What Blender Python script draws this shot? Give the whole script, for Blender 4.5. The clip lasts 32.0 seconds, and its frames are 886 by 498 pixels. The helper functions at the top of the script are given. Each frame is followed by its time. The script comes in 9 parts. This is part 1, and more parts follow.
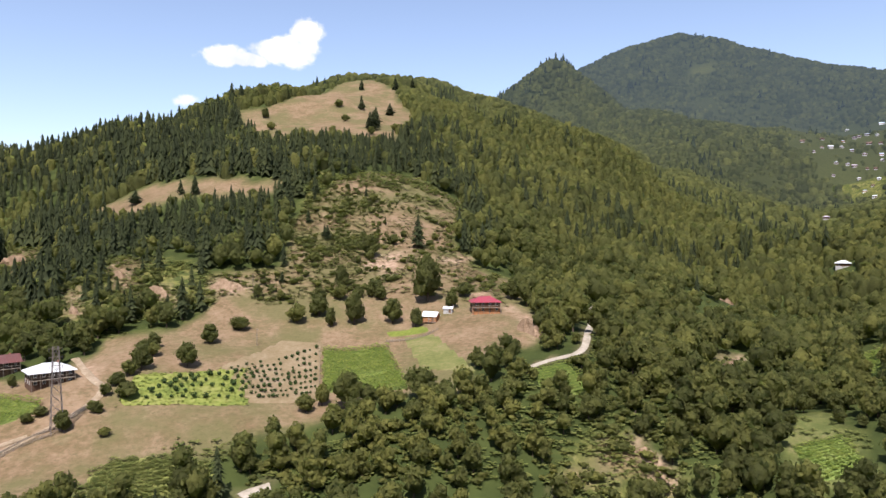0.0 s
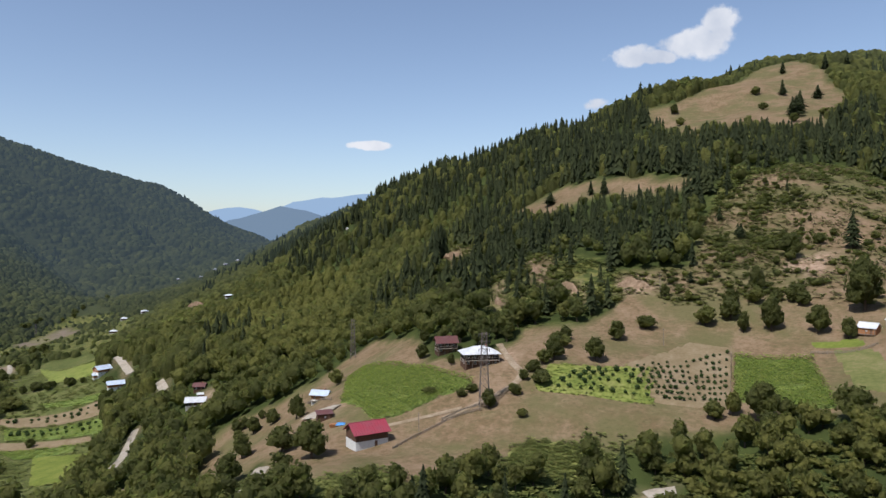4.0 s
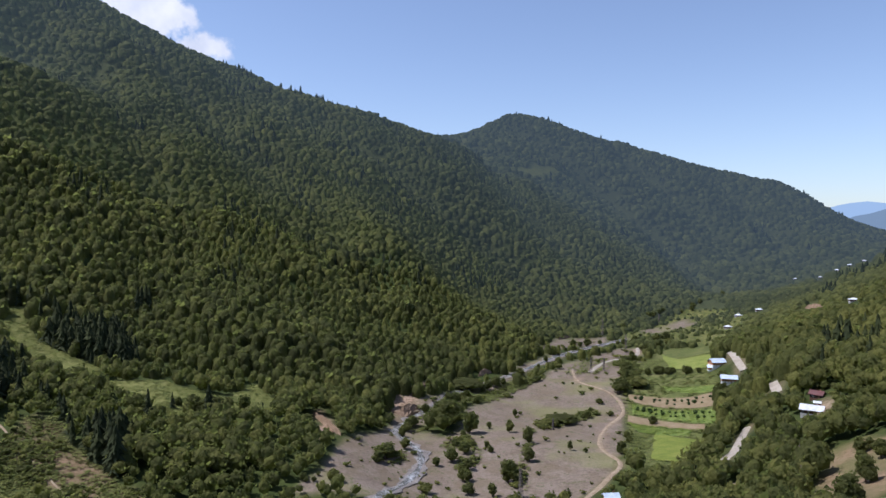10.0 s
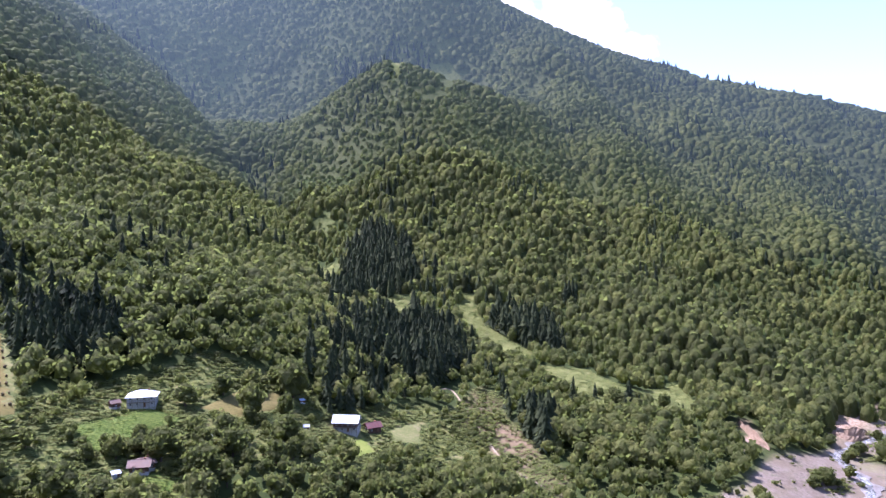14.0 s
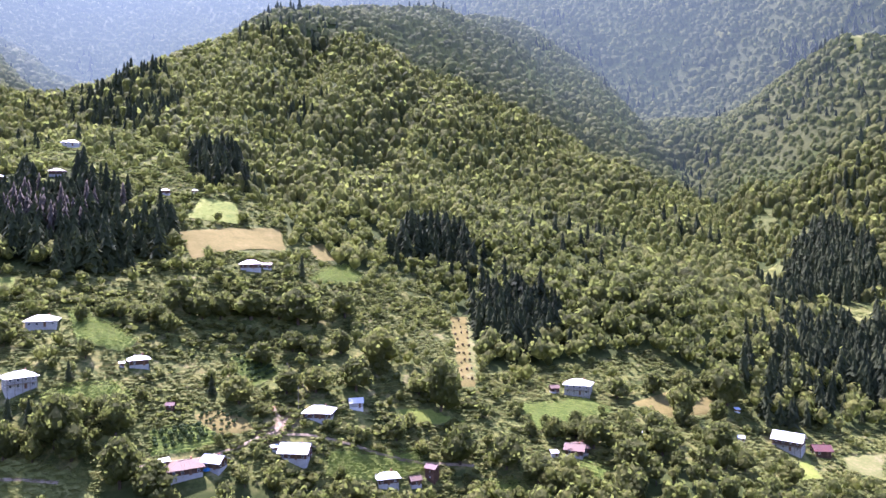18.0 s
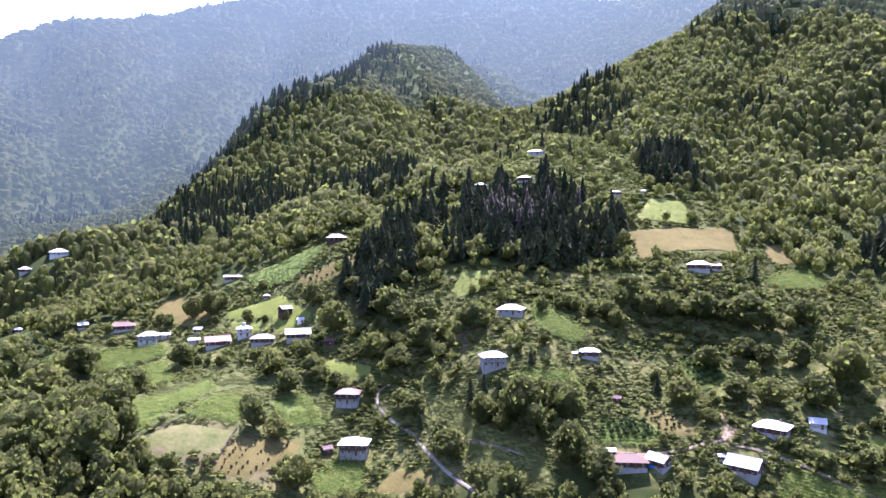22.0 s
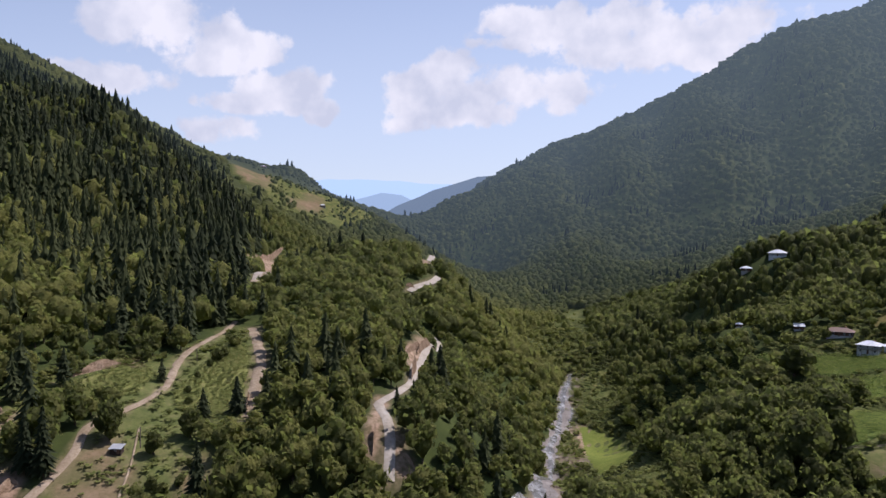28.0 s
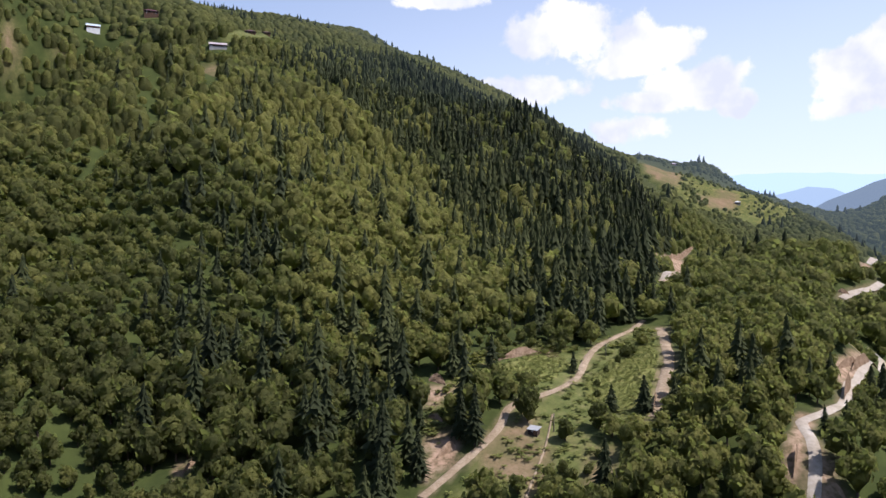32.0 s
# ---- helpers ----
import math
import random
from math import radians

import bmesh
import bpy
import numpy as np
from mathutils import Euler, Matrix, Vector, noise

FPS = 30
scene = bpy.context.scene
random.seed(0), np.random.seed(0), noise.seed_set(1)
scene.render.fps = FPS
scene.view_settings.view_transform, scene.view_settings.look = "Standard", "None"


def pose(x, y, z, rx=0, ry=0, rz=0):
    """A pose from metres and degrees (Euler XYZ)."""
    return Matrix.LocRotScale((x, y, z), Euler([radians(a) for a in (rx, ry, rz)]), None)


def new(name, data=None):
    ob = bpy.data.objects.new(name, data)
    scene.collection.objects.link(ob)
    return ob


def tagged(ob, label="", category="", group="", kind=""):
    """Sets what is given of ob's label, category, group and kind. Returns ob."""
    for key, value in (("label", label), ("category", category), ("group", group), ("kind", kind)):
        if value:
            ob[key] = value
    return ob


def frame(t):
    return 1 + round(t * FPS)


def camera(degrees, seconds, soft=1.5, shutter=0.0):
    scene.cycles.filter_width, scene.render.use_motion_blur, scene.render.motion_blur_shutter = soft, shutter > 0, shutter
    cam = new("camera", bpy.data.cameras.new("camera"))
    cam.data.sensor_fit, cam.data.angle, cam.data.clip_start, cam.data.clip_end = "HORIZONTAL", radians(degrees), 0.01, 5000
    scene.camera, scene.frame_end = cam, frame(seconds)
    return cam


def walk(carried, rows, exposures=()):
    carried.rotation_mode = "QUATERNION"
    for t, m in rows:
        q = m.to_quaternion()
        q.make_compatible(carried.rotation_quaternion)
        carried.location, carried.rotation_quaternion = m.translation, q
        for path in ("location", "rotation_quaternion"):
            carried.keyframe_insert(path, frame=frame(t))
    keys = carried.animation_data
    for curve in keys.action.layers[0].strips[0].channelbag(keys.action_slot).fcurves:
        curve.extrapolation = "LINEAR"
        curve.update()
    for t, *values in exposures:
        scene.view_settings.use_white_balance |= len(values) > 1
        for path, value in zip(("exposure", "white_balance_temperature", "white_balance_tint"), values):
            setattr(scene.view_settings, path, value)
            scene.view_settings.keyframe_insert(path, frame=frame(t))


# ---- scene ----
# ---- camera: a drone hovering over the river, turning where it is ----
EYE = (0.0, 0.0, 180.0)
# seconds, pitch, roll, heading
PATH = [
    (0.0, -1.11, 0.08, -0.00),
    (0.5, -1.13, 0.14, 4.60),
    (1.0, -1.13, 0.16, 8.88),
    (1.5, -1.14, 0.17, 12.70),
    (2.0, -1.15, 0.19, 16.53),
    (2.5, -1.16, 0.21, 20.36),
    (3.0, -1.15, 0.21, 24.22),
    (3.5, -1.14, 0.20, 28.07),
    (5.5, -1.15, 0.14, 43.62),
    (6.0, -1.15, 0.10, 47.55),
    (6.5, -1.15, 0.14, 51.42),
    (7.0, -1.15, 0.15, 55.31),
    (7.5, -1.16, 0.11, 59.17),
    (8.0, -1.17, 0.10, 63.06),
    (8.5, -1.17, 0.11, 66.96),
    (9.0, -1.17, 0.12, 70.87),
    (9.5, -1.17, 0.16, 74.73),
    (10.0, -1.17, 0.17, 78.69),
    (10.5, -1.20, 0.14, 82.54),
    (11.0, -1.24, 0.15, 86.67),
    (11.5, -1.27, 0.18, 90.80),
    (12.0, -1.28, 0.17, 94.94),
    (12.5, -1.28, 0.15, 99.10),
    (13.0, -1.29, 0.12, 103.30),
    (13.5, -1.31, 0.08, 107.51),
    (14.0, -1.32, 0.08, 111.72),
    (14.5, -1.33, 0.10, 115.90),
    (16.5, -1.34, 0.09, 132.81),
    (17.0, -1.34, 0.08, 137.02),
    (17.5, -1.35, 0.08, 141.24),
    (18.0, -1.37, 0.11, 145.52),
    (18.5, -1.38, 0.12, 149.80),
    (19.0, -1.39, 0.11, 154.13),
    (19.5, -1.40, 0.10, 158.50),
    (20.0, -1.40, 0.09, 162.83),
    (20.5, -1.39, 0.08, 167.18),
    (21.0, -1.38, 0.07, 171.51),
    (21.5, -1.36, 0.07, 175.86),
    (22.0, -1.34, 0.06, 180.45),
    (22.5, -1.32, 0.05, 185.13),
    (23.0, -1.29, 0.06, 189.79),
    (23.5, -1.25, 0.10, 194.46),
    (24.0, -1.22, 0.10, 199.14),
    (24.5, -1.19, 0.07, 203.85),
    (25.0, -1.16, 0.04, 208.57),
    (25.5, -1.15, 0.01, 213.25),
    (26.0, -1.16, -0.01, 217.94),
    (26.5, -1.18, -0.02, 222.62),
    (28.5, -1.20, 0.00, 237.59),
    (29.0, -1.21, 0.04, 241.43),
    (29.5, -1.21, 0.06, 245.41),
    (30.0, -1.21, 0.08, 249.46),
    (30.5, -1.21, 0.10, 253.60),
    (31.0, -1.21, 0.14, 257.72),
    (31.5, -1.22, 0.16, 261.92),
    (32.0, -1.26, 0.08, 266.04),
]
cam = camera(63.8, 32.0)
walk(cam, [(t, pose(*EYE, 90 + p, r, h)) for t, p, r, h in PATH], [(0.0, 0.96, 6350, 17), (2.0, 0.56, 6250, 15), (6.0, 0.26, 5900, 11), (9.0, 0.30, 5750, 13), (11.0, 0.78, 5600, 24), (13.0, 1.47, 5350, 34), (14.5, 2.04, 5250, 36), (16.0, 2.38, 5450, 41), (19.0, 2.46, 5550, 43), (22.0, 2.18, 5480, 39), (23.0, 1.90, 5420, 36), (24.0, 1.60, 5410, 34), (25.0, 0.98, 5450, 32), (26.0, 0.42, 5750, 26), (29.0, 0.36, 6000, 22), (32.0, 0.76, 6100, 20)])

# ---- world and sun ----
SUN_FROM, SUN_UP = 170.0, 58.0     # heading (counter-clockwise from +y) and elevation, degrees
sun_way = Vector((-math.sin(radians(SUN_FROM)) * math.cos(radians(SUN_UP)), math.cos(radians(SUN_FROM)) * math.cos(radians(SUN_UP)), math.sin(radians(SUN_UP))))
sun = new("sun", bpy.data.lights.new("sun", "SUN"))
sun.data.energy, sun.data.angle, sun.data.color = 3.95, radians(0.6), (1.0, 0.95, 0.87)
sun.matrix_basis = Matrix.Translation((0, 0, 900)) @ sun_way.to_track_quat("Z", "Y").to_matrix().to_4x4()
world = bpy.data.worlds.new("sky")
scene.world = world
world.use_nodes = True
wn, wl = world.node_tree.nodes, world.node_tree.links
sky = wn.new("ShaderNodeTexSky")
sky.sky_type, sky.sun_disc = "NISHITA", False
sky.sun_elevation, sky.sun_rotation = radians(SUN_UP), radians(-SUN_FROM)
sky.altitude, sky.air_density, sky.dust_density, sky.ozone_density = 900, 1.0, 1.3, 0.5
wn["Background"].inputs[1].default_value = 0.105


def sky_math(op, a, b=0.0):
    nd = wn.new("ShaderNodeMath")
    nd.operation = op
    for v, s in ((a, nd.inputs[0]), (b, nd.inputs[1])):
        if isinstance(v, (int, float)):
            s.default_value = v
        else:
            wl.new(v, s)
    return nd.outputs[0]


def clouds():
    """Fair-weather clouds: heading, elevation, half width and half height in degrees, broken up by noise."""
    tc = wn.new("ShaderNodeTexCoord").outputs["Generated"]
    xyz = wn.new("ShaderNodeSeparateXYZ")
    wl.new(tc, xyz.inputs[0])
    head = sky_math("DEGREES", sky_math("ARCTAN2", sky_math("MULTIPLY", xyz.outputs[0], -1.0), xyz.outputs[1]))
    rise = sky_math("DEGREES", sky_math("ARCSINE", xyz.outputs[2]))
    total = -1.0
    small = (
            (10.5, 15.4, 1.5, 1.8), (12.4, 14.1, 2.7, 1.3), (15.2, 13.3, 1.8, 0.6), (17.2, 13.5, 2.1, 0.9),
            (19.9, 10.1, 1.3, 0.6), (37.8, 7.1, 1.8, 0.4), (107.1, 17.2, 4.1, 1.8), (101.2, 15.9, 4.1, 2.3),
            (97.1, 13.8, 2.7, 1.4),
    )
    heaped = (
            (-101.7, 15, 3.4, 2.2), (-103.8, 16.1, 3.4, 2), (-106.8, 14.9, 4.5, 2.7), (-109.9, 14.2, 4.5, 2.3),
            (-112.1, 14.1, 2.5, 1.8), (-108.5, 12.9, 4.5, 1.3), (-101.3, 11.3, 4.6, 1.3), (-97.6, 11.5, 2.4, 0.6),
            (-112.5, 10.9, 4.1, 2), (-114.8, 11.3, 3.1, 2), (-116.4, 9.8, 1.8, 1.3), (-109.9, 10, 4, 1.1),
            (-108.5, 8, 3.5, 1.4), (-123.8, 10.9, 3, 2.5), (-126.5, 12.1, 3, 2.4), (-130.4, 11.5, 5, 2.4),
            (-133.9, 11.4, 3.9, 1.9), (-136.4, 11.2, 1.5, 1.4), (-128.3, 9.9, 6.5, 1.6), (-122.9, 8.7, 2.3, 1),
            (-133, 16.1, 4.9, 1.7), (-135.9, 15.7, 2.4, 1.5), (-130.9, 14.9, 3, 0.7), (-144.5, 14.9, 4.1, 2.1),
            (-146.7, 13.8, 2.2, 1.8), (-142.7, 13.3, 3.3, 0.9), (-147.4, 11.9, 1.8, 1.1), (-144.1, 14.4, 4.1, 2.5),
            (-145.9, 13.3, 2.5, 1.6), (-139.2, 14.2, 3.1, 1.5), (-134.7, 16, 5.6, 1.8), (-150, 17.8, 2.5, 0.9),
            (-111.6, 14.3, 3.1, 1.8), (-141.2, 15.2, 11, 2.9), (-132.8, 11.3, 6.3, 2.2), (-93.8, 18, 4.6, 0.8),
            (-123.5, 10.2, 2.7, 2.2), (-124.8, 11.6, 2, 1.7),
    )
    for h, e, w, t in small + heaped:
        a, b = sky_math("DIVIDE", sky_math("SUBTRACT", head, h), w), sky_math("DIVIDE", sky_math("SUBTRACT", rise, e), t)
        d = sky_math("SUBTRACT", 1.0, sky_math("ADD", sky_math("MULTIPLY", a, a), sky_math("MULTIPLY", b, b)))
        total = sky_math("MAXIMUM", d, total)
    puff = wn.new("ShaderNodeTexNoise")
    puff.inputs["Scale"].default_value, puff.inputs["Detail"].default_value, puff.inputs["Roughness"].default_value = 20.0, 8.0, 0.58
    wl.new(tc, puff.inputs["Vector"])
    edge = sky_math("ADD", total, sky_math("MULTIPLY", sky_math("SUBTRACT", puff.outputs["Fac"], 0.5), 3.4))
    mask = wn.new("ShaderNodeMapRange")
    mask.interpolation_type = "SMOOTHSTEP"
    mask.inputs["From Min"].default_value, mask.inputs["From Max"].default_value = 0.05, 0.62
    wl.new(edge, mask.inputs[0])
    soft = wn.new("ShaderNodeTexNoise")
    soft.inputs["Scale"].default_value, soft.inputs["Detail"].default_value = 15.0, 5.0
    wl.new(tc, soft.inputs["Vector"])
    shade = wn.new("ShaderNodeMix")
    shade.data_type = "RGBA"
    shade.inputs[6].default_value, shade.inputs[7].default_value = (4.5, 4.8, 5.3, 1), (6.5, 6.5, 6.5, 1)
    lit = wn.new("ShaderNodeMapRange")
    lit.inputs["From Min"].default_value, lit.inputs["From Max"].default_value = 0.35, 0.62
    wl.new(soft.outputs["Fac"], lit.inputs[0])
    wl.new(lit.outputs[0], shade.inputs[0])
    mix = wn.new("ShaderNodeMix")
    mix.data_type = "RGBA"
    wl.new(mask.outputs[0], mix.inputs[0])
    pale = wn.new("ShaderNodeHueSaturation")
    pale.inputs["Saturation"].default_value = 0.9
    wl.new(sky.outputs[0], pale.inputs["Color"])
    # a thin milky veil up the valley, where the heaped clouds stand
    far = sky_math("ABSOLUTE", sky_math("SUBTRACT", head, -138.0))
    veil = wn.new("ShaderNodeMapRange")
    veil.interpolation_type = "SMOOTHSTEP"
    for key, value in (("From Min", 90.0), ("From Max", 25.0), ("To Max", 0.62)):
        veil.inputs[key].default_value = value
    wl.new(far, veil.inputs[0])
    low = wn.new("ShaderNodeMapRange")
    low.interpolation_type = "SMOOTHSTEP"
    low.inputs["From Min"].default_value, low.inputs["From Max"].default_value = 34.0, 4.0
    wl.new(rise, low.inputs[0])
    milk = wn.new("ShaderNodeMix")
    milk.data_type = "RGBA"
    wl.new(sky_math("MULTIPLY", veil.outputs[0], low.outputs[0]), milk.inputs[0])
    wl.new(pale.outputs[0], milk.inputs[6])
    milk.inputs[7].default_value = (5.0, 5.6, 6.2, 1)
    wl.new(milk.outputs[2], mix.inputs[6])
    wl.new(shade.outputs[2], mix.inputs[7])
    wl.new(mix.outputs[2], wn["Background"].inputs[0])


clouds()

# ---- materials ----
class Mat:
    """A node material with short ways to add nodes."""

    def __init__(self, name, rough_=0.85):
        self.m = bpy.data.materials.new(name)
        self.m.use_nodes = True
        self.n, self.l = self.m.node_tree.nodes, self.m.node_tree.links
        self.b = self.n["Principled BSDF"]
        self.b.inputs["Roughness"].default_value = rough_
        self.b.inputs["Specular IOR Level"].default_value = 0.06 if rough_ >= 0.9 else 0.25

    def node(self, kind, **values):
        nd = self.n.new(kind)
        for k, v in values.items():
            nd.inputs[k].default_value = v
        return nd

    def where(self):
        return self.n.new("ShaderNodeNewGeometry").outputs["Position"]

    def noise(self, size, detail=3.0, rough_=0.6, at=None):
        nd = self.node("ShaderNodeTexNoise", Scale=1.0 / size, Detail=detail, Roughness=rough_)
        self.l.new(at or self.where(), nd.inputs["Vector"])
        return nd.outputs["Fac"]

    def ramp(self, fac, *stops):
        nd = self.n.new("ShaderNodeValToRGB")
        while len(nd.color_ramp.elements) < len(stops):
            nd.color_ramp.elements.new(0.5)
        for e, (p, c) in zip(nd.color_ramp.elements, stops):
            e.position, e.color = p, (*c, 1)
        self.l.new(fac, nd.inputs[0])
        return nd.outputs[0]

    def mix(self, fac, a, b, how="MIX"):
        nd = self.n.new("ShaderNodeMix")
        nd.data_type, nd.blend_type = "RGBA", how
        for v, s in ((fac, nd.inputs[0]), (a, nd.inputs[6]), (b, nd.inputs[7])):
            if isinstance(v, (int, float)):
                s.default_value = v
            elif isinstance(v, tuple):
                s.default_value = (*v, 1)
            else:
                self.l.new(v, s)
        return nd.outputs[2]

    def attr(self, name):
        nd = self.n.new("ShaderNodeAttribute")
        nd.attribute_name = name
        return nd.outputs["Fac"]

    def math(self, op, a, b=0.0):
        nd = self.n.new("ShaderNodeMath")
        nd.operation = op
        for v, s in ((a, nd.inputs[0]), (b, nd.inputs[1])):
            if isinstance(v, (int, float)):
                s.default_value = v
            else:
                self.l.new(v, s)
        return nd.outputs[0]

    def color(self, c):
        if isinstance(c, tuple):
            self.b.inputs["Base Color"].default_value = (*c, 1)
        else:
            self.l.new(c, self.b.inputs["Base Color"])
        return self

    def bump(self, fac, depth, strength=1.0):
        nd = self.node("ShaderNodeBump", Strength=strength, Distance=depth)
        self.l.new(fac, nd.inputs["Height"])
        self.l.new(nd.outputs[0], self.b.inputs["Normal"])
        return self


def foliage(name, dark, mid, light, through_=0.25, gaps=0.0, patch=90, clump=0.0, distant=False, haze_tones=((0.056, 0.078, 0.100), (0.132, 0.176, 0.206))):
    """Leaves: colour by tree (tint), by spray and by patches of the wood; some light comes through. Distant woods glow
    with painted haze.
    """
    k = Mat(name, 0.8)
    k.b.inputs["Specular IOR Level"].default_value = 0.14
    isl = k.n.new("ShaderNodeNewGeometry").outputs["Random Per Island"]
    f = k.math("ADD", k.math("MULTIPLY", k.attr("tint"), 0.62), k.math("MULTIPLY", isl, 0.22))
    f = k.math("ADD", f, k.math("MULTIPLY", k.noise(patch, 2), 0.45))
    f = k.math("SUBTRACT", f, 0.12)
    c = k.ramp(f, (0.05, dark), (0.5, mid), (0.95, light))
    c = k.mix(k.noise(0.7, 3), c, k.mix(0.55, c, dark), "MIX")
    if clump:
        # clumps of leaves: lumps keep their colour, shade between them is painted dark
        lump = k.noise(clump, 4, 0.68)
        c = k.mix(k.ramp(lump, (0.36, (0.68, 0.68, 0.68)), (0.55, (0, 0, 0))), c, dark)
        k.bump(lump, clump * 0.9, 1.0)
    k.color(c)
    tr = k.n.new("ShaderNodeBsdfTranslucent")
    k.l.new(k.mix(0.6, c, (light[0] * 0.95, light[1] * 1.2, light[2] * 1.1)), tr.inputs[0])
    ms = k.n.new("ShaderNodeMixShader")
    ms.inputs[0].default_value = through_
    k.l.new(k.b.outputs[0], ms.inputs[1])
    k.l.new(tr.outputs[0], ms.inputs[2])
    end = ms.outputs[0]
    if gaps:
        # gaps between the leaves
        hole = k.n.new("ShaderNodeBsdfTransparent")
        cut = k.n.new("ShaderNodeMixShader")
        k.l.new(k.math("GREATER_THAN", k.noise(0.75, 2.5, 0.7), 1 - gaps), cut.inputs[0])
        k.l.new(end, cut.inputs[1])
        k.l.new(hole.outputs[0], cut.inputs[2])
        end = cut.outputs[0]
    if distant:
        # haze painted on as emission, mixed over the leaves
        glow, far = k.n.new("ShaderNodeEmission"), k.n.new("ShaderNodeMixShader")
        k.l.new(k.mix(k.attr("sunward"), haze_tones[0], haze_tones[1]), glow.inputs[0])
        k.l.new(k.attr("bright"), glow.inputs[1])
        k.l.new(k.attr("painted_haze"), far.inputs[0])
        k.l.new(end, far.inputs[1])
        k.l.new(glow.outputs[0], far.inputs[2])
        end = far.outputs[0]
    k.l.new(end, k.n["Material Output"].inputs[0])
    return k.m


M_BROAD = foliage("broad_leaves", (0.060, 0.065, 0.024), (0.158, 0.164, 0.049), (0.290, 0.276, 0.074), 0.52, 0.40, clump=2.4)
M_NEEDLE = foliage("needles", (0.020, 0.026, 0.011), (0.040, 0.050, 0.019), (0.070, 0.080, 0.027), 0.2)


# far materials: leaves that also emit a painted haze
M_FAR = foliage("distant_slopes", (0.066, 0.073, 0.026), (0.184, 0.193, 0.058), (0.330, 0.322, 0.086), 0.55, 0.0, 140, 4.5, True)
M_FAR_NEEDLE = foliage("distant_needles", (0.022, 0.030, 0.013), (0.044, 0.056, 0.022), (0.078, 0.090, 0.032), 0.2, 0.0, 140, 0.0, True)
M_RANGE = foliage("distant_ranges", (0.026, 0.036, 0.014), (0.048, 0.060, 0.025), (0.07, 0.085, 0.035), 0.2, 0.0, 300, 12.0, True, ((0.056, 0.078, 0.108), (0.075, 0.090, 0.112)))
M_DEAD = foliage("dead_needles", (0.045, 0.036, 0.026), (0.070, 0.057, 0.043), (0.10, 0.085, 0.065), 0.1)
M_BARK = Mat("bark", 0.95).color((0.10, 0.075, 0.055)).m


def ground_material():
    k = Mat("ground", 0.95)
    n1, n2, n3 = k.noise(14, 5), k.noise(2.2, 4), k.noise(70, 3)
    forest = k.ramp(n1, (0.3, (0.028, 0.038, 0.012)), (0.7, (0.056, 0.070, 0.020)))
    dry = k.ramp(k.math("ADD", k.math("MULTIPLY", n1, 0.55), k.math("MULTIPLY", n2, 0.45)),
                 (0.28, (0.088, 0.072, 0.032)), (0.42, (0.152, 0.106, 0.058)), (0.55, (0.208, 0.143, 0.088)), (0.75, (0.275, 0.195, 0.13)))
    dry = k.mix(k.ramp(k.noise(3.4, 5, 0.75), (0.52, (0, 0, 0)), (0.64, (0.5, 0.5, 0.5))), dry, (0.098, 0.084, 0.036))
    dry = k.mix(k.ramp(k.noise(38, 5, 0.65), (0.44, (0, 0, 0)), (0.58, (0.85, 0.85, 0.85))), dry, (0.112, 0.104, 0.044))
    mead = k.ramp(k.math("ADD", k.math("MULTIPLY", n1, 0.6), k.math("MULTIPLY", n2, 0.4)),
                  (0.3, (0.060, 0.078, 0.023)), (0.5, (0.108, 0.120, 0.038)), (0.72, (0.175, 0.152, 0.070)))
    scrub = k.ramp(k.math("ADD", k.math("MULTIPLY", n1, 0.5), k.math("MULTIPLY", n2, 0.5)),
                   (0.34, (0.062, 0.070, 0.020)), (0.48, (0.125, 0.128, 0.036)), (0.60, (0.185, 0.168, 0.058)), (0.75, (0.25, 0.195, 0.095)))
    mott = k.noise(5.5, 5, 0.72)
    scrub = k.mix(k.ramp(mott, (0.44, (0, 0, 0)), (0.56, (0.85, 0.85, 0.85))), scrub, (0.040, 0.056, 0.016))
    scrub = k.mix(k.ramp(k.noise(9, 4, 0.7), (0.58, (0, 0, 0)), (0.68, (0.8, 0.8, 0.8))), scrub, (0.215, 0.185, 0.085))
    mead = k.mix(k.ramp(mott, (0.50, (0, 0, 0)), (0.62, (0.6, 0.6, 0.6))), mead, (0.060, 0.075, 0.022))
    grav = k.ramp(k.math("ADD", k.math("MULTIPLY", n1, 0.5), k.math("MULTIPLY", n2, 0.5)),
                  (0.3, (0.105, 0.080, 0.055)), (0.5, (0.178, 0.139, 0.108)), (0.75, (0.265, 0.214, 0.178)))
    grav = k.mix(k.ramp(k.noise(24, 5, 0.7), (0.47, (0, 0, 0)), (0.58, (0.6, 0.6, 0.6))), grav, (0.145, 0.112, 0.072))
    grav = k.mix(k.ramp(k.noise(7, 5, 0.75), (0.55, (0, 0, 0)), (0.64, (0.7, 0.7, 0.7))), grav, (0.085, 0.088, 0.036))
    grav = k.mix(k.ramp(n3, (0.5, (0, 0, 0)), (0.62, (0.7, 0.7, 0.7))), grav, (0.17, 0.165, 0.07))
    c = k.mix(k.attr("meadow"), scrub, mead)
    c = k.mix(k.attr("dry"), c, dry)
    c = k.mix(k.attr("gravel"), c, grav)
    tuft = k.ramp(k.noise(1.3, 4, 0.7), (0.53, (0, 0, 0)), (0.63, (0.5, 0.5, 0.5)))
    c = k.mix(tuft, c, k.mix(0.6, c, (0.055, 0.062, 0.022)))
    pale = k.ramp(k.noise(4.5, 5, 0.75), (0.57, (0, 0, 0)), (0.68, (0.27, 0.27, 0.27)))
    c = k.mix(pale, c, k.mix(0.5, c, (0.32, 0.26, 0.17)))
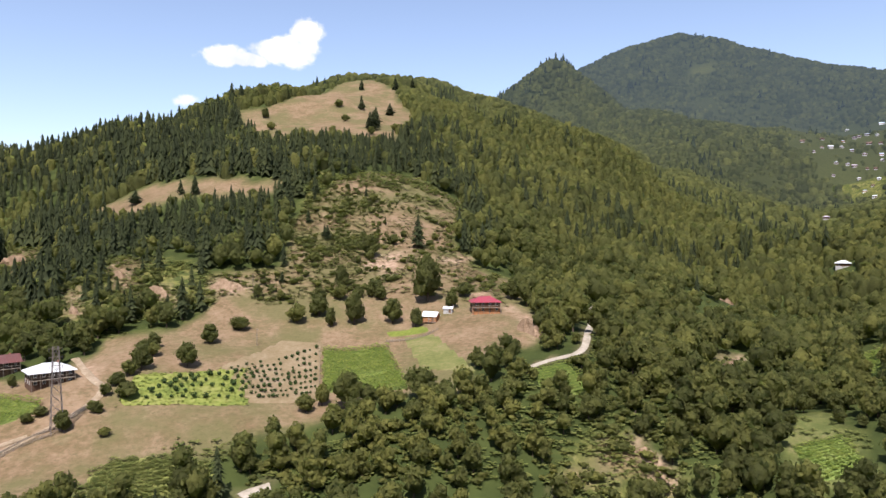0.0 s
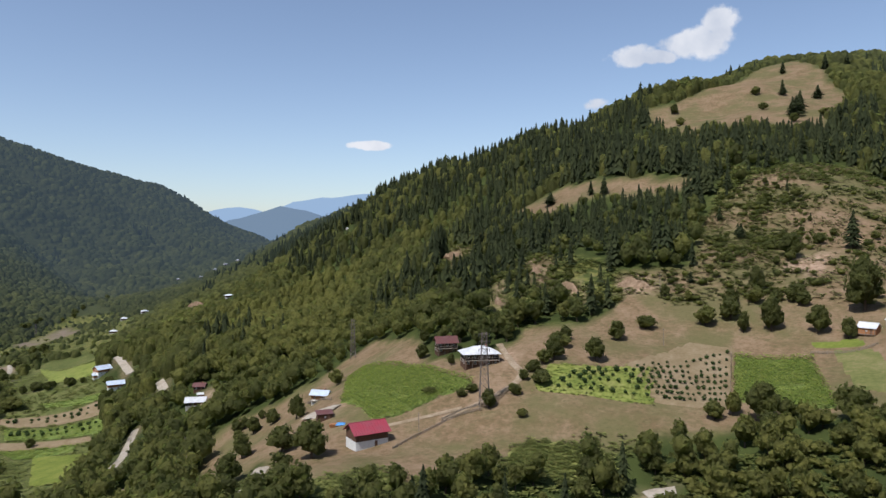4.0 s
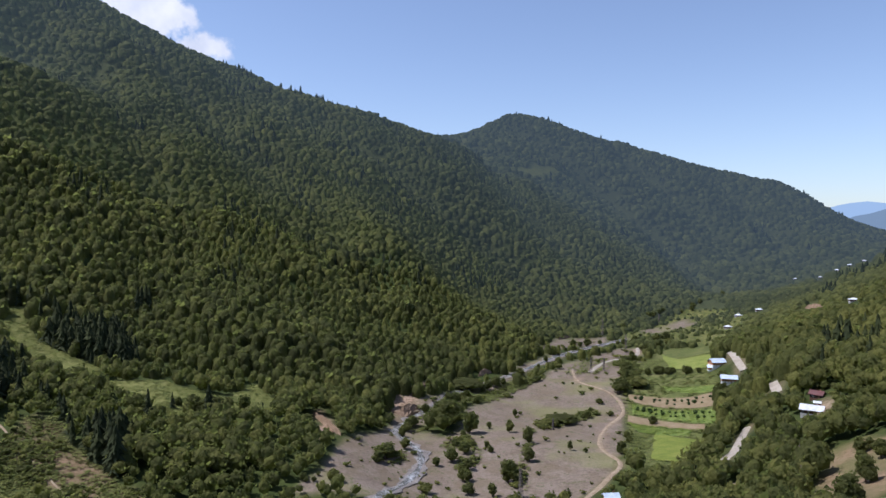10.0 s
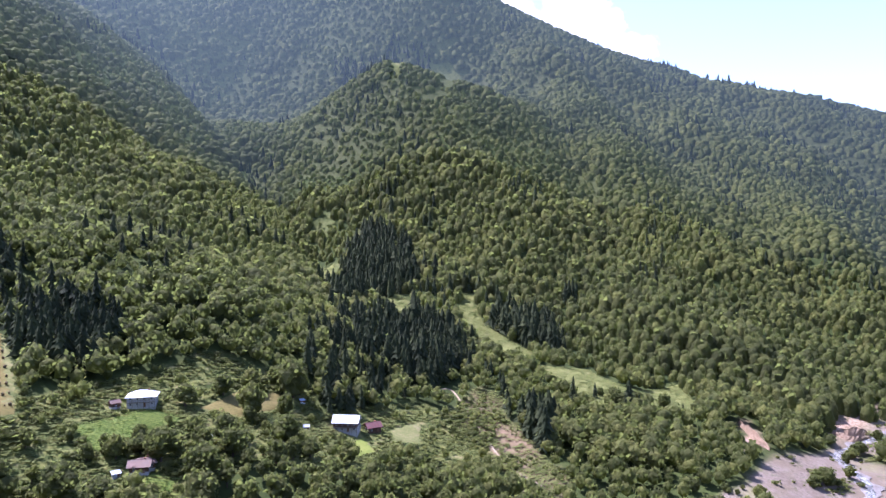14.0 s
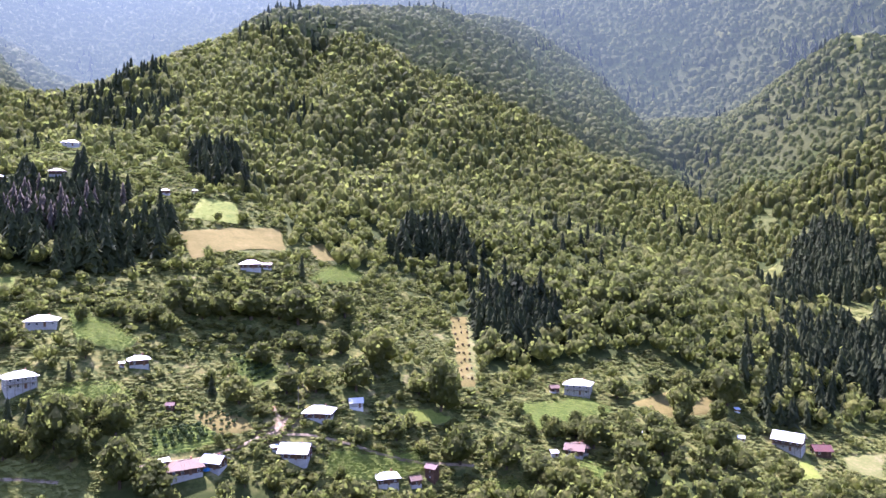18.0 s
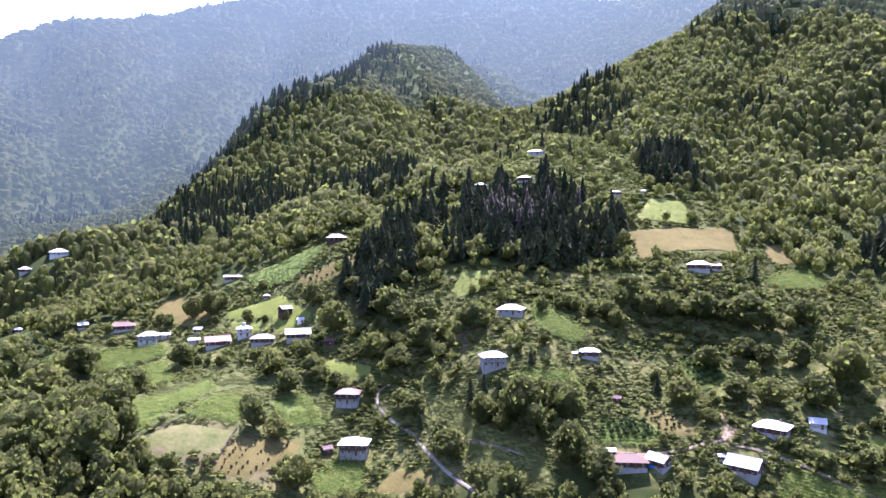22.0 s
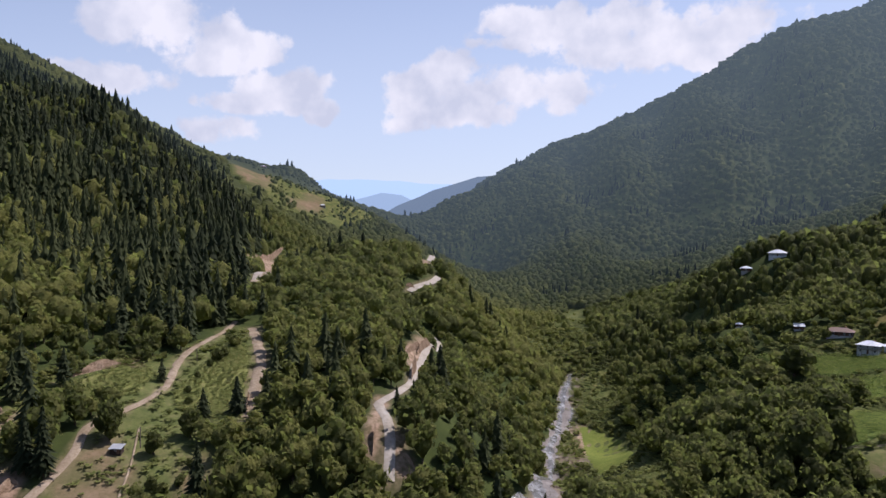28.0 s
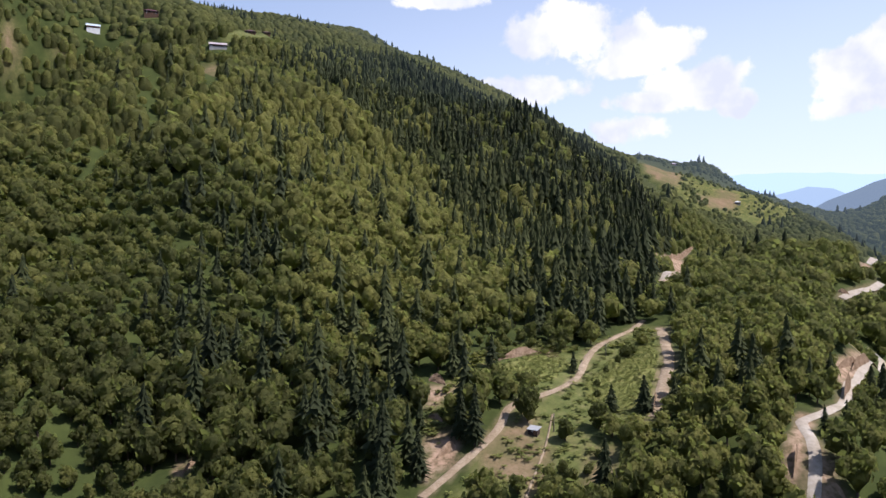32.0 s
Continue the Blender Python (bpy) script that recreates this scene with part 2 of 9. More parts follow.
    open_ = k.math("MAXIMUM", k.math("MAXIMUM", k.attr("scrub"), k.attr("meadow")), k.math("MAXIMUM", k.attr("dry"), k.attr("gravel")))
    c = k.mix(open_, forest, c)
    bank = k.ramp(k.math("ADD", k.math("MULTIPLY", n1, 0.5), k.math("MULTIPLY", n2, 0.5)),
                  (0.3, (0.18, 0.115, 0.07)), (0.5, (0.30, 0.205, 0.14)), (0.7, (0.40, 0.30, 0.22)))
    c = k.mix(k.math("MULTIPLY", k.attr("bank"), k.ramp(n2, (0.3, (0.35, 0.35, 0.35)), (0.55, (1, 1, 1)))), c, bank)
    k.color(c)
    k.bump(k.math("ADD", k.math("MULTIPLY", n2, 0.6), k.math("MULTIPLY", k.noise(0.5, 3), 0.25)), 0.6, 0.4)
    return k.m


M_GROUND = ground_material()



def two_tone(name, size, a, b, c, rough_=0.9, bump_=0.0, fine=None):
    """A surface of three shades at two scales."""
    k = Mat(name, rough_)
    f = k.math("ADD", k.math("MULTIPLY", k.noise(size, 4), 0.55), k.math("MULTIPLY", k.noise(fine or size / 6, 4), 0.45))
    k.color(k.ramp(f, (0.32, a), (0.5, b), (0.68, c)))
    if bump_:
        k.bump(k.noise(fine or size / 6, 4), bump_, 0.8)
    return k.m


M_PALE_ROAD = two_tone("pale_road", 7, (0.22, 0.185, 0.14), (0.32, 0.28, 0.225), (0.41, 0.37, 0.315), 0.9, 0.05)
M_DIRT_ROAD = two_tone("dirt_road", 5, (0.17, 0.125, 0.075), (0.26, 0.20, 0.135), (0.36, 0.29, 0.21), 0.95, 0.08)
M_BANK = two_tone("bare_earth", 5, (0.15, 0.10, 0.06), (0.25, 0.172, 0.112), (0.36, 0.265, 0.185), 0.95, 0.6, 0.9)
M_STONES = two_tone("river_stones", 6, (0.10, 0.088, 0.074), (0.185, 0.162, 0.142), (0.29, 0.262, 0.235), 0.85, 0.5, 0.8)


def water_material():
    k = Mat("river_water", 0.25)
    foam = k.ramp(k.math("ADD", k.math("MULTIPLY", k.noise(6, 5, 0.7), 0.6), k.math("MULTIPLY", k.noise(1.3, 4), 0.4)), (0.48, (0, 0, 0)), (0.62, (0.8, 0.8, 0.8)))
    k.color(k.mix(foam, (0.105, 0.098, 0.082), (0.50, 0.50, 0.48)))
    k.b.inputs["Specular IOR Level"].default_value = 0.5
    k.bump(k.noise(0.9, 4), 0.3, 0.7)
    return k.m


M_WATER = water_material()

# fields
M_FIELD = {
    "corn": two_tone("maize_ground", 6, (0.088, 0.122, 0.030), (0.146, 0.184, 0.048), (0.212, 0.228, 0.075), 0.9, 0.3, 1.2),
    "corn2": two_tone("light_maize_ground", 6, (0.10, 0.14, 0.03), (0.17, 0.21, 0.045), (0.24, 0.26, 0.07), 0.9, 0.3, 1.2),
    "weeds": two_tone("weedy_grass", 7, (0.09, 0.125, 0.03), (0.17, 0.195, 0.045), (0.25, 0.24, 0.085), 0.9, 0.3, 1.4),
    "bracken": two_tone("bracken_ground", 7, (0.095, 0.108, 0.032), (0.165, 0.172, 0.052), (0.235, 0.215, 0.085), 0.9, 0.4, 1.4),
    "soil": two_tone("orchard_soil", 8, (0.15, 0.115, 0.06), (0.205, 0.155, 0.09), (0.26, 0.205, 0.135), 0.95, 0.2, 1.2),
    "lush": two_tone("mown_grass", 11, (0.092, 0.116, 0.024), (0.140, 0.166, 0.033), (0.195, 0.202, 0.052), 0.9, 0.15, 1.4),
    "strip": two_tone("striped_grass", 9, (0.085, 0.105, 0.03), (0.145, 0.145, 0.052), (0.215, 0.18, 0.092), 0.9, 0.2, 1.6),
    "crop": two_tone("green_crop", 5, (0.076, 0.115, 0.027), (0.142, 0.188, 0.048), (0.21, 0.235, 0.078), 0.9, 0.4, 1.1),
    "dryplot": two_tone("dry_plot", 8, (0.092, 0.083, 0.026), (0.138, 0.114, 0.038), (0.182, 0.145, 0.058), 0.95, 0.2, 1.3),
}
M_MAIZE = foliage("maize_leaves", (0.085, 0.125, 0.022), (0.18, 0.225, 0.04), (0.30, 0.31, 0.075), 0.4, 0, 9)
M_MAIZE_PALE = foliage("pale_maize_leaves", (0.10, 0.135, 0.026), (0.165, 0.198, 0.040), (0.24, 0.25, 0.062), 0.35, 0, 9)
M_BRACKEN = foliage("bracken", (0.080, 0.095, 0.026), (0.160, 0.178, 0.048), (0.255, 0.25, 0.08), 0.4, 0, 11)
M_BUSH = foliage("bush_leaves", (0.025, 0.042, 0.014), (0.05, 0.078, 0.02), (0.09, 0.11, 0.03), 0.2)
M_HAY = two_tone("hay", 1.0, (0.07, 0.055, 0.03), (0.13, 0.10, 0.055), (0.20, 0.155, 0.085))


def sheet_metal(name, c, rust=0.15, gloss=0.45):
    """Painted corrugated sheet with faded patches and rust streaks."""
    k = Mat(name, gloss)
    n, fine = k.noise(2.5, 5), k.noise(0.5, 4)
    base = k.mix(k.ramp(n, (0.42, (0, 0, 0)), (0.70, (1, 1, 1))), c, tuple(v * 0.72 + 0.03 for v in c))
    base = k.mix(k.ramp(fine, (0.62, (0, 0, 0)), (0.74, (rust, rust, rust))), base, (0.26, 0.13, 0.07))
    k.color(base)
    return k.m


def boards(name, c, size=0.5):
    k = Mat(name, 0.85)
    tc = k.n.new("ShaderNodeTexCoord")
    mp = k.n.new("ShaderNodeMapping")
    mp.inputs["Scale"].default_value = (2.5, 2.5, 0.3)
    k.l.new(tc.outputs["Object"], mp.inputs[0])
    f = k.noise(size, 4, 0.6, mp.outputs[0])
    k.color(k.ramp(f, (0.3, tuple(v * 0.55 for v in c)), (0.5, c), (0.7, tuple(min(1, v * 1.35) for v in c))))
    k.bump(f, 0.03, 0.6)
    return k.m


ROOFS = {"white": sheet_metal("white_roof", (0.60, 0.61, 0.62), 0.12), "crimson": sheet_metal("crimson_roof", (0.29, 0.045, 0.066), 0.05), "maroon": sheet_metal("maroon_roof", (0.125, 0.05, 0.045), 0.3),
         "rust": sheet_metal("rusty_roof", (0.17, 0.105, 0.08), 0.6, 0.7), "mauve": sheet_metal("mauve_roof", (0.42, 0.36, 0.38), 0.3), "blue": sheet_metal("blue_grey_roof", (0.50, 0.57, 0.66), 0.1),
         "grey": sheet_metal("grey_roof", (0.34, 0.35, 0.36), 0.4), "cream": sheet_metal("cream_roof", (0.66, 0.60, 0.50), 0.25), "red": sheet_metal("red_roof", (0.30, 0.095, 0.085), 0.1), "faded": sheet_metal("faded_red_roof", (0.22, 0.14, 0.125), 0.35)}
WALLS = {"brown": boards("brown_boards", (0.10, 0.055, 0.035)), "dark": boards("dark_boards", (0.05, 0.034, 0.026)), "orange": boards("orange_boards", (0.33, 0.15, 0.065)),
         "grey": two_tone("grey_plaster", 2, (0.28, 0.27, 0.25), (0.38, 0.37, 0.35), (0.46, 0.45, 0.43)), "white": two_tone("white_plaster", 2, (0.60, 0.59, 0.56), (0.72, 0.71, 0.69), (0.80, 0.79, 0.77)),
         "block": two_tone("pale_blocks", 0.9, (0.50, 0.50, 0.48), (0.62, 0.62, 0.60), (0.70, 0.70, 0.69)), "tin": sheet_metal("grey_tin", (0.40, 0.42, 0.44), 0.3)}
M_GLASS = Mat("window_glass", 0.08).color((0.035, 0.045, 0.055)).m
M_FRAME = two_tone("window_paint", 1, (0.45, 0.43, 0.40), (0.62, 0.60, 0.57), (0.72, 0.70, 0.68), 0.6)
M_DOOR = boards("door_boards", (0.16, 0.09, 0.055))
M_WOOD = boards("grey_timber", (0.20, 0.165, 0.13))
M_STEEL = sheet_metal("weathered_steel", (0.15, 0.125, 0.11), 0.5, 0.55)
M_TARP = Mat("blue_tarpaulin", 0.4).color((0.05, 0.22, 0.50)).m
M_BRICK = two_tone("chimney_brick", 0.6, (0.20, 0.09, 0.06), (0.30, 0.14, 0.09), (0.36, 0.20, 0.14))
# ---- the lie of the land: rivers, crests and benches as lines of places (x, y, z) ----
LINES, ZONES, BANKS, ROADS, RIVERS, CLEAR = {}, {}, [], [], [], []


def line(name, *places):
    LINES[name] = places


def zone(kind, *outline):
    ZONES.setdefault(kind, []).append(outline)


line("river", (-1420, 900, 32), (-1046, 525, 35), (-803, 311, 36), (-625, 150, 38), (-518, 76, 39), (-389, 54, 40), (-162, -94, 41), (-60, -124, 42), (33, -185, 44), (268, -256, 46), (354, -360, 50), (434, -449, 55), (659, -607, 71), (838, -692, 90))
line("flood_plain", (-343, 155, 44), (-453, 147, 41), (-386, 213, 46), (-545, 323, 44), (-734, 450, 42), (-606, 275, 40), (-895, 511, 39), (-1079, 650, 38))
line("west_foot", (-463, 17, 55), (-563, 93, 52), (-782, 241, 50), (-1051, 476, 48), (-380, 22, 50), (-536, -37, 66), (-480, -86, 74))
line("west_crest", (-1345, -506, 459), (-1440, -320, 545), (-1522, -96, 444), (-1621, 116, 451), (-1782, 329, 427), (-1832, 503, 357), (-1737, 706, 221), (-1554, 857, 92))
line("west_face", (-989, -481, 434), (-836, -257, 247), (-900, 12, 177), (-640, -116, 93), (-994, 112, 197), (-1035, 240, 81), (-991, -131, 251), (-647, -66, 106))
line("far_crest_south", (-1507, -609, 756), (-1590, -994, 913), (-1414, -1414, 950), (-1126, -1802, 938), (-694, -2271, 869), (-166, -2369, 938), (242, -2300, 975), (471, -2264, 908), (713, -2134, 833), (1006, -1872, 724), (1054, -1700, 640), (1221, -1662, 560), (1456, -1632, 486), (1670, -1600, 448), (1884, -1546, 329), (2147, -1510, -65))
line("far_face_south", (596, -1444, 425), (743, -1157, 232), (512, -859, 141), (776, -1210, 300), (874, -979, 185), (1069, -961, 130), (-31, -1562, 517), (1223, -972, 91))
line("middle_spur", (-134, -738, 306), (-226, -845, 374), (-339, -914, 452), (-519, -941, 511), (-626, -935, 524), (-842, -1007, 555), (-362, -599, 257), (-345, -412, 173), (-340, -313, 138), (-270, -278, 107), (-272, -374, 136), (-363, -266, 121))
line("middle_gully", (-807, -591, 259), (-670, -437, 183), (-561, -328, 136), (-431, -167, 75), (-470, -204, 86))
line("east_spur", (295, -744, 197), (223, -923, 344), (113, -1094, 458), (2, -1200, 480), (122, -765, 258), (191, -673, 211))
line("behind_spurs", (147, -1430, 410), (288, -1191, 289), (378, -953, 170), (2, -1562, 451), (-455, -1231, 449), (-724, -1314, 535), (-178, -984, 329), (-1059, -775, 356), (-1130, -888, 445))
line("upper_notch", (-132, -1117, 339), (-108, -1245, 379), (-186, -1173, 370), (-184, -1552, 450), (31, -1250, 455), (-63, -1186, 412), (-97, -1184, 373))
line("upper_gully", (-128, -1017, 329), (-67, -747, 256), (-63, -1436, 493))
line("village_slope", (-70, -571, 243), (76, -475, 174), (94, -389, 120), (39, -304, 85), (-19, -318, 119), (-31, -355, 138), (-138, -389, 159), (0, -412, 158), (-143, -447, 181), (-124, -276, 100), (-253, -251, 99), (-327, -184, 76), (-253, -251, 101), (-140, -244, 76), (-69, -269, 92), (-116, -324, 115), (-175, -317, 120), (104, -288, 99), (106, -340, 110), (180, -357, 100), (155, -475, 146), (161, -231, 87), (346, -609, 158), (-334, -103, 56), (-362, -22, 47), (-455, -83, 69), (-230, -182, 81))
line("east_bank", (146, -304, 100), (112, -258, 84), (204, -315, 90), (276, -331, 51), (267, -308, 55), (403, -466, 70), (309, -450, 82), (325, -534, 149), (283, -412, 111))
line("north_road_slope", (183, -113, 120), (234, -156, 124), (296, -209, 123), (431, -299, 141), (488, -348, 144), (223, -44, 115), (200, -13, 107), (243, -45, 122), (300, -88, 132), (341, -123, 137), (239, -91, 120), (441, -177, 156), (291, -114, 130), (466, -180, 149), (214, -192, 86), (377, -328, 81))
line("north_crest", (721, 348, 93), (810, 258, 340), (877, 200, 419), (920, 97, 385), (912, -32, 326), (909, -170, 333), (936, -274, 261), (995, -406, 249), (1062, -559, 236), (1130, -692, 169), (1214, -838, -147))
line("north_far", (1707, -775, 342), (1620, 121, 638), (1687, 8, 568))
line("north_face", (281, 87, 128), (237, 18, 115), (204, 79, 100), (654, 248, 321), (587, -2, 207), (480, -117, 154), (475, 109, 211), (370, 182, 173), (628, -310, 149))
line("north_back", (765, 424, 430), (604, 544, 342), (431, 552, 230), (287, 241, 180), (151, 167, 111))
line("side_stream", (584, 1105, 199), (393, 754, 152), (220, 449, 117), (132, 304, 106), (81, 141, 70))
line("side_slope", (409, 658, 190), (287, 512, 155), (174, 289, 126), (113, 209, 112), (179, 454, 142), (135, 336, 114), (174, 600, 176), (219, 873, 277), (347, 938, 233), (464, 997, 213), (546, 1262, 324), (954, 1614, 369), (759, 1507, 392), (1187, 1912, 479))
line("far_peak", (143, 1556, 327), (275, 1728, 597), (613, 2809, 863), (808, 2954, 959), (1048, 3076, 998), (1327, 2967, 723), (1609, 2967, 714), (1844, 2975, 544), (735, 1994, 237))
line("farm_crest", (-475, 765, 252), (-398, 862, 256), (-324, 946, 335), (-232, 1037, 396), (-83, 1122, 430), (6, 1150, 402), (-417, 881, 213), (-572, 969, 254), (-843, 1086, 233), (-1135, 1248, 205), (-1459, 1368, 86))
line("farm_hill", (-175, 781, 314), (-79, 696, 280), (-115, 512, 216), (-33, 499, 214), (-40, 373, 161), (-193, 502, 205), (-180, 357, 162), (-91, 322, 148), (-31, 271, 130), (-87, 226, 126), (-30, 231, 125), (-114, 208, 122), (-131, 235, 130), (-139, 177, 113), (-137, 241, 129), (-156, 219, 121), (-200, 224, 111), (-316, 265, 77), (-192, 188, 106), (-404, 444, 114), (-262, 396, 138), (-423, 332, 85), (-430, 301, 55), (-244, 195, 73), (31, 599, 224), (65, 496, 175), (20, 327, 147))
line("farm_edge", (-77, 191, 116), (-26, 173, 106), (2, 187, 117), (32, 185, 109), (57, 282, 141), (50, 200, 114), (-150, 132, 107), (-126, 139, 115), (-567, 410, 84))
line("west_mountain", (-2750, 837, 656), (-2692, 560, 543), (-2732, 1239, 544), (-2659, 1519, 444), (-2510, 1862, 364), (-2352, 1961, 255), (-2150, 2001, 122), (-2234, 807, 348), (-1971, 1086, 142), (-1529, 1085, 46))
line("valley_end", (1655, -871, 266), (1697, -960, 242), (1749, -1069, 196), (1873, -1247, 164), (1396, -880, 150), (1296, -939, 101), (1731, -1275, 251))
line("near", (0, 0, 61), (0, 112, 80), (-80, 80, 78), (-112, 0, 52), (105, -88, 52), (138, 0, 82))
line("rim", (0, 4700, -32), (-2350, 4070, -32), (-4070, 2350, -32), (-4700, 0, -32), (-4070, -2350, -32), (-2350, -4070, -32), (0, -4700, -32), (2350, -4070, -32), (4070, -2350, -32), (4700, 0, -32), (4070, 2350, -32), (2350, 4070, -32), (-1163, 3195, 68), (-3081, 1437, 68), (-3195, -1163, 68), (-1437, -3081, 68), (1163, -3195, 68), (3081, -1437, 68), (3195, 1163, 68), (1437, 3081, 68))
# ---- ground cover: outlines in plan ----
zone("dry", (-113, 180), (-93, 177), (-94, 198), (-65, 200), (-58, 211), (-42, 215), (-25, 235), (12, 228), (11, 254), (38, 268), (41, 309), (33, 390), (-7, 387), (-30, 403), (2, 463), (-18, 524), (-61, 538), (-66, 455), (-84, 403), (-83, 354), (-105, 325), (-107, 295), (-125, 274), (-135, 259), (-151, 241))
zone("dry", (-110, 148), (-80, 205), (-84, 302), (-134, 285), (-127, 248), (-163, 251), (-186, 281), (-246, 317), (-248, 286), (-261, 269), (-302, 255), (-273, 220), (-176, 165), (-134, 138))
zone("dry", (-238, 795), (-194, 806), (-145, 944), (-105, 1070), (-31, 816), (-44, 659), (-99, 679), (-153, 681), (-205, 733))
zone("dry", (-263, 531), (-236, 548), (-195, 543), (-108, 518), (-111, 492), (-151, 497), (-187, 487), (-205, 474), (-245, 504))
zone("dry", (-198, 147), (-282, 236), (-264, 266), (-260, 280), (-206, 235), (-182, 184), (-164, 151), (-162, 141))
zone("dry", (112, -273), (66, -273), (68, -300), (97, -296), (117, -286))
zone("meadow", (223, -65), (198, -55), (195, -32), (197, -15), (220, -27), (238, -40), (248, -52))
zone("dry", (-92, 439), (-67, 518), (-20, 562), (19, 513), (5, 429), (18, 397), (42, 386), (30, 322), (-23, 341), (-66, 338), (-80, 340), (-85, 384))
zone("dry", (-115, 353), (-82, 363), (-72, 341), (-105, 328))
zone("dry", (-191, 406), (-158, 371), (-140, 329), (-158, 338))
zone("dry", (-333, 534), (-282, 491), (-234, 431), (-287, 460))
zone("dry", (-202, 374), (-176, 348), (-155, 307), (-167, 312))
zone("dry", (1707, -577), (1667, -643), (1037, -431), (985, -388), (1055, -375))
zone("dry", (1007, -436), (1066, -518), (1029, -505), (956, -423))
zone("dry", (903, -572), (481, -317), (457, -307), (466, -301))
zone("gravel", (-1158, 674), (-1232, 774), (-1147, 739), (-1132, 682))
zone("gravel", (160, -147), (299, -295), (381, -388), (441, -456), (428, -458), (347, -369), (292, -321), (190, -206), (158, -161))
zone("meadow", (-386, 188), (-542, 262), (-590, 270), (-725, 356), (-827, 456), (-770, 488), (-565, 355), (-495, 317), (-381, 234), (-349, 196), (-366, 184))
zone("meadow", (122, 250), (135, 248), (132, 223), (121, 200), (105, 200), (103, 212))
zone("meadow", (183, 321), (193, 309), (160, 256), (161, 271))
zone("meadow", (340, -369), (278, -343), (232, -291), (253, -284), (304, -325))
zone("meadow", (278, -45), (291, -73), (338, -122), (310, -122), (227, -85), (221, -72), (223, -65), (248, -52))
zone("meadow", (-92, 177), (-92, 197), (-66, 199), (-69, 190), (-71, 182))
zone("meadow", (234, -403), (185, -411), (142, -364), (94, -336), (54, -343), (50, -318), (68, -282), (108, -272), (140, -305), (178, -384))
zone("meadow", (147, -475), (85, -482), (62, -462), (68, -428), (43, -389), (97, -402), (157, -434), (187, -450))
zone("meadow", (-114, -454), (-184, -459), (-167, -409), (-105, -408))
zone("meadow", (-1744, 335), (-2640, 647), (-2474, 555))
zone("meadow", (-2224, 677), (-2320, 818), (-2317, 964), (-2288, 973), (-2269, 820), (-2155, 674))
zone("meadow", (878, 2607), (990, 2576), (965, 2537), (885, 2567))
zone("scrub", (33, -300), (-118, -246), (-275, -172), (-345, -217), (-270, -278), (-226, -287), (-265, -409), (-201, -401), (-172, -491), (-123, -493), (-99, -396), (-34, -408), (-7, -412), (1, -380), (29, -339))
zone("scrub", (106, -258), (109, -273), (163, -362), (236, -408), (211, -441), (143, -488), (55, -497), (45, -410), (0, -412), (-42, -398), (-107, -440), (-184, -459), (-107, -264), (0, -272))
zone("scrub", (-17, -562), (-108, -727), (-162, -509), (-200, -501), (-184, -459), (-100, -451), (-59, -528))
zone("scrub", (-214, -217), (-316, -114), (-379, -117), (-396, -172), (-330, -200), (-334, -229), (-314, -265), (-272, -275))
zone("scrub", (32, 188), (35, 204), (52, 212), (70, 202), (66, 195))
zone("scrub", (-64, 362), (-27, 404), (-48, 493), (-95, 537), (-90, 431))
zone("scrub", (-157, 289), (-103, 320), (-94, 345), (-182, 392), (-203, 380))
zone("scrub", (519, -467), (680, -704), (450, -520), (306, -378), (363, -382), (466, -460))
zone("scrub", (1029, 2219), (1132, 2147), (1177, 1897), (656, 1054), (640, 1127), (637, 1225), (636, 1324))
zone("scrub", (-905, 410), (-1086, 599), (-1232, 774), (-890, 631), (-759, 489), (-856, 472))
zone("scrub", (-498, 79), (-552, 127), (-660, 215), (-693, 231), (-601, 139), (-532, 84))
zone("scrub", (1658, -611), (1651, -818), (1039, -613), (968, -507), (903, -365))
zone("scrub", (292, -34), (299, -69), (280, -81), (263, -52), (253, -35), (222, -12), (233, -9), (260, -18))
zone("brush", (-83, 394), (-78, 533), (-19, 538), (2, 463), (-30, 403), (33, 390), (26, 345), (-23, 341), (-49, 333), (-89, 324), (-83, 354))
zone("brush", (-146, 281), (-129, 282), (-111, 307), (-106, 331), (-120, 341), (-167, 312))
zone("brush", (519, -467), (680, -704), (450, -520), (306, -378), (363, -382), (466, -460))
zone("brush", (-94, 198), (-65, 200), (-71, 182), (-94, 176))
zone("brush", (-134, 138), (-114, 157), (-91, 175), (-80, 205), (-59, 208), (-62, 193), (-122, 134))
zone("brush", (258, -63), (333, -120), (310, -121), (227, -84), (241, -69))
zone("brush", (-92, 439), (-67, 518), (-20, 562), (19, 513), (5, 429), (18, 397), (42, 386), (30, 322), (-23, 341), (-66, 338), (-80, 340), (-85, 384))
zone("brush", (-115, 353), (-82, 363), (-72, 341), (-105, 328))
zone("brush", (-191, 406), (-158, 371), (-140, 329), (-158, 338))
zone("brush", (-333, 534), (-282, 491), (-234, 431), (-287, 460))
zone("brush", (-202, 374), (-176, 348), (-155, 307), (-167, 312))
zone("conifer", (-360, 578), (-275, 539), (-297, 775), (-234, 772), (-151, 673), (-24, 693), (34, 563), (20, 451), (-8, 411), (-18, 524), (-71, 489), (-74, 415), (-89, 346), (-111, 307), (-155, 297), (-216, 346))
zone("conifer", (-313, 403), (-155, 302), (-101, 361), (-235, 832), (-356, 753))
zone("conifer", (864, 132), (1135, -57), (1075, -332), (733, -300), (329, -129), (309, -75), (655, -43), (771, 58))
zone("conifer", (207, 8), (278, 8), (309, -1), (273, -14), (273, -36), (204, -7))
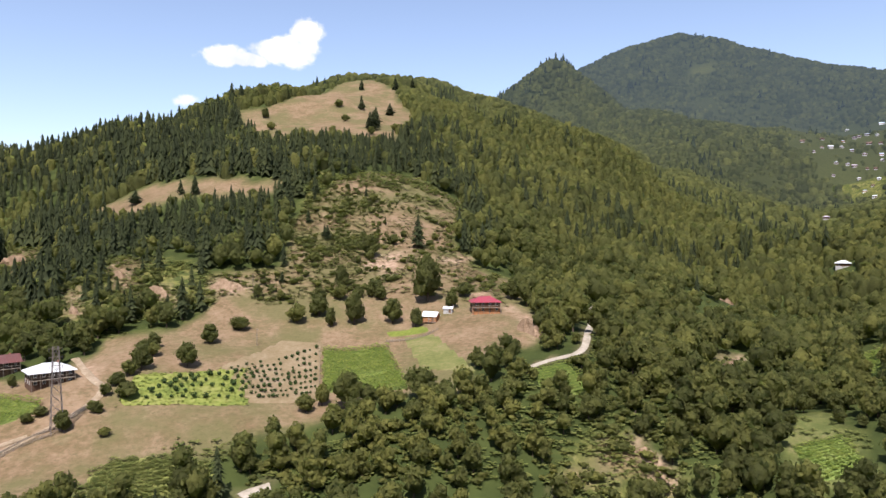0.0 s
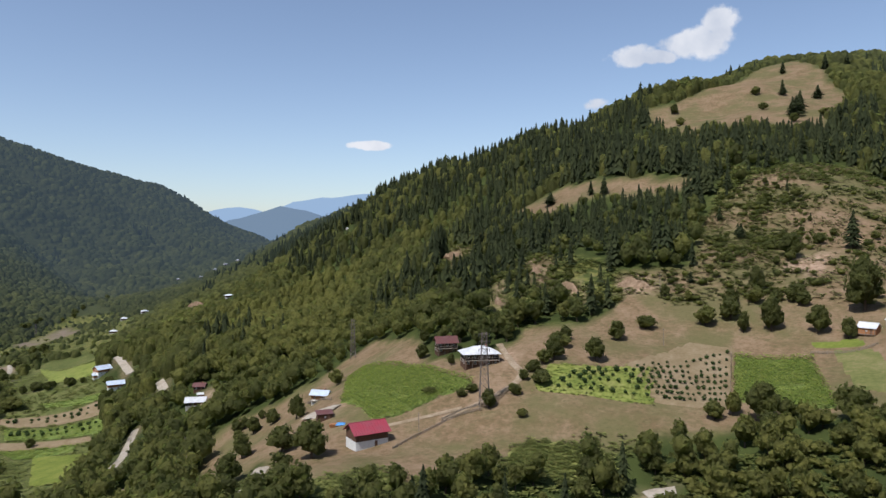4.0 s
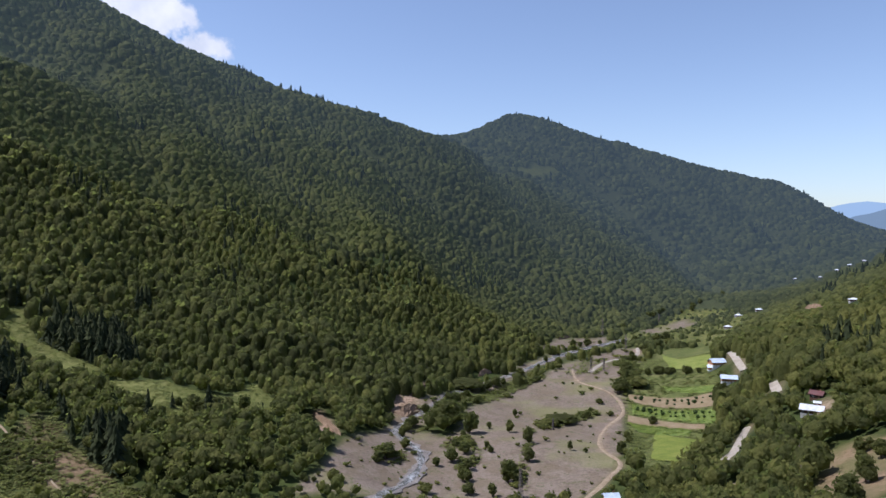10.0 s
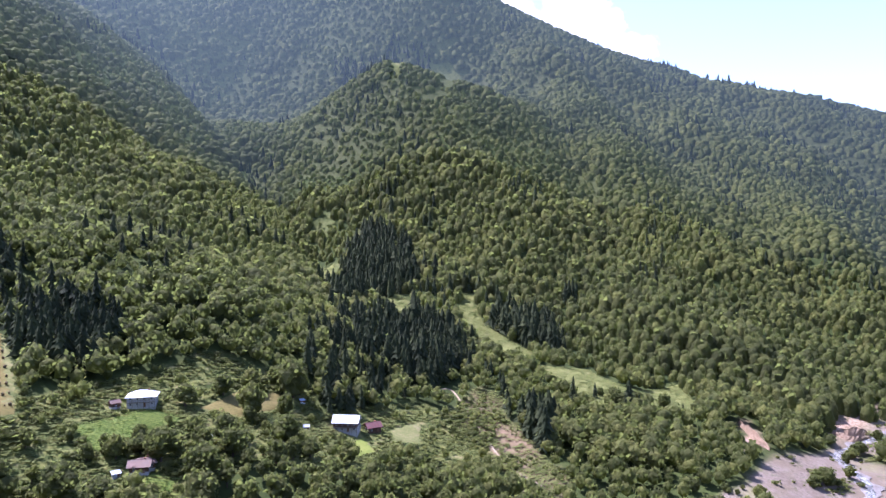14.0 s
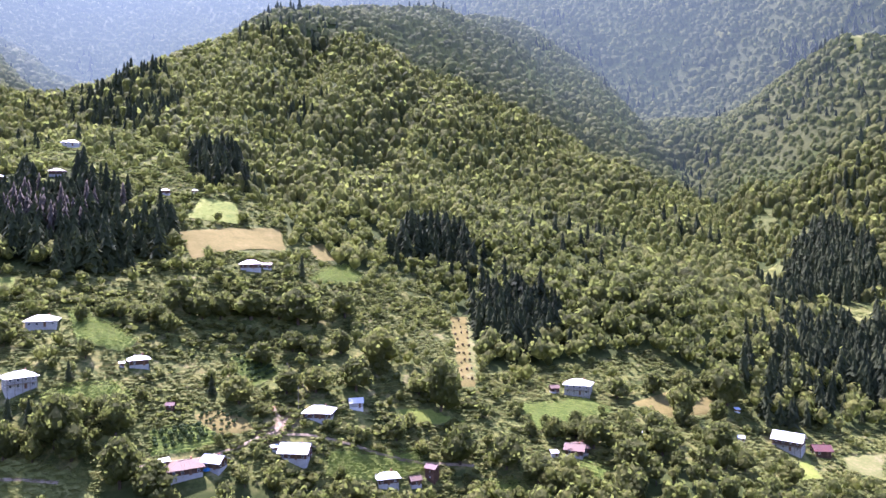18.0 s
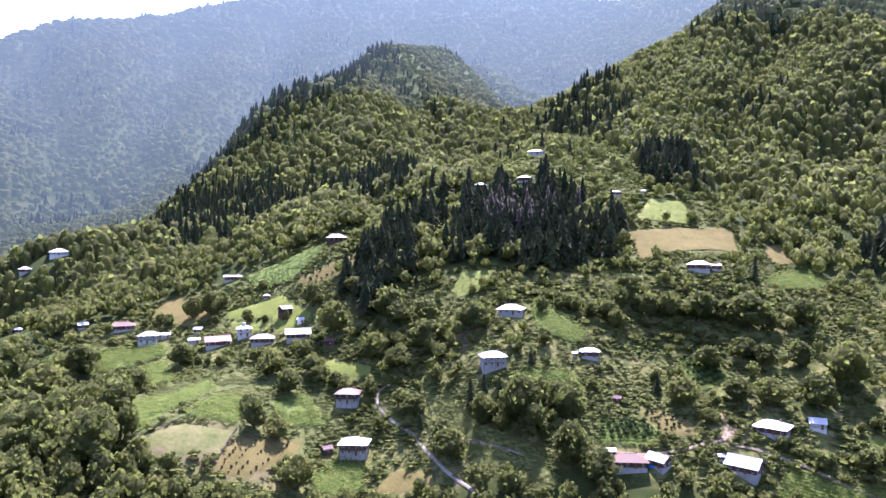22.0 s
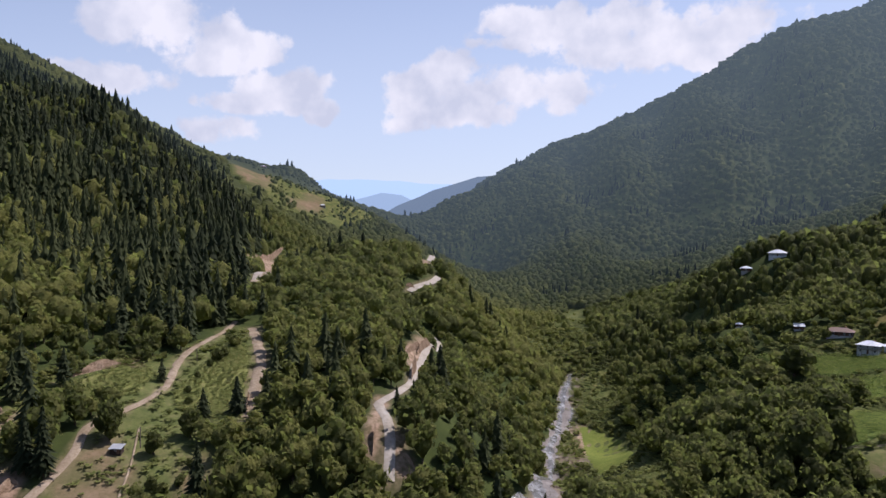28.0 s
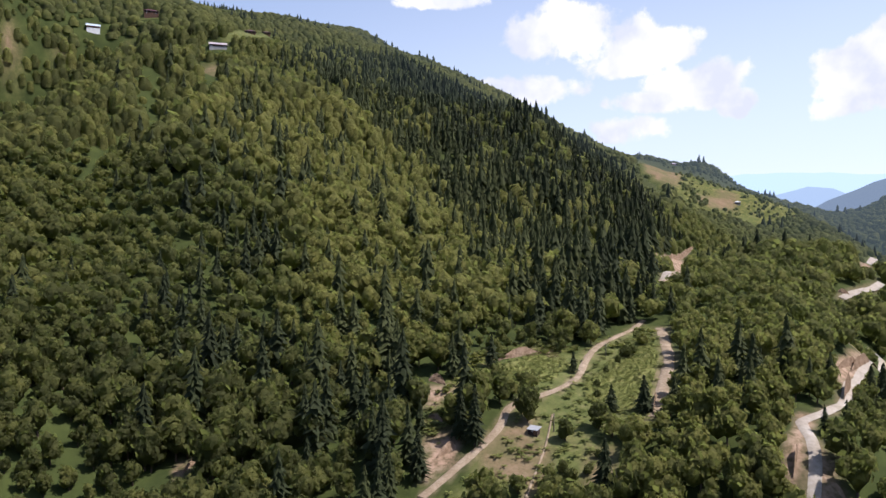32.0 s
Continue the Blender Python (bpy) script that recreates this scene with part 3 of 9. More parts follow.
zone("conifer", (830, 134), (1046, 106), (1114, 3), (1210, -168), (980, -315), (730, -272), (558, -179), (693, -164), (729, -101), (932, -12), (958, 76))
zone("conifer", (304, -57), (345, -134), (521, -194), (514, -122), (378, -58))
zone("big_wood", (594, 210), (1101, 6), (1008, -407), (341, -138), (305, -31), (201, -7), (222, 80))
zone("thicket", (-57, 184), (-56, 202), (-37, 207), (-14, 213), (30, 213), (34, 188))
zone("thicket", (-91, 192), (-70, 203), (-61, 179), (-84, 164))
zone("thicket", (386, -384), (245, -370), (154, -234), (170, -169))
zone("thicket", (367, -411), (190, -397), (125, -285), (104, -256), (161, -198))
# leaf tint raised here, for paler trees and for sunlight painted on slopes
zone("pale_sunlit_wood", (812, -645), (658, -649), (456, -472), (328, -318), (381, -312))
zone("pale_sunlit_wood", (-52, 216), (-15, 215), (36, 210), (30, 189), (-28, 187))
zone("pale_sunlit_wood", (585, 169), (821, 5), (720, -73), (602, -164), (389, -90), (468, -40), (282, -19), (244, 24), (295, 46), (428, 51), (515, 149))
zone("pale_sunlit_wood", (-518, 458), (-440, 540), (-267, 328), (-360, 319))
zone("pale_sunlit_wood", (304, -123), (286, -164), (173, -99), (207, -86))
zone("pale_sunlit_wood", (698, 39), (779, -31), (693, -68), (616, -122), (511, -137), (352, -86), (315, -41), (298, -9), (277, 17))
zone("pale_sunlit_wood", (270, -109), (316, -164), (306, -178), (244, -145), (210, -113), (191, -91), (207, -84))
# leaf tint lowered here, for darker woods and for painted slope shade
zone("dark_shaded_wood", (315, 167), (321, 99), (289, 49), (247, 0), (199, -7), (204, 109))
zone("dark_shaded_wood", (528, -1133), (1175, -427), (3383, -1231), (1521, -3263))
zone("dark_shaded_wood", (-217, -1231), (528, -1133), (1521, -3263), (-625, -3545))
zone("dark_shaded_wood", (100, 1250), (420, 1180), (760, 1050), (2300, 2700), (1200, 3500), (0, 3600))
zone("dark_shaded_wood", (-884, 884), (-1189, 386), (-1245, 109), (-3586, 313), (-3500, 1200), (-2545, 2545))
zone("dark_shaded_wood", (1504, 2450), (1251, 2037), (1069, 2266), (873, 2366), (645, 2578))
zone("dark_shaded_wood", (-2631, 526), (-2510, 1283), (-2357, 1802), (-2254, 1988), (-1664, 1273), (-1532, 844), (-1614, 583))
zone("dark_shaded_wood", (-723, -164), (-762, 29), (-699, 156), (-573, 109), (-568, -20), (-542, -124))
zone("dark_shaded_wood", (467, 166), (545, 102), (423, 56), (304, 52), (213, 34), (222, 80))
zone("dark_shaded_wood", (1101, 6), (1258, -188), (1008, -407), (717, -258), (752, -76))
zone("dark_shaded_wood", (1161, -1044), (705, -1100), (487, -1101), (205, -514), (406, -534), (817, -782))
zone("dark_shaded_wood", (-344, -347), (-482, -330), (-345, -223), (-268, -271))
zone("conifer", (3, -518), (-18, -525), (-48, -508), (-78, -499), (-99, -485), (-111, -467), (-107, -430), (-94, -411), (-69, -404), (-50, -402), (-26, -415), (-8, -421), (8, -440), (22, -470), (16, -502))
zone("conifer", (61, -420), (52, -452), (32, -479), (16, -454), (20, -421), (30, -401), (40, -386), (53, -387))
zone("conifer", (-253, -431), (-282, -458), (-314, -455), (-311, -414), (-293, -385), (-266, -385), (-264, -407))
zone("conifer", (-251, -322), (-292, -352), (-300, -328), (-290, -297), (-266, -286), (-249, -300))
zone("conifer", (-345, -216), (-382, -233), (-477, -261), (-574, -250), (-396, -172), (-355, -188), (-320, -194))
zone("conifer", (-374, -232), (-471, -263), (-529, -253), (-557, -234), (-539, -197), (-476, -176), (-412, -170), (-340, -190), (-330, -201))
zone("conifer", (-471, -273), (-528, -320), (-668, -373), (-716, -381), (-704, -336), (-655, -257), (-615, -225), (-594, -272), (-564, -292))
zone("conifer", (-639, -216), (-638, -188), (-621, -144), (-567, -125), (-568, -148), (-578, -181))
zone("conifer", (-479, -165), (-447, -136), (-424, -93), (-378, -92), (-375, -111), (-407, -136))
zone("conifer", (-263, -358), (-291, -368), (-279, -324), (-279, -292), (-251, -296), (-241, -313))
zone("conifer", (-143, -552), (-163, -567), (-186, -567), (-185, -528), (-174, -511), (-145, -517))
zone("stand", (3, -518), (-18, -525), (-48, -508), (-78, -499), (-99, -485), (-111, -467), (-107, -430), (-94, -411), (-69, -404), (-50, -402), (-26, -415), (-8, -421), (8, -440), (22, -470), (16, -502))
zone("stand", (61, -420), (52, -452), (32, -479), (16, -454), (20, -421), (30, -401), (40, -386), (53, -387))
zone("stand", (-253, -431), (-282, -458), (-314, -455), (-311, -414), (-293, -385), (-266, -385), (-264, -407))
zone("stand", (-251, -322), (-292, -352), (-300, -328), (-290, -297), (-266, -286), (-249, -300))
zone("stand", (-345, -216), (-382, -233), (-477, -261), (-574, -250), (-396, -172), (-355, -188), (-320, -194))
zone("stand", (-374, -232), (-471, -263), (-529, -253), (-557, -234), (-539, -197), (-476, -176), (-412, -170), (-340, -190), (-330, -201))
zone("stand", (-471, -273), (-528, -320), (-668, -373), (-716, -381), (-704, -336), (-655, -257), (-615, -225), (-594, -272), (-564, -292))
zone("stand", (-639, -216), (-638, -188), (-621, -144), (-567, -125), (-568, -148), (-578, -181))
zone("stand", (-479, -165), (-447, -136), (-424, -93), (-378, -92), (-375, -111), (-407, -136))
zone("stand", (-263, -358), (-291, -368), (-279, -324), (-279, -292), (-251, -296), (-241, -313))
zone("stand", (-143, -552), (-163, -567), (-186, -567), (-185, -528), (-174, -511), (-145, -517))
zone("conifer", (-99, -787), (-121, -775), (-180, -783), (-176, -692), (-143, -624), (-105, -672))
zone("conifer", (263, -630), (413, -1146), (245, -782), (180, -745), (145, -668), (153, -543), (204, -541))
zone("conifer", (159, -732), (88, -724), (49, -734), (21, -543), (65, -531), (122, -656))
zone("conifer", (463, -1256), (393, -1442), (306, -1656), (216, -1780), (77, -1047), (136, -889), (211, -822), (279, -848))
zone("conifer", (-1250, -721), (-1355, -646), (-1384, -581), (-952, -510))
zone("conifer", (-1261, -740), (-1338, -647), (-1384, -576), (-966, -475), (-1235, -714))
zone("meadow", (-557, -297), (-586, -280), (-576, -240), (-556, -244), (-548, -267))
zone("meadow", (-630, -235), (-641, -222), (-589, -197), (-572, -166), (-547, -138), (-515, -137), (-552, -182), (-565, -209))
zone("meadow", (-517, -127), (-536, -96), (-509, -64), (-553, -33), (-514, -15), (-467, -20), (-483, -53), (-455, -75), (-484, -110))
zone("meadow", (-635, -402), (-660, -387), (-604, -354), (-578, -359))
zone("meadow", (-710, -446), (-741, -442), (-716, -420), (-697, -431))
zone("meadow", (-712, -401), (-723, -387), (-671, -360), (-683, -377))
zone("meadow", (-985, -479), (-1365, -574), (-1394, -491), (-1383, -505), (-965, -460))
zone("meadow", (-591, -376), (-656, -402), (-666, -382), (-608, -354))
zone("dry", (770, 405), (802, 387), (828, 357), (822, 358), (785, 390), (763, 402))
zone("dry", (842, 323), (846, 283), (835, 251), (644, 201), (838, 312))
zone("dry", (821, 226), (818, 187), (787, 177), (653, 174))
zone("dry", (1024, -378), (1127, -457), (1063, -445), (984, -385))
zone("dry", (1013, -448), (1075, -516), (1035, -523), (957, -442))
zone("meadow", (871, 202), (1004, 176), (942, 143), (858, 183))
zone("meadow", (841, 350), (862, 295), (851, 285), (837, 342))
zone("meadow", (656, -661), (643, -692), (483, -535), (497, -523))
zone("meadow", (370, -508), (337, -502), (305, -493), (329, -491))
zone("meadow", (980, -481), (1007, -529), (972, -513), (930, -465))
zone("gravel", (-368, -5), (-397, 11), (-429, 17), (-478, 43), (-520, 67), (-511, 86), (-493, 101), (-550, 129), (-622, 173), (-658, 223), (-762, 303), (-852, 397), (-850, 433), (-722, 359), (-574, 276), (-429, 207), (-364, 165), (-344, 141))
zone("gravel", (-787, 256), (-901, 337), (-947, 433), (-886, 407), (-851, 342), (-770, 261))
zone("gravel", (-984, 496), (-1095, 638), (-1031, 619), (-936, 490))
zone("gravel", (-525, 63), (-544, 83), (-628, 148), (-667, 191), (-811, 304), (-778, 302), (-634, 181), (-561, 132), (-528, 106), (-513, 82))
zone("pale_sunlit_wood", (590, 104), (723, 54), (738, -37), (677, -99), (572, -139), (389, -88), (371, -36), (404, -1), (518, 55))
zone("pale_sunlit_wood", (590, 104), (723, 54), (738, -37), (677, -99), (587, -124), (427, -42), (537, 41))
zone("dark_shaded_wood", (-273, -450), (-344, -449), (-456, -486), (-608, -529), (-305, -264), (-242, -293), (-266, -385))
zone("conifer", (-833, 792), (-995, 1129), (-177, 765), (-247, 668), (-331, 614), (-424, 576), (-490, 520))
zone("thicket", (-506, 172), (-529, 193), (-553, 240), (-536, 236), (-499, 187), (-486, 169))
zone("thicket", (-378, 113), (-433, 137), (-491, 162), (-474, 160), (-422, 138), (-370, 118))
zone("thicket", (-466, 90), (-490, 115), (-444, 112), (-401, 96), (-403, 89), (-439, 96))
zone("thicket", (-535, 82), (-599, 141), (-693, 241), (-664, 234), (-566, 138), (-526, 106), (-521, 84))
zone("thicket", (-439, 44), (-452, 58), (-438, 65), (-419, 57), (-419, 47))
zone("thicket", (-749, 349), (-809, 400), (-633, 319), (-574, 276))
zone("meadow", (-667, 250), (-806, 346), (-841, 416), (-741, 361), (-661, 283))
zone("pale_sunlit_wood", (250, -69), (343, -140), (267, -154), (172, -103), (191, -56))
zone("pale_sunlit_wood", (318, -116), (326, -132), (289, -168), (216, -129), (173, -97), (198, -72))
zone("meadow", (159, -343), (150, -379), (100, -364), (53, -339), (48, -310), (58, -284), (100, -268), (112, -274), (128, -280))
zone("meadow", (227, -392), (215, -404), (164, -408), (141, -379), (132, -335), (149, -326), (169, -365))
zone("thicket", (17, 227), (53, 257), (58, 280), (84, 300), (93, 275), (95, 225), (86, 204), (68, 203), (63, 213), (40, 206), (12, 200))
zone("dry", (29, 188), (34, 196), (45, 207), (50, 211), (51, 206), (58, 211), (66, 206), (67, 197), (54, 196), (54, 203), (43, 198))
zone("thicket", (62, 257), (113, 359), (150, 346), (136, 286), (93, 201), (72, 199), (69, 212), (51, 218))
zone("dry", (-391, -156), (-444, -154), (-449, -140), (-416, -123), (-384, -94), (-356, -70), (-340, -72), (-327, -88), (-349, -106), (-384, -130))
zone("scrub", (-391, -156), (-444, -154), (-449, -140), (-416, -123), (-384, -94), (-356, -70), (-340, -72), (-327, -88), (-349, -106), (-384, -130))
zone("bank", (16, 363), (38, 377), (36, 329), (42, 293), (35, 267), (30, 299), (28, 331))
zone("meadow", (385, -413), (371, -425), (239, -305), (166, -230), (157, -209), (179, -194), (289, -305), (333, -359))
zone("thicket", (1, 220), (17, 229), (39, 230), (50, 214), (34, 199), (26, 187), (1, 181))
zone("dry", (210, -23), (226, -33), (234, -46), (213, -47), (197, -39))
zone("dry", (194, -50), (216, -58), (216, -66), (189, -60))
# ---- gullies: depth, half width, and their course in plan ----
GULLIES = []


def gully(deep, half, *course):
    GULLIES.append((deep, half, course))


gully(20, 30, (-1070, -1011), (-1040, -918), (-844, -674), (-817, -596), (-732, -502), (-667, -413), (-579, -335))
gully(14, 26, (-895, -554), (-806, -466), (-735, -387))
gully(26, 50, (-1540, -328), (-1343, -131), (-1133, 10), (-856, 92))
gully(22, 28, (-370, -812), (-329, -745), (-260, -648), (-225, -587), (-206, -515))
gully(13, 24, (-506, -822), (-475, -720), (-376, -633), (-302, -569))
gully(11, 24, (-782, -883), (-722, -743), (-650, -610))
gully(15, 26, (93, -1009), (40, -892), (8, -800), (-11, -558))
gully(13, 24, (295, -1595))
gully(45, 75, (948, -1584), (744, -1333), (642, -1191))
gully(45, 75, (656, -1783), (624, -1476), (556, -1206))
gully(40, 70, (1220, -1558), (919, -1225), (766, -1051))
gully(45, 75, (460, -1860), (429, -1628), (449, -1350))
gully(35, 60, (1381, -1414), (1020, -1146), (781, -966))
gully(50, 85, (-2577, 821), (-2330, 973), (-2026, 1117), (-1563, 990))
gully(45, 75, (-2484, 1187), (-2170, 1284), (-1879, 1274))
gully(40, 65, (-2328, 1502), (-2049, 1485), (-1772, 1393))
gully(35, 70, (-2343, 555), (-1631, 495), (-1432, 562))
gully(30, 55, (-1591, 49), (-1397, 216), (-1251, 380), (-1038, 426))
gully(18, 40, (-1437, -239), (-1210, -95), (-891, 20), (-756, 92))
gully(16, 36, (-1335, -344), (-951, -185), (-747, -76))
gully(16, 34, (427, 1706), (385, 1328), (245, 744), (198, 524))
gully(40, 80, (860, 2748), (859, 2434), (925, 2265))
gully(40, 80, (1188, 2522), (1148, 2247), (1131, 2113))
gully(10, 22, (45, 1010), (71, 772), (108, 631), (99, 468))
gully(10, 22, (-756, 836))
gully(10, 24, (1039, 5))
gully(12, 26, (874, -213), (792, -245), (654, -224))
gully(11, 28, (617, 188), (470, 179), (339, 155))
gully(10, 24, (1104, -333), (818, -316), (496, -224))
# ---- bare banks of earth ----
BANKS.append([(207, -121), (204, -125), (185, -111), (178, -106), (167, -103), (168, -100), (179, -103), (191, -110)])
BANKS.append([(184, -116), (182, -121), (176, -114), (170, -115), (165, -110), (166, -106), (175, -111)])
BANKS.append([(272, -176), (296, -201), (274, -190), (256, -173), (247, -161)])
BANKS.append([(480, -326), (928, -651), (476, -335), (460, -315)])
BANKS.append([(-180, 388), (-164, 367), (-148, 342), (-146, 329), (-158, 344)])
BANKS.append([(-196, 371), (-177, 346), (-156, 308), (-162, 310)])
BANKS.append([(-112, 349), (-94, 345), (-93, 331), (-110, 333)])
BANKS.append([(-145, 342), (-129, 335), (-122, 317), (-134, 322)])
BANKS.append([(31, 327), (41, 295), (37, 271), (31, 291)])
BANKS.append([(25, 330), (34, 328), (29, 311)])
BANKS.append([(206, 557), (212, 543), (207, 511), (188, 492)])
BANKS.append([(137, 350), (148, 352), (143, 341), (135, 341)])
BANKS.append([(57, 210), (63, 209), (66, 198), (61, 199)])
BANKS.append([(32, 194), (35, 193), (32, 188), (28, 187)])
BANKS.append([(-514, 9), (-465, 24), (-451, 18), (-439, 6), (-467, 12)])
BANKS.append([(-552, 68), (-567, 90), (-544, 90), (-529, 69)])
BANKS.append([(-685, 175), (-692, 184), (-671, 177)])
BANKS.append([(-1227, 628), (-1227, 652), (-1194, 629)])
BANKS.append([(-876, 690), (-794, 653), (-744, 608), (-782, 621)])
BANKS.append([(-380, 312), (-372, 312), (-332, 277), (-342, 282)])
BANKS.append([(198, -114), (194, -116), (180, -111), (173, -103), (182, -107)])
BANKS.append([(185, -117), (178, -117), (169, -114), (170, -108)])
BANKS.append([(276, -183), (365, -254), (292, -205), (269, -180)])
BANKS.append([(433, -279), (426, -283), (421, -278)])
BANKS.append([(268, -101), (262, -100), (232, -88), (248, -92)])
BANKS.append([(552, -217), (724, -308), (549, -231), (532, -216)])
BANKS.append([(255, -11), (258, -21), (244, -16), (246, -11)])
BANKS.append([(226, -8), (227, -19), (220, -23), (212, -16), (206, -9)])
BANKS.append([(290, -54), (294, -68), (279, -59)])
BANKS.append([(225, 67), (230, 63), (219, 64)])
BANKS.append([(607, -213), (715, -298), (536, -215)])
BANKS.append([(-559, 71), (-569, 87), (-619, 107), (-581, 105), (-538, 75)])
BANKS.append([(-521, 9), (-482, 18), (-458, 24), (-458, 15)])
BANKS.append([(-99, -274), (-116, -288), (-119, -282), (-108, -273)])
BANKS.append([(-27, -371), (-31, -372), (-28, -360)])
BANKS.append([(-1, -354), (-6, -356), (-6, -338)])
BANKS.append([(323, -336), (343, -369), (292, -321), (285, -304)])
BANKS.append([(-43, 374), (-21, 406), (-24, 363)])
BANKS.append([(-7, 387), (15, 416), (13, 388)])
BANKS.append([(-135, 262), (-117, 245), (-116, 235)])

def lattice(ix, iy, seed):
    n = (ix * 374761393 + iy * 668265263 + seed * 974634221) & 0x7fffffff
    n = ((n ^ (n >> 13)) * 1274126177) & 0x7fffffff
    return ((n ^ (n >> 16)) & 0xffff) / 32767.5 - 1


def rough(x, y, size, seed):
    """Smooth noise between -1 and 1 over the plan."""
    x, y = np.asarray(x, float) / size + 1000, np.asarray(y, float) / size + 1000
    ix, iy = np.floor(x).astype(np.int64), np.floor(y).astype(np.int64)
    u, v = x - ix, y - iy
    u, v = u * u * (3 - 2 * u), v * v * (3 - 2 * v)
    a, b = lattice(ix, iy, seed), lattice(ix + 1, iy, seed)
    c, d = lattice(ix, iy + 1, seed), lattice(ix + 1, iy + 1, seed)
    return (a + (b - a) * u) * (1 - v) + (c + (d - c) * u) * v


SPOTS = np.array([q for line in LINES.values() for q in line], float)
SOFT = 30.0


def weigh():
    n = len(SPOTS)
    k = np.sqrt(((SPOTS[:, None, :2] - SPOTS[None, :, :2]) ** 2).sum(2) + SOFT ** 2) - 0.5 * np.eye(n)
    a = np.zeros((n + 1, n + 1))
    a[:n, :n], a[n, :n], a[:n, n] = k, 1, 1
    return np.linalg.solve(a, np.append(SPOTS[:, 2], 0))


WEIGHTS = weigh()


def height(x, y):
    """The ground's height: a smooth sheet through the lines, with gullies and bumps."""
    x, y = np.asarray(x, float), np.asarray(y, float)
    z = np.full(x.shape, WEIGHTS[-1])
    for (px, py, _), w in zip(SPOTS, WEIGHTS):
        z = z + w * np.sqrt((x - px) ** 2 + (y - py) ** 2 + SOFT ** 2)
    r = np.hypot(x, y)
    up = np.clip((z - 45) / 120, 0, 1) * np.clip((r - 260) / 400, 0, 1)
    for deep, half, course in GULLIES:
        p = np.array(course, float)
        lo, hi = p.min(0) - 2.2 * half, p.max(0) + 2.2 * half
        near = (x > lo[0]) & (x < hi[0]) & (y > lo[1]) & (y < hi[1])
        if near.any():
            u, v, best = x[near], y[near], 9.0
            for (ax, ay), (bx, by) in zip(p[:-1], p[1:]):
                s = np.clip(((u - ax) * (bx - ax) + (v - ay) * (by - ay)) / ((bx - ax) ** 2 + (by - ay) ** 2 + 1e-9), 0, 1)
                best = np.minimum(best, np.hypot(u - ax - s * (bx - ax), v - ay - s * (by - ay)) / half)
            z[near] -= deep * np.exp(-best ** 2 * 1.3)
    z = z + up * (13 * rough(x, y, 170, 1) + 7 * rough(x, y, 70, 2))
    return z + np.clip((z - 36) / 20, 0.15, 1) * (1.3 * rough(x, y, 38, 3) + 0.5 * rough(x, y, 13, 4))


def inside(x, y, outline, soft=3.0):
    """1 well inside an outline, 0 well outside, with a soft uneven edge."""
    x, y = np.asarray(x, float), np.asarray(y, float)
    p = np.array(outline, float)
    res = np.zeros(x.shape)
    lo, hi = p.min(0) - soft, p.max(0) + soft
    near = (x > lo[0]) & (x < hi[0]) & (y > lo[1]) & (y < hi[1])
    if not near.any():
        return res
    x, y = x[near], y[near]
    odd, dist = np.zeros(x.shape, bool), np.full(x.shape, 1e9)
    for (ax, ay), (bx, by) in zip(p, np.roll(p, -1, 0)):
        cross = ((ay > y) != (by > y)) & (x < (bx - ax) * (y - ay) / ((by - ay) or 1e-9) + ax)
        odd ^= cross
        ll = (bx - ax) ** 2 + (by - ay) ** 2 or 1e-9
        s = np.clip(((x - ax) * (bx - ax) + (y - ay) * (by - ay)) / ll, 0, 1)
        dist = np.minimum(dist, np.hypot(x - ax - s * (bx - ax), y - ay - s * (by - ay)))
    res[near] = np.clip(0.5 + np.where(odd, dist, -dist) / soft, 0, 1)
    return res


def cover(kind, x, y, soft=3.0):
    jx, jy = 3 * rough(x, y, 11, 7), 3 * rough(x, y, 11, 8)
    return np.max([inside(x + jx, y + jy, o, soft) for o in ZONES[kind]], axis=0)


def mesh_of(name, verts, faces, mats, attributes=None, smooth=False, index=None):
    """A mesh from arrays: faces is an (n, 3) or (n, 4) array."""
    verts, faces = np.asarray(verts, np.float32), np.asarray(faces, np.int32)
    me = bpy.data.meshes.new(name)
    me.vertices.add(len(verts))
    me.vertices.foreach_set("co", verts.ravel())
    me.loops.add(faces.size)
    me.loops.foreach_set("vertex_index", faces.ravel())
    me.polygons.add(len(faces))
    me.polygons.foreach_set("loop_start", np.arange(0, faces.size, faces.shape[1], dtype=np.int32))
    for m in mats:
        me.materials.append(m)
    if index is not None:
        me.polygons.foreach_set("material_index", np.asarray(index, np.int32))
    me.update(calc_edges=True)
    me.polygons.foreach_set("use_smooth", np.full(len(faces), smooth))
    for key, values in (attributes or {}).items():
        me.attributes.new(key, "FLOAT", "POINT").data.foreach_set("value", np.asarray(values, np.float32))
    return me


def smooth_way(places, step=4.0):
    """A smooth line through places in plan, a point every step or so."""
    p = np.array(places, float)
    p = np.vstack([2 * p[0] - p[1], p, 2 * p[-1] - p[-2]])
    out = []
    for a, b, c, d in zip(p[:-3], p[1:-2], p[2:-1], p[3:]):
        n = max(2, int(np.linalg.norm(c - b) / step))
        for t in np.arange(n) / n:
            out.append(0.5 * (2 * b + (c - a) * t + (2 * a - 5 * b + 4 * c - d) * t * t + (3 * b - a - 3 * c + d) * t ** 3))
    out.append(p[-2])
    return np.array(out)


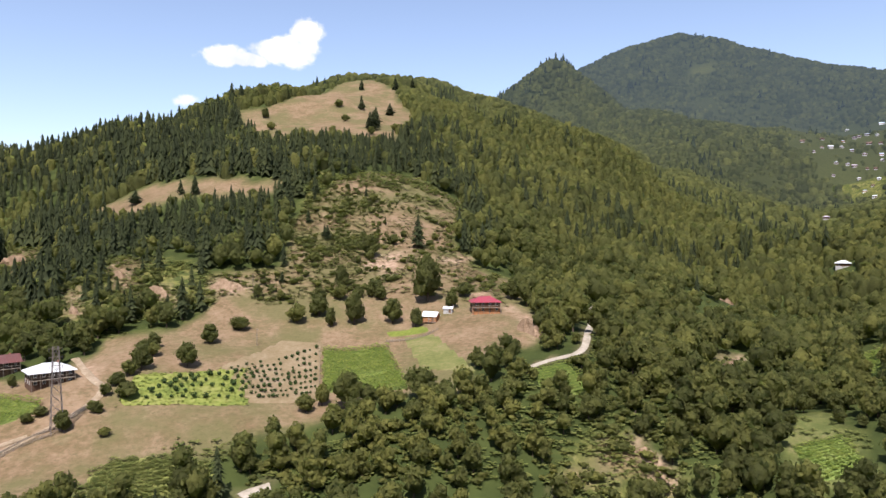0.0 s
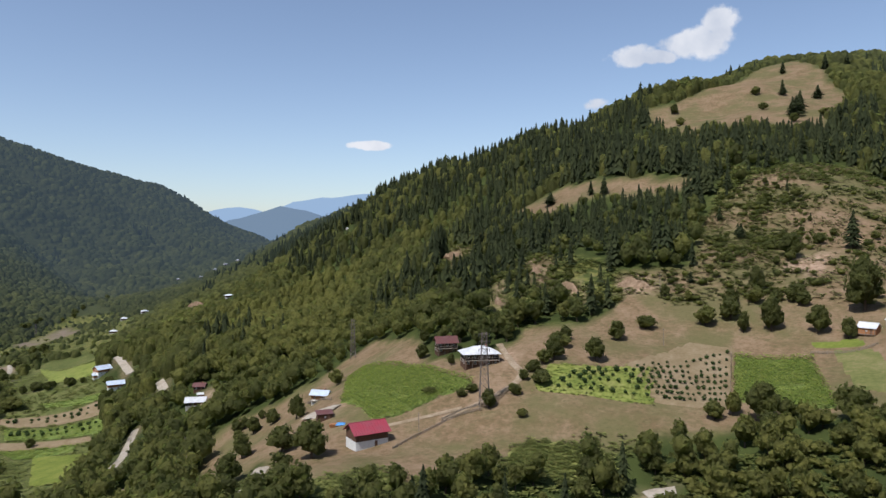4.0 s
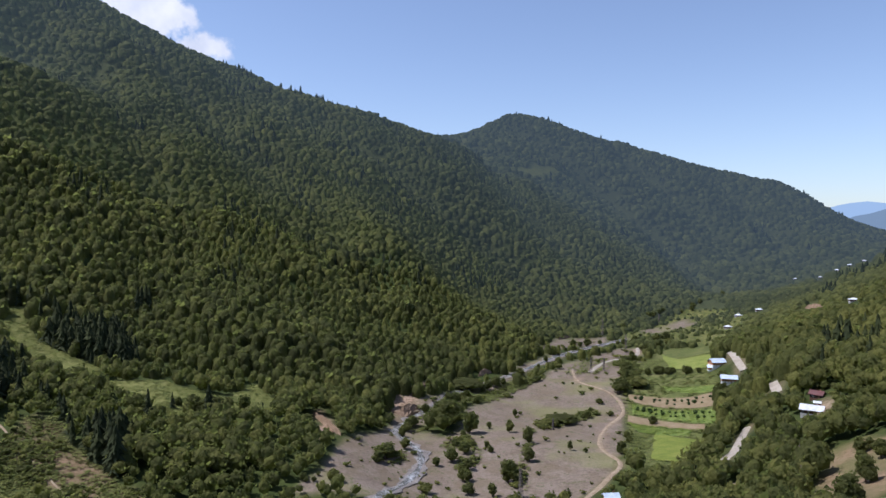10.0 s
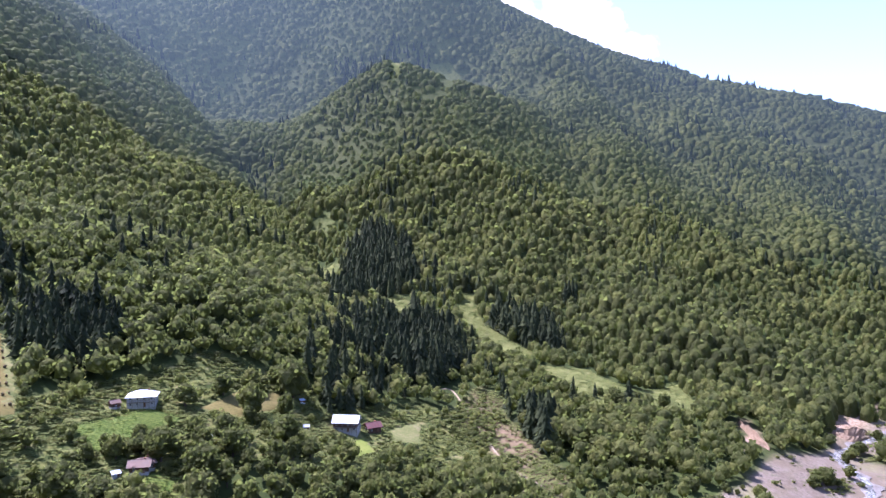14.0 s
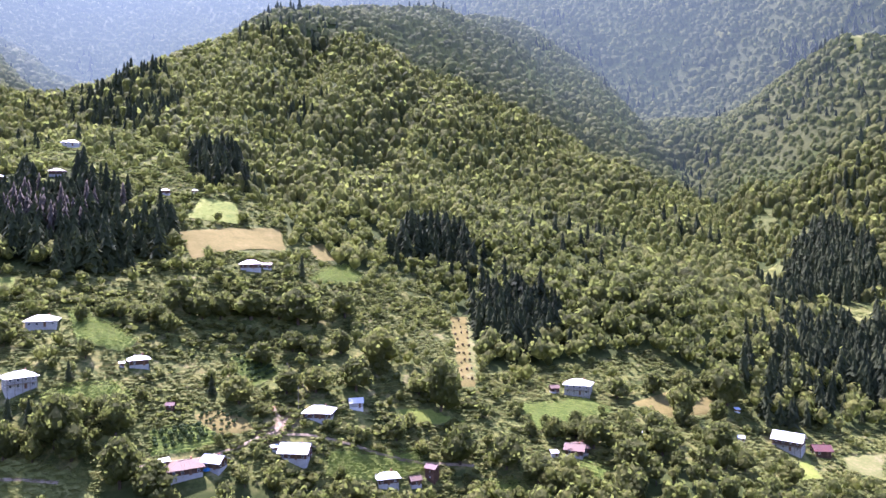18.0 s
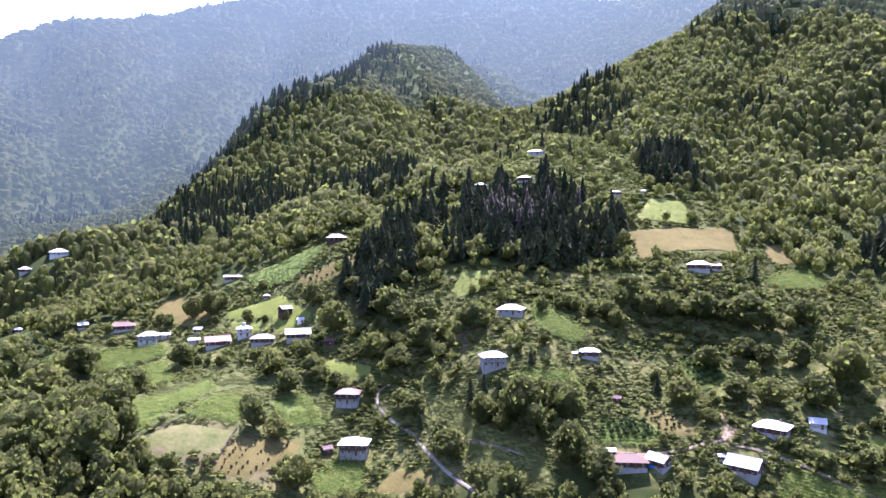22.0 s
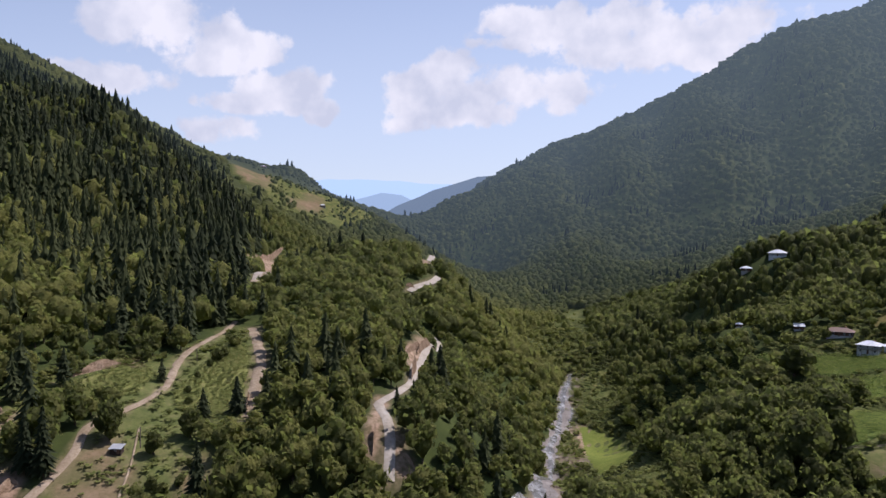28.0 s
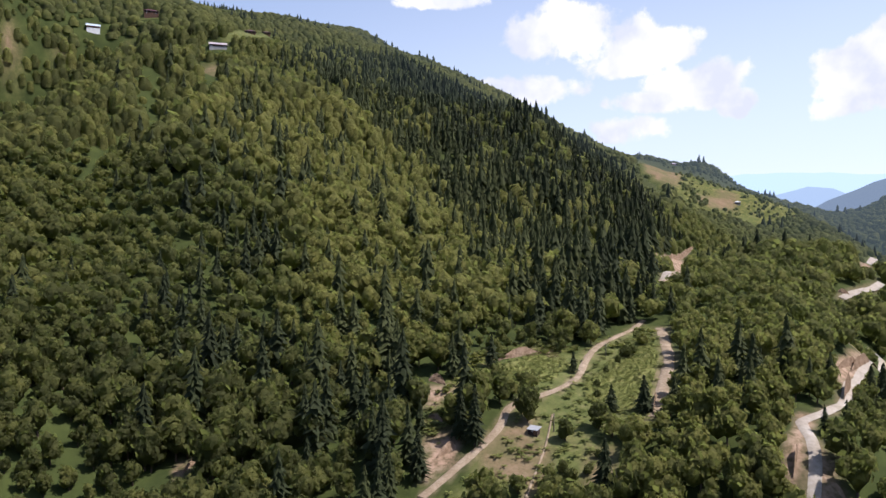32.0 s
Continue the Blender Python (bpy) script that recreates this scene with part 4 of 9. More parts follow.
def ribbon(name, way, width, lift, mat, ragged=0.12, seed=0, rows_=5, sag=0.0):
    """A strip of ground along a line, laid over the land."""
    t = np.gradient(way, axis=0)
    t /= np.linalg.norm(t, axis=1)[:, None] + 1e-9
    side = np.stack([-t[:, 1], t[:, 0]], -1)
    w = width * 0.5 * (1 + ragged * rough(way[:, 0], way[:, 1], 7, 40 + seed) + ragged * rough(way[:, 0], way[:, 1], 2.5, 41 + seed))
    k = np.linspace(-1, 1, rows_)
    x, y = way[:, None, 0] + side[:, None, 0] * w[:, None] * k, way[:, None, 1] + side[:, None, 1] * w[:, None] * k
    z = height(x, y) * 0.4 + height(way[:, 0], way[:, 1])[:, None] * 0.6 if sag == 0 else height(x, y)
    z = np.maximum(z, height(x, y) - 0.1) + lift - sag * (1 - k ** 2)
    z[:, 0] -= lift * 0.8
    z[:, -1] -= lift * 0.8
    i, j = np.meshgrid(np.arange(len(way) - 1), np.arange(rows_ - 1), indexing="ij")
    f = np.stack([i * rows_ + j, i * rows_ + j + 1, (i + 1) * rows_ + j + 1, (i + 1) * rows_ + j], -1).reshape(-1, 4)
    u = np.tile(k, (len(way), 1))
    return mesh_of(name, np.stack([x, y, z], -1).reshape(-1, 3), f[:, ::-1], [mat], {"across": u.ravel()}, True)


def track(kind, width, label, *places):
    way = smooth_way(places, 3.0)
    ROADS.append((way, width))
    CLEAR.extend((x, y) for x, y in way)
    mat = {"pale": M_PALE_ROAD, "dirt": M_DIRT_ROAD, "footpath": M_DIRT_ROAD}[kind]
    me = ribbon("road", way, width, 0.35 + 0.0004 * np.hypot(*way.T).min(), mat, 0.04 if kind == "pale" else 0.16)
    tagged(new("road" if kind != "footpath" else "path", me), label, "road", kind="structure")


def river(width, *places):
    way = smooth_way(places, 4.0)
    RIVERS.append((way, width))
    CLEAR.extend((x, y) for x, y in way)
    tagged(new("gravel_bank", ribbon("gravel_bank", way, width * 2.2, 0.25, M_STONES, 0.5, 3, 7)), "grey river stones along the water", "gravel", kind="structure")
    tagged(new("water", ribbon("water", way, width, 0.45, M_WATER, 0.45, 5, 7)), "shallow mountain river with white riffles", "river", kind="structure")


# ---- roads, lanes and the river ----
track("pale", 2.8, "pale gravel track", (28.3, 243.5), (43.6, 253.8), (50.4, 259.5), (57.1, 280.5), (76.9, 367.6))
track("dirt", 2.6, "brown dirt track past the farm", (-137.9, 265.8), (-120.0, 241.2), (-111.4, 232.4), (-112.3, 221.8), (-118.1, 210.1), (-125.2, 199.9))
track("dirt", 2.4, "dirt track to the barn", (-121.8, 207.2), (-141.1, 194.0), (-145.6, 190.8))
track("pale", 7, "bare yard", (-182.8, 197.1), (-183.1, 204.5), (-175.8, 205.9))
track("pale", 4.5, "pale lane at the slope foot", (-147.2, 130.4), (-152.7, 139.8), (-163.4, 156.1))
track("pale", 3.5, "pale lane end", (-53.5, 186.1), (-51.2, 188.4), (-46.7, 190.5))
track("dirt", 3.2, "winding track over the flood plain", (-340.6, 140.9), (-368.3, 166.3), (-393.5, 186.3), (-441.7, 194.8), (-496.5, 223.7), (-540.4, 258.5), (-586.9, 268.9), (-639.3, 259.8), (-696.8, 275.5))
track("pale", 5, "pale gravel track", (-676.8, 286.4), (-765.1, 346.9), (-797.9, 396.4), (-846.3, 424.6))
track("pale", 5, "pale road between trees", (-350.0, 226.6), (-365.7, 243.8), (-420.0, 289.1))
track("pale", 6, "pale road between trees", (-430.0, 318.7), (-454.0, 332.4))
track("pale", 6, "pale road to the valley houses", (-532.0, 362.5), (-559.8, 374.1), (-594.0, 389.9))
track("dirt", 4, "earth path", (-289.6, 190.0), (-310.9, 208.0))
track("pale", 1.5, "white village lane", (-11.8, -264.0), (0.9, -278.4), (10.9, -294.1), (16.1, -303.9), (26.4, -317.1), (33.1, -328.3), (32.7, -335.6), (28.0, -336.9))
track("dirt", 1.7, "brown village lane", (-53.9, -275.0), (-76.3, -271.7), (-98.6, -275.0), (-109.8, -278.2), (-111.3, -291.2))
track("dirt", 1.7, "brown village lane", (-108.4, -274.5), (-126.4, -268.6), (-165.8, -247.2), (-178.8, -237.6))
track("dirt", 1.7, "earth path along the slope", (5.5, -297.9), (-7.8, -288.5), (-28.7, -278.6))
track("pale", 3.3, "pale concrete mountain road", (168.8, -103.9), (180.0, -111.3), (188.1, -115.1), (196.3, -117.0), (202.4, -124.9), (222.8, -147.3), (255.8, -170.7), (271.7, -186.2), (350.0, -251.0), (367.2, -262.5), (369.5, -257.3))
track("pale", 5, "far bend of the mountain road", (419.8, -275.4), (433.9, -297.8), (441.4, -310.1), (453.4, -325.5))
track("pale", 9, "far bend of the mountain road", (893.9, -624.3), (936.2, -660.0))
track("dirt", 4.5, "rutted dirt road", (226.9, -85.3), (258.6, -100.9), (278.0, -110.2), (308.3, -120.1), (328.8, -125.9))
track("dirt", 6, "upper dirt road bend", (401.6, -154.6), (426.6, -173.0), (535.0, -220.0))
track("dirt", 2.8, "dirt road through the clearing", (198.6, -7.4), (208.5, -17.0), (226.8, -33.2), (238.9, -39.2), (248.0, -52.4), (263.7, -68.7), (291.1, -81.8), (319.1, -104.2), (344.2, -123.2))
track("dirt", 3, "second dirt road", (227.8, -85.5), (251.1, -96.3), (275.1, -109.8), (320.5, -123.3))
track("pale", 5, "pale bend of the upper road", (402.7, -156.4), (511.7, -207.6), (535.5, -216.8))
track("footpath", 0.7, "worn double footpath", (194.9, -36.5), (214.2, -45.7), (234.0, -52.9))
track("dirt", 1.3, "pale earth path down the wooded bank", (-426.3, -174.7), (-433, -166.3), (-404.5, -144.3), (-375.3, -120.6), (-352.6, -102.6), (-343.2, -83.9))
river(4.4, (-330, 20), (-364.8, 39.4), (-392, 54.9), (-421.2, 69.2), (-449.5, 73.9), (-476.3, 68), (-504.1, 65.5), (-529.4, 80.8), (-551.9, 106.7), (-627.7, 147.5), (-648.5, 171.7), (-681.6, 209.8), (-726, 252.2), (-801.2, 307.1), (-864.6, 371), (-915.5, 444.3))
river(4.2, (163.2, -146.4), (168.4, -160.4), (279.4, -276.4), (299.5, -294.4), (324.4, -326.0), (359.1, -374.3), (380.8, -389.5), (436.2, -455.4), (331.1, -333.8), (379.1, -387.2), (434.0, -453.2))

def near_ways(x, y, ways, reach):
    """1 on a road or river, falling to 0 at reach times its half width."""
    best = np.zeros(x.shape)
    for way, width in ways:
        lo, hi = way.min(0) - width * reach, way.max(0) + width * reach
        k = np.where((x > lo[0]) & (x < hi[0]) & (y > lo[1]) & (y < hi[1]))[0]
        for part_ in np.array_split(k, max(1, len(k) // 20000)):
            if len(part_):
                d = np.full(len(part_), 1e9)
                for q in way:
                    d = np.minimum(d, (x[part_] - q[0]) ** 2 + (y[part_] - q[1]) ** 2)
                best[part_] = np.maximum(best[part_], np.clip(1.6 - np.sqrt(d) / (width * 0.5 * reach) * 1.6, 0, 1))
    return best


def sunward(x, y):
    """1 towards the sun's side of the sky, where the painted haze is whiter and brighter."""
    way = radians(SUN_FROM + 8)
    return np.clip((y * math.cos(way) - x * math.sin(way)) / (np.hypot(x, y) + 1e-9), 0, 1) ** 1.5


def haze_share(x, y):
    """The share of a distant slope's look that haze takes, painted as emission."""
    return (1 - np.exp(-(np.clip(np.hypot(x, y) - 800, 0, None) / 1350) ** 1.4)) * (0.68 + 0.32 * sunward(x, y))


def build_ground():
    na, ratio, first, last = 540, 1.025, 8.0, 4900.0
    rings = [first * ratio ** i for i in range(int(math.log(last / first) / math.log(ratio)) + 2)]
    a = np.arange(na) * 2 * math.pi / na
    r = np.array(rings)
    x = np.concatenate([[0], (r[:, None] * -np.sin(a)[None]).ravel()])
    y = np.concatenate([[0], (r[:, None] * np.cos(a)[None]).ravel()])
    z = height(x, y)
    i, j = np.meshgrid(np.arange(len(r) - 1), np.arange(na), indexing="ij")
    jn = (j + 1) % na
    faces = np.stack([1 + i * na + j, 1 + i * na + jn, 1 + (i + 1) * na + jn, 1 + (i + 1) * na + j], -1).reshape(-1, 4)[:, ::-1]
    faces = np.concatenate([faces[:, [0, 1, 2]], faces[:, [0, 2, 3]], np.stack([np.zeros(na, int), 1 + np.arange(na), 1 + (np.arange(na) + 1) % na], -1)])
    attributes = {k: cover(k, x, y, 4.0) for k in ("scrub", "meadow", "dry", "gravel")}
    ZONES["bank"] = BANKS
    attributes["bank"] = np.maximum(cover("bank", x, y, 3.0), 0.5 * near_ways(x, y, ROADS, 1.7))
    attributes["painted_haze"], attributes["sunward"], attributes["bright"] = haze_share(x, y), sunward(x, y), np.ones(x.shape)
    # the ground tint takes the same painted darkening as the woods
    attributes["tint"] = 0.4 - 0.4 * cover("dark_shaded_wood", x, y, 40) + np.maximum(1.1 * attributes["meadow"], 0.15 * attributes["scrub"])
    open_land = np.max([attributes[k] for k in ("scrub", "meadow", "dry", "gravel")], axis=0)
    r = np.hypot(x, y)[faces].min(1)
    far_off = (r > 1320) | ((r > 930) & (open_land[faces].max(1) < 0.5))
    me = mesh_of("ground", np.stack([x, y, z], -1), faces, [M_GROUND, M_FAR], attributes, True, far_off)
    ob = new("ground", me)
    return tagged(ob, "steep mountain ground of dry grass, meadow and woodland floor", "ground", kind="structure")


ground = build_ground()

# ---- helpers for things ----
def part(name, bm, mat, parent, label=""):
    """Links a bmesh (or a ready mesh) as one mesh object under a thing or a part."""
    if isinstance(bm, bmesh.types.BMesh):
        me = bpy.data.meshes.new(name)
        bm.to_mesh(me)
        bm.free()
        me.materials.append(mat)
    else:
        me = bm
    ob = new(name, me)
    ob.parent = parent
    return tagged(ob, label)


def box(bm, x0, y0, z0, x1, y1, z1, bevel=0.0):
    v = [bm.verts.new((x, y, z)) for z in (z0, z1) for x, y in ((x0, y0), (x1, y0), (x1, y1), (x0, y1))]
    fs = [bm.faces.new([v[i] for i in q]) for q in ((3, 2, 1, 0), (4, 5, 6, 7), (0, 1, 5, 4), (1, 2, 6, 5), (2, 3, 7, 6), (3, 0, 4, 7))]
    if bevel:
        bmesh.ops.bevel(bm, geom=list({e for f in fs for e in f.edges}), offset=bevel, segments=1, affect="EDGES")
    return bm


def beam(bm, a, b, w):
    """A square bar from a to b."""
    a, b = Vector(a), Vector(b)
    d = (b - a).normalized()
    s = d.cross(Vector((0.3, 0.2, 1)) if abs(d.z) < 0.9 else Vector((1, 0.1, 0))).normalized() * w * 0.5
    u = d.cross(s).normalized() * w * 0.5
    v = [bm.verts.new(p + q) for p in (a, b) for q in (s + u, s - u, -s - u, -s + u)]
    for q in ((0, 1, 2, 3), (7, 6, 5, 4), (0, 4, 5, 1), (1, 5, 6, 2), (2, 6, 7, 3), (3, 7, 4, 0)):
        bm.faces.new([v[i] for i in q])


def at(x, y):
    return float(height(np.array([x]), np.array([y]))[0])


SHARED = {}


def shared(key, make, mat):
    if key not in SHARED:
        me = bpy.data.meshes.new(key[0] if isinstance(key, tuple) else key)
        bm = make()
        bm.to_mesh(me)
        bm.free()
        me.materials.append(mat)
        SHARED[key] = me
    return SHARED[key]


def frame_ring(w, h, t=0.09):
    """A window frame with a middle bar, standing in the xz plane, centred, proud towards -y."""
    bm = bmesh.new()
    box(bm, -w / 2, -0.06, -h / 2, -w / 2 + t, 0.05, h / 2)
    box(bm, w / 2 - t, -0.06, -h / 2, w / 2, 0.05, h / 2)
    box(bm, -w / 2 + t, -0.06, -h / 2, w / 2 - t, 0.05, -h / 2 + t)
    box(bm, -w / 2 + t, -0.06, h / 2 - t, w / 2 - t, 0.05, h / 2)
    box(bm, -0.03, -0.05, -h / 2 + t, 0.03, 0.04, h / 2 - t)
    return bm


def pane_box(w, h):
    return box(bmesh.new(), -w / 2 + 0.08, -0.03, -h / 2 + 0.08, w / 2 - 0.08, 0.03, h / 2 - 0.08)


def roof_form(kind, lx, ly, rise, over):
    """A roof shell with eaves over a plan lx by ly; its eaves stand at z = 0."""
    bm = bmesh.new()
    x, y, th = lx / 2 + over, ly / 2 + over, 0.14
    drop = over * rise / (ly / 2) * 0.5
    if kind == "shed":
        low, high = -drop, rise * 0.7
        lo = [(-x, -y, low), (x, -y, low), (x, y, high), (-x, y, high)]
        a = [bm.verts.new((p[0], p[1], p[2])) for p in lo]
        b = [bm.verts.new((p[0], p[1], p[2] + th)) for p in lo]
        bm.faces.new(a[::-1])
        bm.faces.new(b)
        for i in range(4):
            bm.faces.new([a[i], a[(i + 1) % 4], b[(i + 1) % 4], b[i]])
        return bm
    rx_ = x if kind == "gable" else max(0.15, x - y * 0.92)
    pts = [(-x, -y, -drop), (x, -y, -drop), (x, y, -drop), (-x, y, -drop), (-rx_, 0, rise), (rx_, 0, rise)]
    a = [bm.verts.new(p) for p in pts]
    b = [bm.verts.new((p[0], p[1], p[2] + th)) for p in pts]
    quads = [(0, 1, 5, 4), (2, 3, 4, 5)]
    ends = [(1, 2, 5), (3, 0, 4)]
    for q in quads + (ends if kind == "hip" else []):
        bm.faces.new([b[i] for i in q])
        bm.faces.new([a[i] for i in reversed(q)])
    rim = [(0, 1), (1, 2), (2, 3), (3, 0)] if kind == "hip" else [(0, 1), (1, 5), (5, 2), (2, 3), (3, 4), (4, 0)]
    for i, j in rim:
        bm.faces.new([a[i], a[j], b[j], b[i]])
    return bm


def seams_form(kind, lx, ly, rise, over, gap=1.0):
    """Standing seams up both main slopes of a roof."""
    bm = bmesh.new()
    x, y, th = lx / 2 + over, ly / 2 + over, 0.14
    drop = over * rise / (ly / 2) * 0.5
    rx_ = x if kind == "gable" else max(0.15, x - y * 0.92)
    n = max(2, int(2 * x / gap))
    for i in range(1, n):
        px = -x + 2 * x * i / n
        k = 1.0 if abs(px) <= rx_ else (x - abs(px)) / (x - rx_)
        for s in (-1, 1):
            beam(bm, (px, s * y, -drop + th + 0.02), (px, s * y * (1 - k), -drop + (rise + drop) * k + th + 0.02), 0.07)
    return bm


STYLES = {  # roof, upper wall, lower wall
    "red": ("crimson", "brown", "orange"), "hut": ("white", "orange", "orange"), "grey": ("white", "grey", "grey"), "stilt": ("white", "dark", "brown"), "dark": ("maroon", "dark", "brown"),
    "barn": ("crimson", "brown", "block"), "blue": ("blue", "orange", "white"), "maroon": ("maroon", "brown", "brown"), "whited": ("white", "brown", "grey"), "rust": ("rust", "brown", "grey"),
    "cream": ("white", "grey", "block"), "mauve": ("mauve", "brown", "grey"), "mauver": ("faded", "dark", "grey"), "mauved": ("mauve", "dark", "brown"), "white": ("white", "white", "white"),
    "redlow": ("red", "brown", "grey"), "darkgrey": ("grey", "dark", "dark")}


def house(x, y, lx, ly, turn, kind, style, storeys, label, far=False, porch=False, turret=False):
    """A house on the slope: lower and upper walls, roof with seams, windows with panes, door, chimney."""
    big = lx > 6.5
    name = "house" if big else "shed"
    thing = tagged(new(name), label, name, group="houses of the valley" if big else "sheds of the valley")
    corners = [Vector((a * lx / 2, b * ly / 2, 0)) for a in (-1, 1) for b in (-1, 1)]
    turn_m = Matrix.Rotation(radians(turn), 4, "Z")
    zs = [at(x + (turn_m @ c).x, y + (turn_m @ c).y) for c in corners]
    z = min(zs) + 0.42 * (max(zs) - min(zs)) + 0.1
    thing.matrix_basis = Matrix.Translation((x, y, z)) @ turn_m
    deep = min(zs) - z - 0.6
    tall = (2.35 if big and storeys == 2 else 2.7 if big else max(1.5, min(2.3, lx * 0.5)))
    roof_c, up_c, low_c = STYLES[style]
    over = 0.85 if big else 0.35
    rise = ly * (0.21 if kind == "hip" else 0.30 if kind == "gable" else 0.22) + 0.25
    h1 = tall if storeys == 2 else 0.5
    part("lower_wall", box(bmesh.new(), -lx / 2, -ly / 2, deep, lx / 2, ly / 2, h1, 0.03), WALLS[low_c], thing)
    upper = bmesh.new()
    top = h1 + tall if storeys == 2 else tall
    box(upper, -lx / 2 + 0.06, -ly / 2 + 0.06, h1, lx / 2 - 0.06, ly / 2 - 0.06, top)
    if kind == "gable":
        for s in (-1, 1):
            px = s * (lx / 2 - 0.06)
            q = px - s * 0.2
            v = [upper.verts.new(p) for p in ((px, -ly / 2 + 0.06, top), (px, ly / 2 - 0.06, top), (px, 0, top + rise - 0.1), (q, -ly / 2 + 0.06, top), (q, ly / 2 - 0.06, top), (q, 0, top + rise - 0.1))]
            for f in ((0, 1, 2), (5, 4, 3), (0, 3, 4, 1), (1, 4, 5, 2), (2, 5, 3, 0)):
                upper.faces.new([v[i] for i in f])
        bmesh.ops.recalc_face_normals(upper, faces=upper.faces)
    part("upper_wall", upper, WALLS[up_c], thing)
    roof_bm = roof_form(kind, lx, ly, rise, over)
    bmesh.ops.recalc_face_normals(roof_bm, faces=roof_bm.faces)
    roof = part("roof", roof_bm, ROOFS[roof_c], thing)
    roof.location = (0, 0, top + 0.02)
    if kind != "shed" and not far:
        part("roof_seams", seams_form(kind, lx, ly, rise, over), ROOFS[roof_c], roof)
        ridge = bmesh.new()
        rx_ = lx / 2 + over if kind == "gable" else max(0.15, lx / 2 + over - (ly / 2 + over) * 0.92)
        beam(ridge, (-rx_, 0, rise + 0.13), (rx_, 0, rise + 0.13), 0.22)
        part("ridge_cap", ridge, ROOFS[roof_c], roof)
    # windows
    w, h = (1.0, 1.25) if big else (0.6, 0.6)
    fr, pn = shared(("window_frame", w), lambda: frame_ring(w, h), M_FRAME), shared(("pane", w), lambda: pane_box(w, h), M_GLASS)
    sides = ((0, lx, -ly / 2), (180, lx, -ly / 2), (90, ly, -lx / 2), (270, ly, -lx / 2))
    for s, (angle, span, back) in enumerate(sides):
        n = (1 if style == "barn" and s == 2 else 0) if style == "barn" else int(span / (2.6 if not far else 4.5)) if big else (1 if s == 0 and lx > 3 else 0)
        if far and s == 1:
            n = 0
        m = Matrix.Rotation(radians(angle), 4, "Z")
        for level in range(storeys):
            zc = (1.55 if big else 1.2) + (tall if level else 0) - (0 if storeys == 2 else 0.05)
            for i in range(n):
                px = (i + 0.5) / n * span - span / 2
                if s == 0 and level == 0 and i == n // 2 and n > 1:
                    continue
                wf = part("window", fr, M_FRAME, thing)
                inset = 0.0 if (level == 0 and storeys == 2) else 0.05
                wf.matrix_basis = m @ Matrix.Translation((px, back + inset, zc))
                part("pane", pn, M_GLASS, wf)
    door = part("door", box(bmesh.new(), -0.48, -0.07, 0.0, 0.48, 0.03, min(2.05, tall - 0.15), 0.02), M_DOOR, thing)
    n = int(lx / 2.6) if big else 0
    door.location = ((n // 2 + 0.5) / n * lx - lx / 2 if n > 1 else lx * 0.25, -ly / 2 - 0.01, 0.05)
    if not far:
        knob = part("handle", box(bmesh.new(), 0.34, -0.13, 0.95, 0.42, -0.07, 1.08), M_STEEL, door)
    if big and not far:
        ch = part("chimney", box(bmesh.new(), -0.3, -0.3, 0, 0.3, 0.3, 1.5, 0.03), M_BRICK, thing)
        ch.location = (lx * 0.22, ly * 0.12, top + rise * 0.55)
    if porch or (big and storeys == 2 and not far and style != "barn"):
        # a gallery along the front, on posts
        gl = part("gallery", box(bmesh.new(), -lx / 2, -ly / 2 - 1.1, h1 - 0.16 if storeys == 2 else -0.1, lx / 2, -ly / 2 - 0.01, h1 if storeys == 2 else 0.05), M_WOOD, thing)
        zr = h1 if storeys == 2 else 0.05
        part("handrail", box(bmesh.new(), -lx / 2, -ly / 2 - 1.1, zr + 0.9, lx / 2, -ly / 2 - 1.02, zr + 1.0), M_WOOD, gl)
        n = max(2, int(lx / 2.4))
        for i in range(n + 1):
            px = -lx / 2 + 0.08 + (lx - 0.16) * i / n
            part("post", box(bmesh.new(), px - 0.07, -ly / 2 - 1.09, deep, px + 0.07, -ly / 2 - 0.96, top - 0.05), M_WOOD, thing)
    if turret:
        part("turret", box(bmesh.new(), -0.9, -0.9, 0, 0.9, 0.9, 1.9, 0.04), WALLS["white"], thing).location = (0, 0, top + rise * 0.75)
    for a in np.linspace(-0.6, 0.6, 5):
        for b in (-0.6, 0.0, 0.6):
            q = turn_m @ Vector((a * lx, b * ly, 0))
            CLEAR.append((x + q.x, y + q.y))
    HOUSES.append((x, y, max(lx, ly)))
    return thing


HOUSES = []
# ---- buildings ----
house(18.5, 314.1, 12.2, 8.5, 5, "hip", "red", 2, "wooden house with a bright crimson metal hip roof")
house(-5.2, 307.8, 6.3, 5.0, -19, "gable", "hut", 1, "small orange-brown wooden hut with a white roof", porch=True)
house(2.2, 315.2, 3.9, 2.7, -10, "shed", "grey", 1, "low grey shed with a pale sheet roof")
house(-133.3, 240.2, 13.2, 9.5, 41, "hip", "stilt", 2, "dark timber house with a wide white metal roof", porch=True)
house(-161.4, 261.0, 8.4, 6.7, 44, "gable", "dark", 2, "dark wooden house with a dull maroon gable roof")
house(-139.4, 177.7, 11.0, 7.9, 62, "gable", "barn", 2, "barn with crimson roof over brown boards and white blocks")
house(-211.2, 236.7, 7.3, 4.4, 17, "gable", "blue", 1, "small cottage with a blue-grey metal roof", porch=True)
house(-173.7, 196.4, 5.5, 3.3, 51, "shed", "maroon", 1, "low board shed with a faded red roof")
house(-166.8, 174.0, 1.6, 1.4, 44, "shed", "grey", 1, "small grey sheet-metal privy")
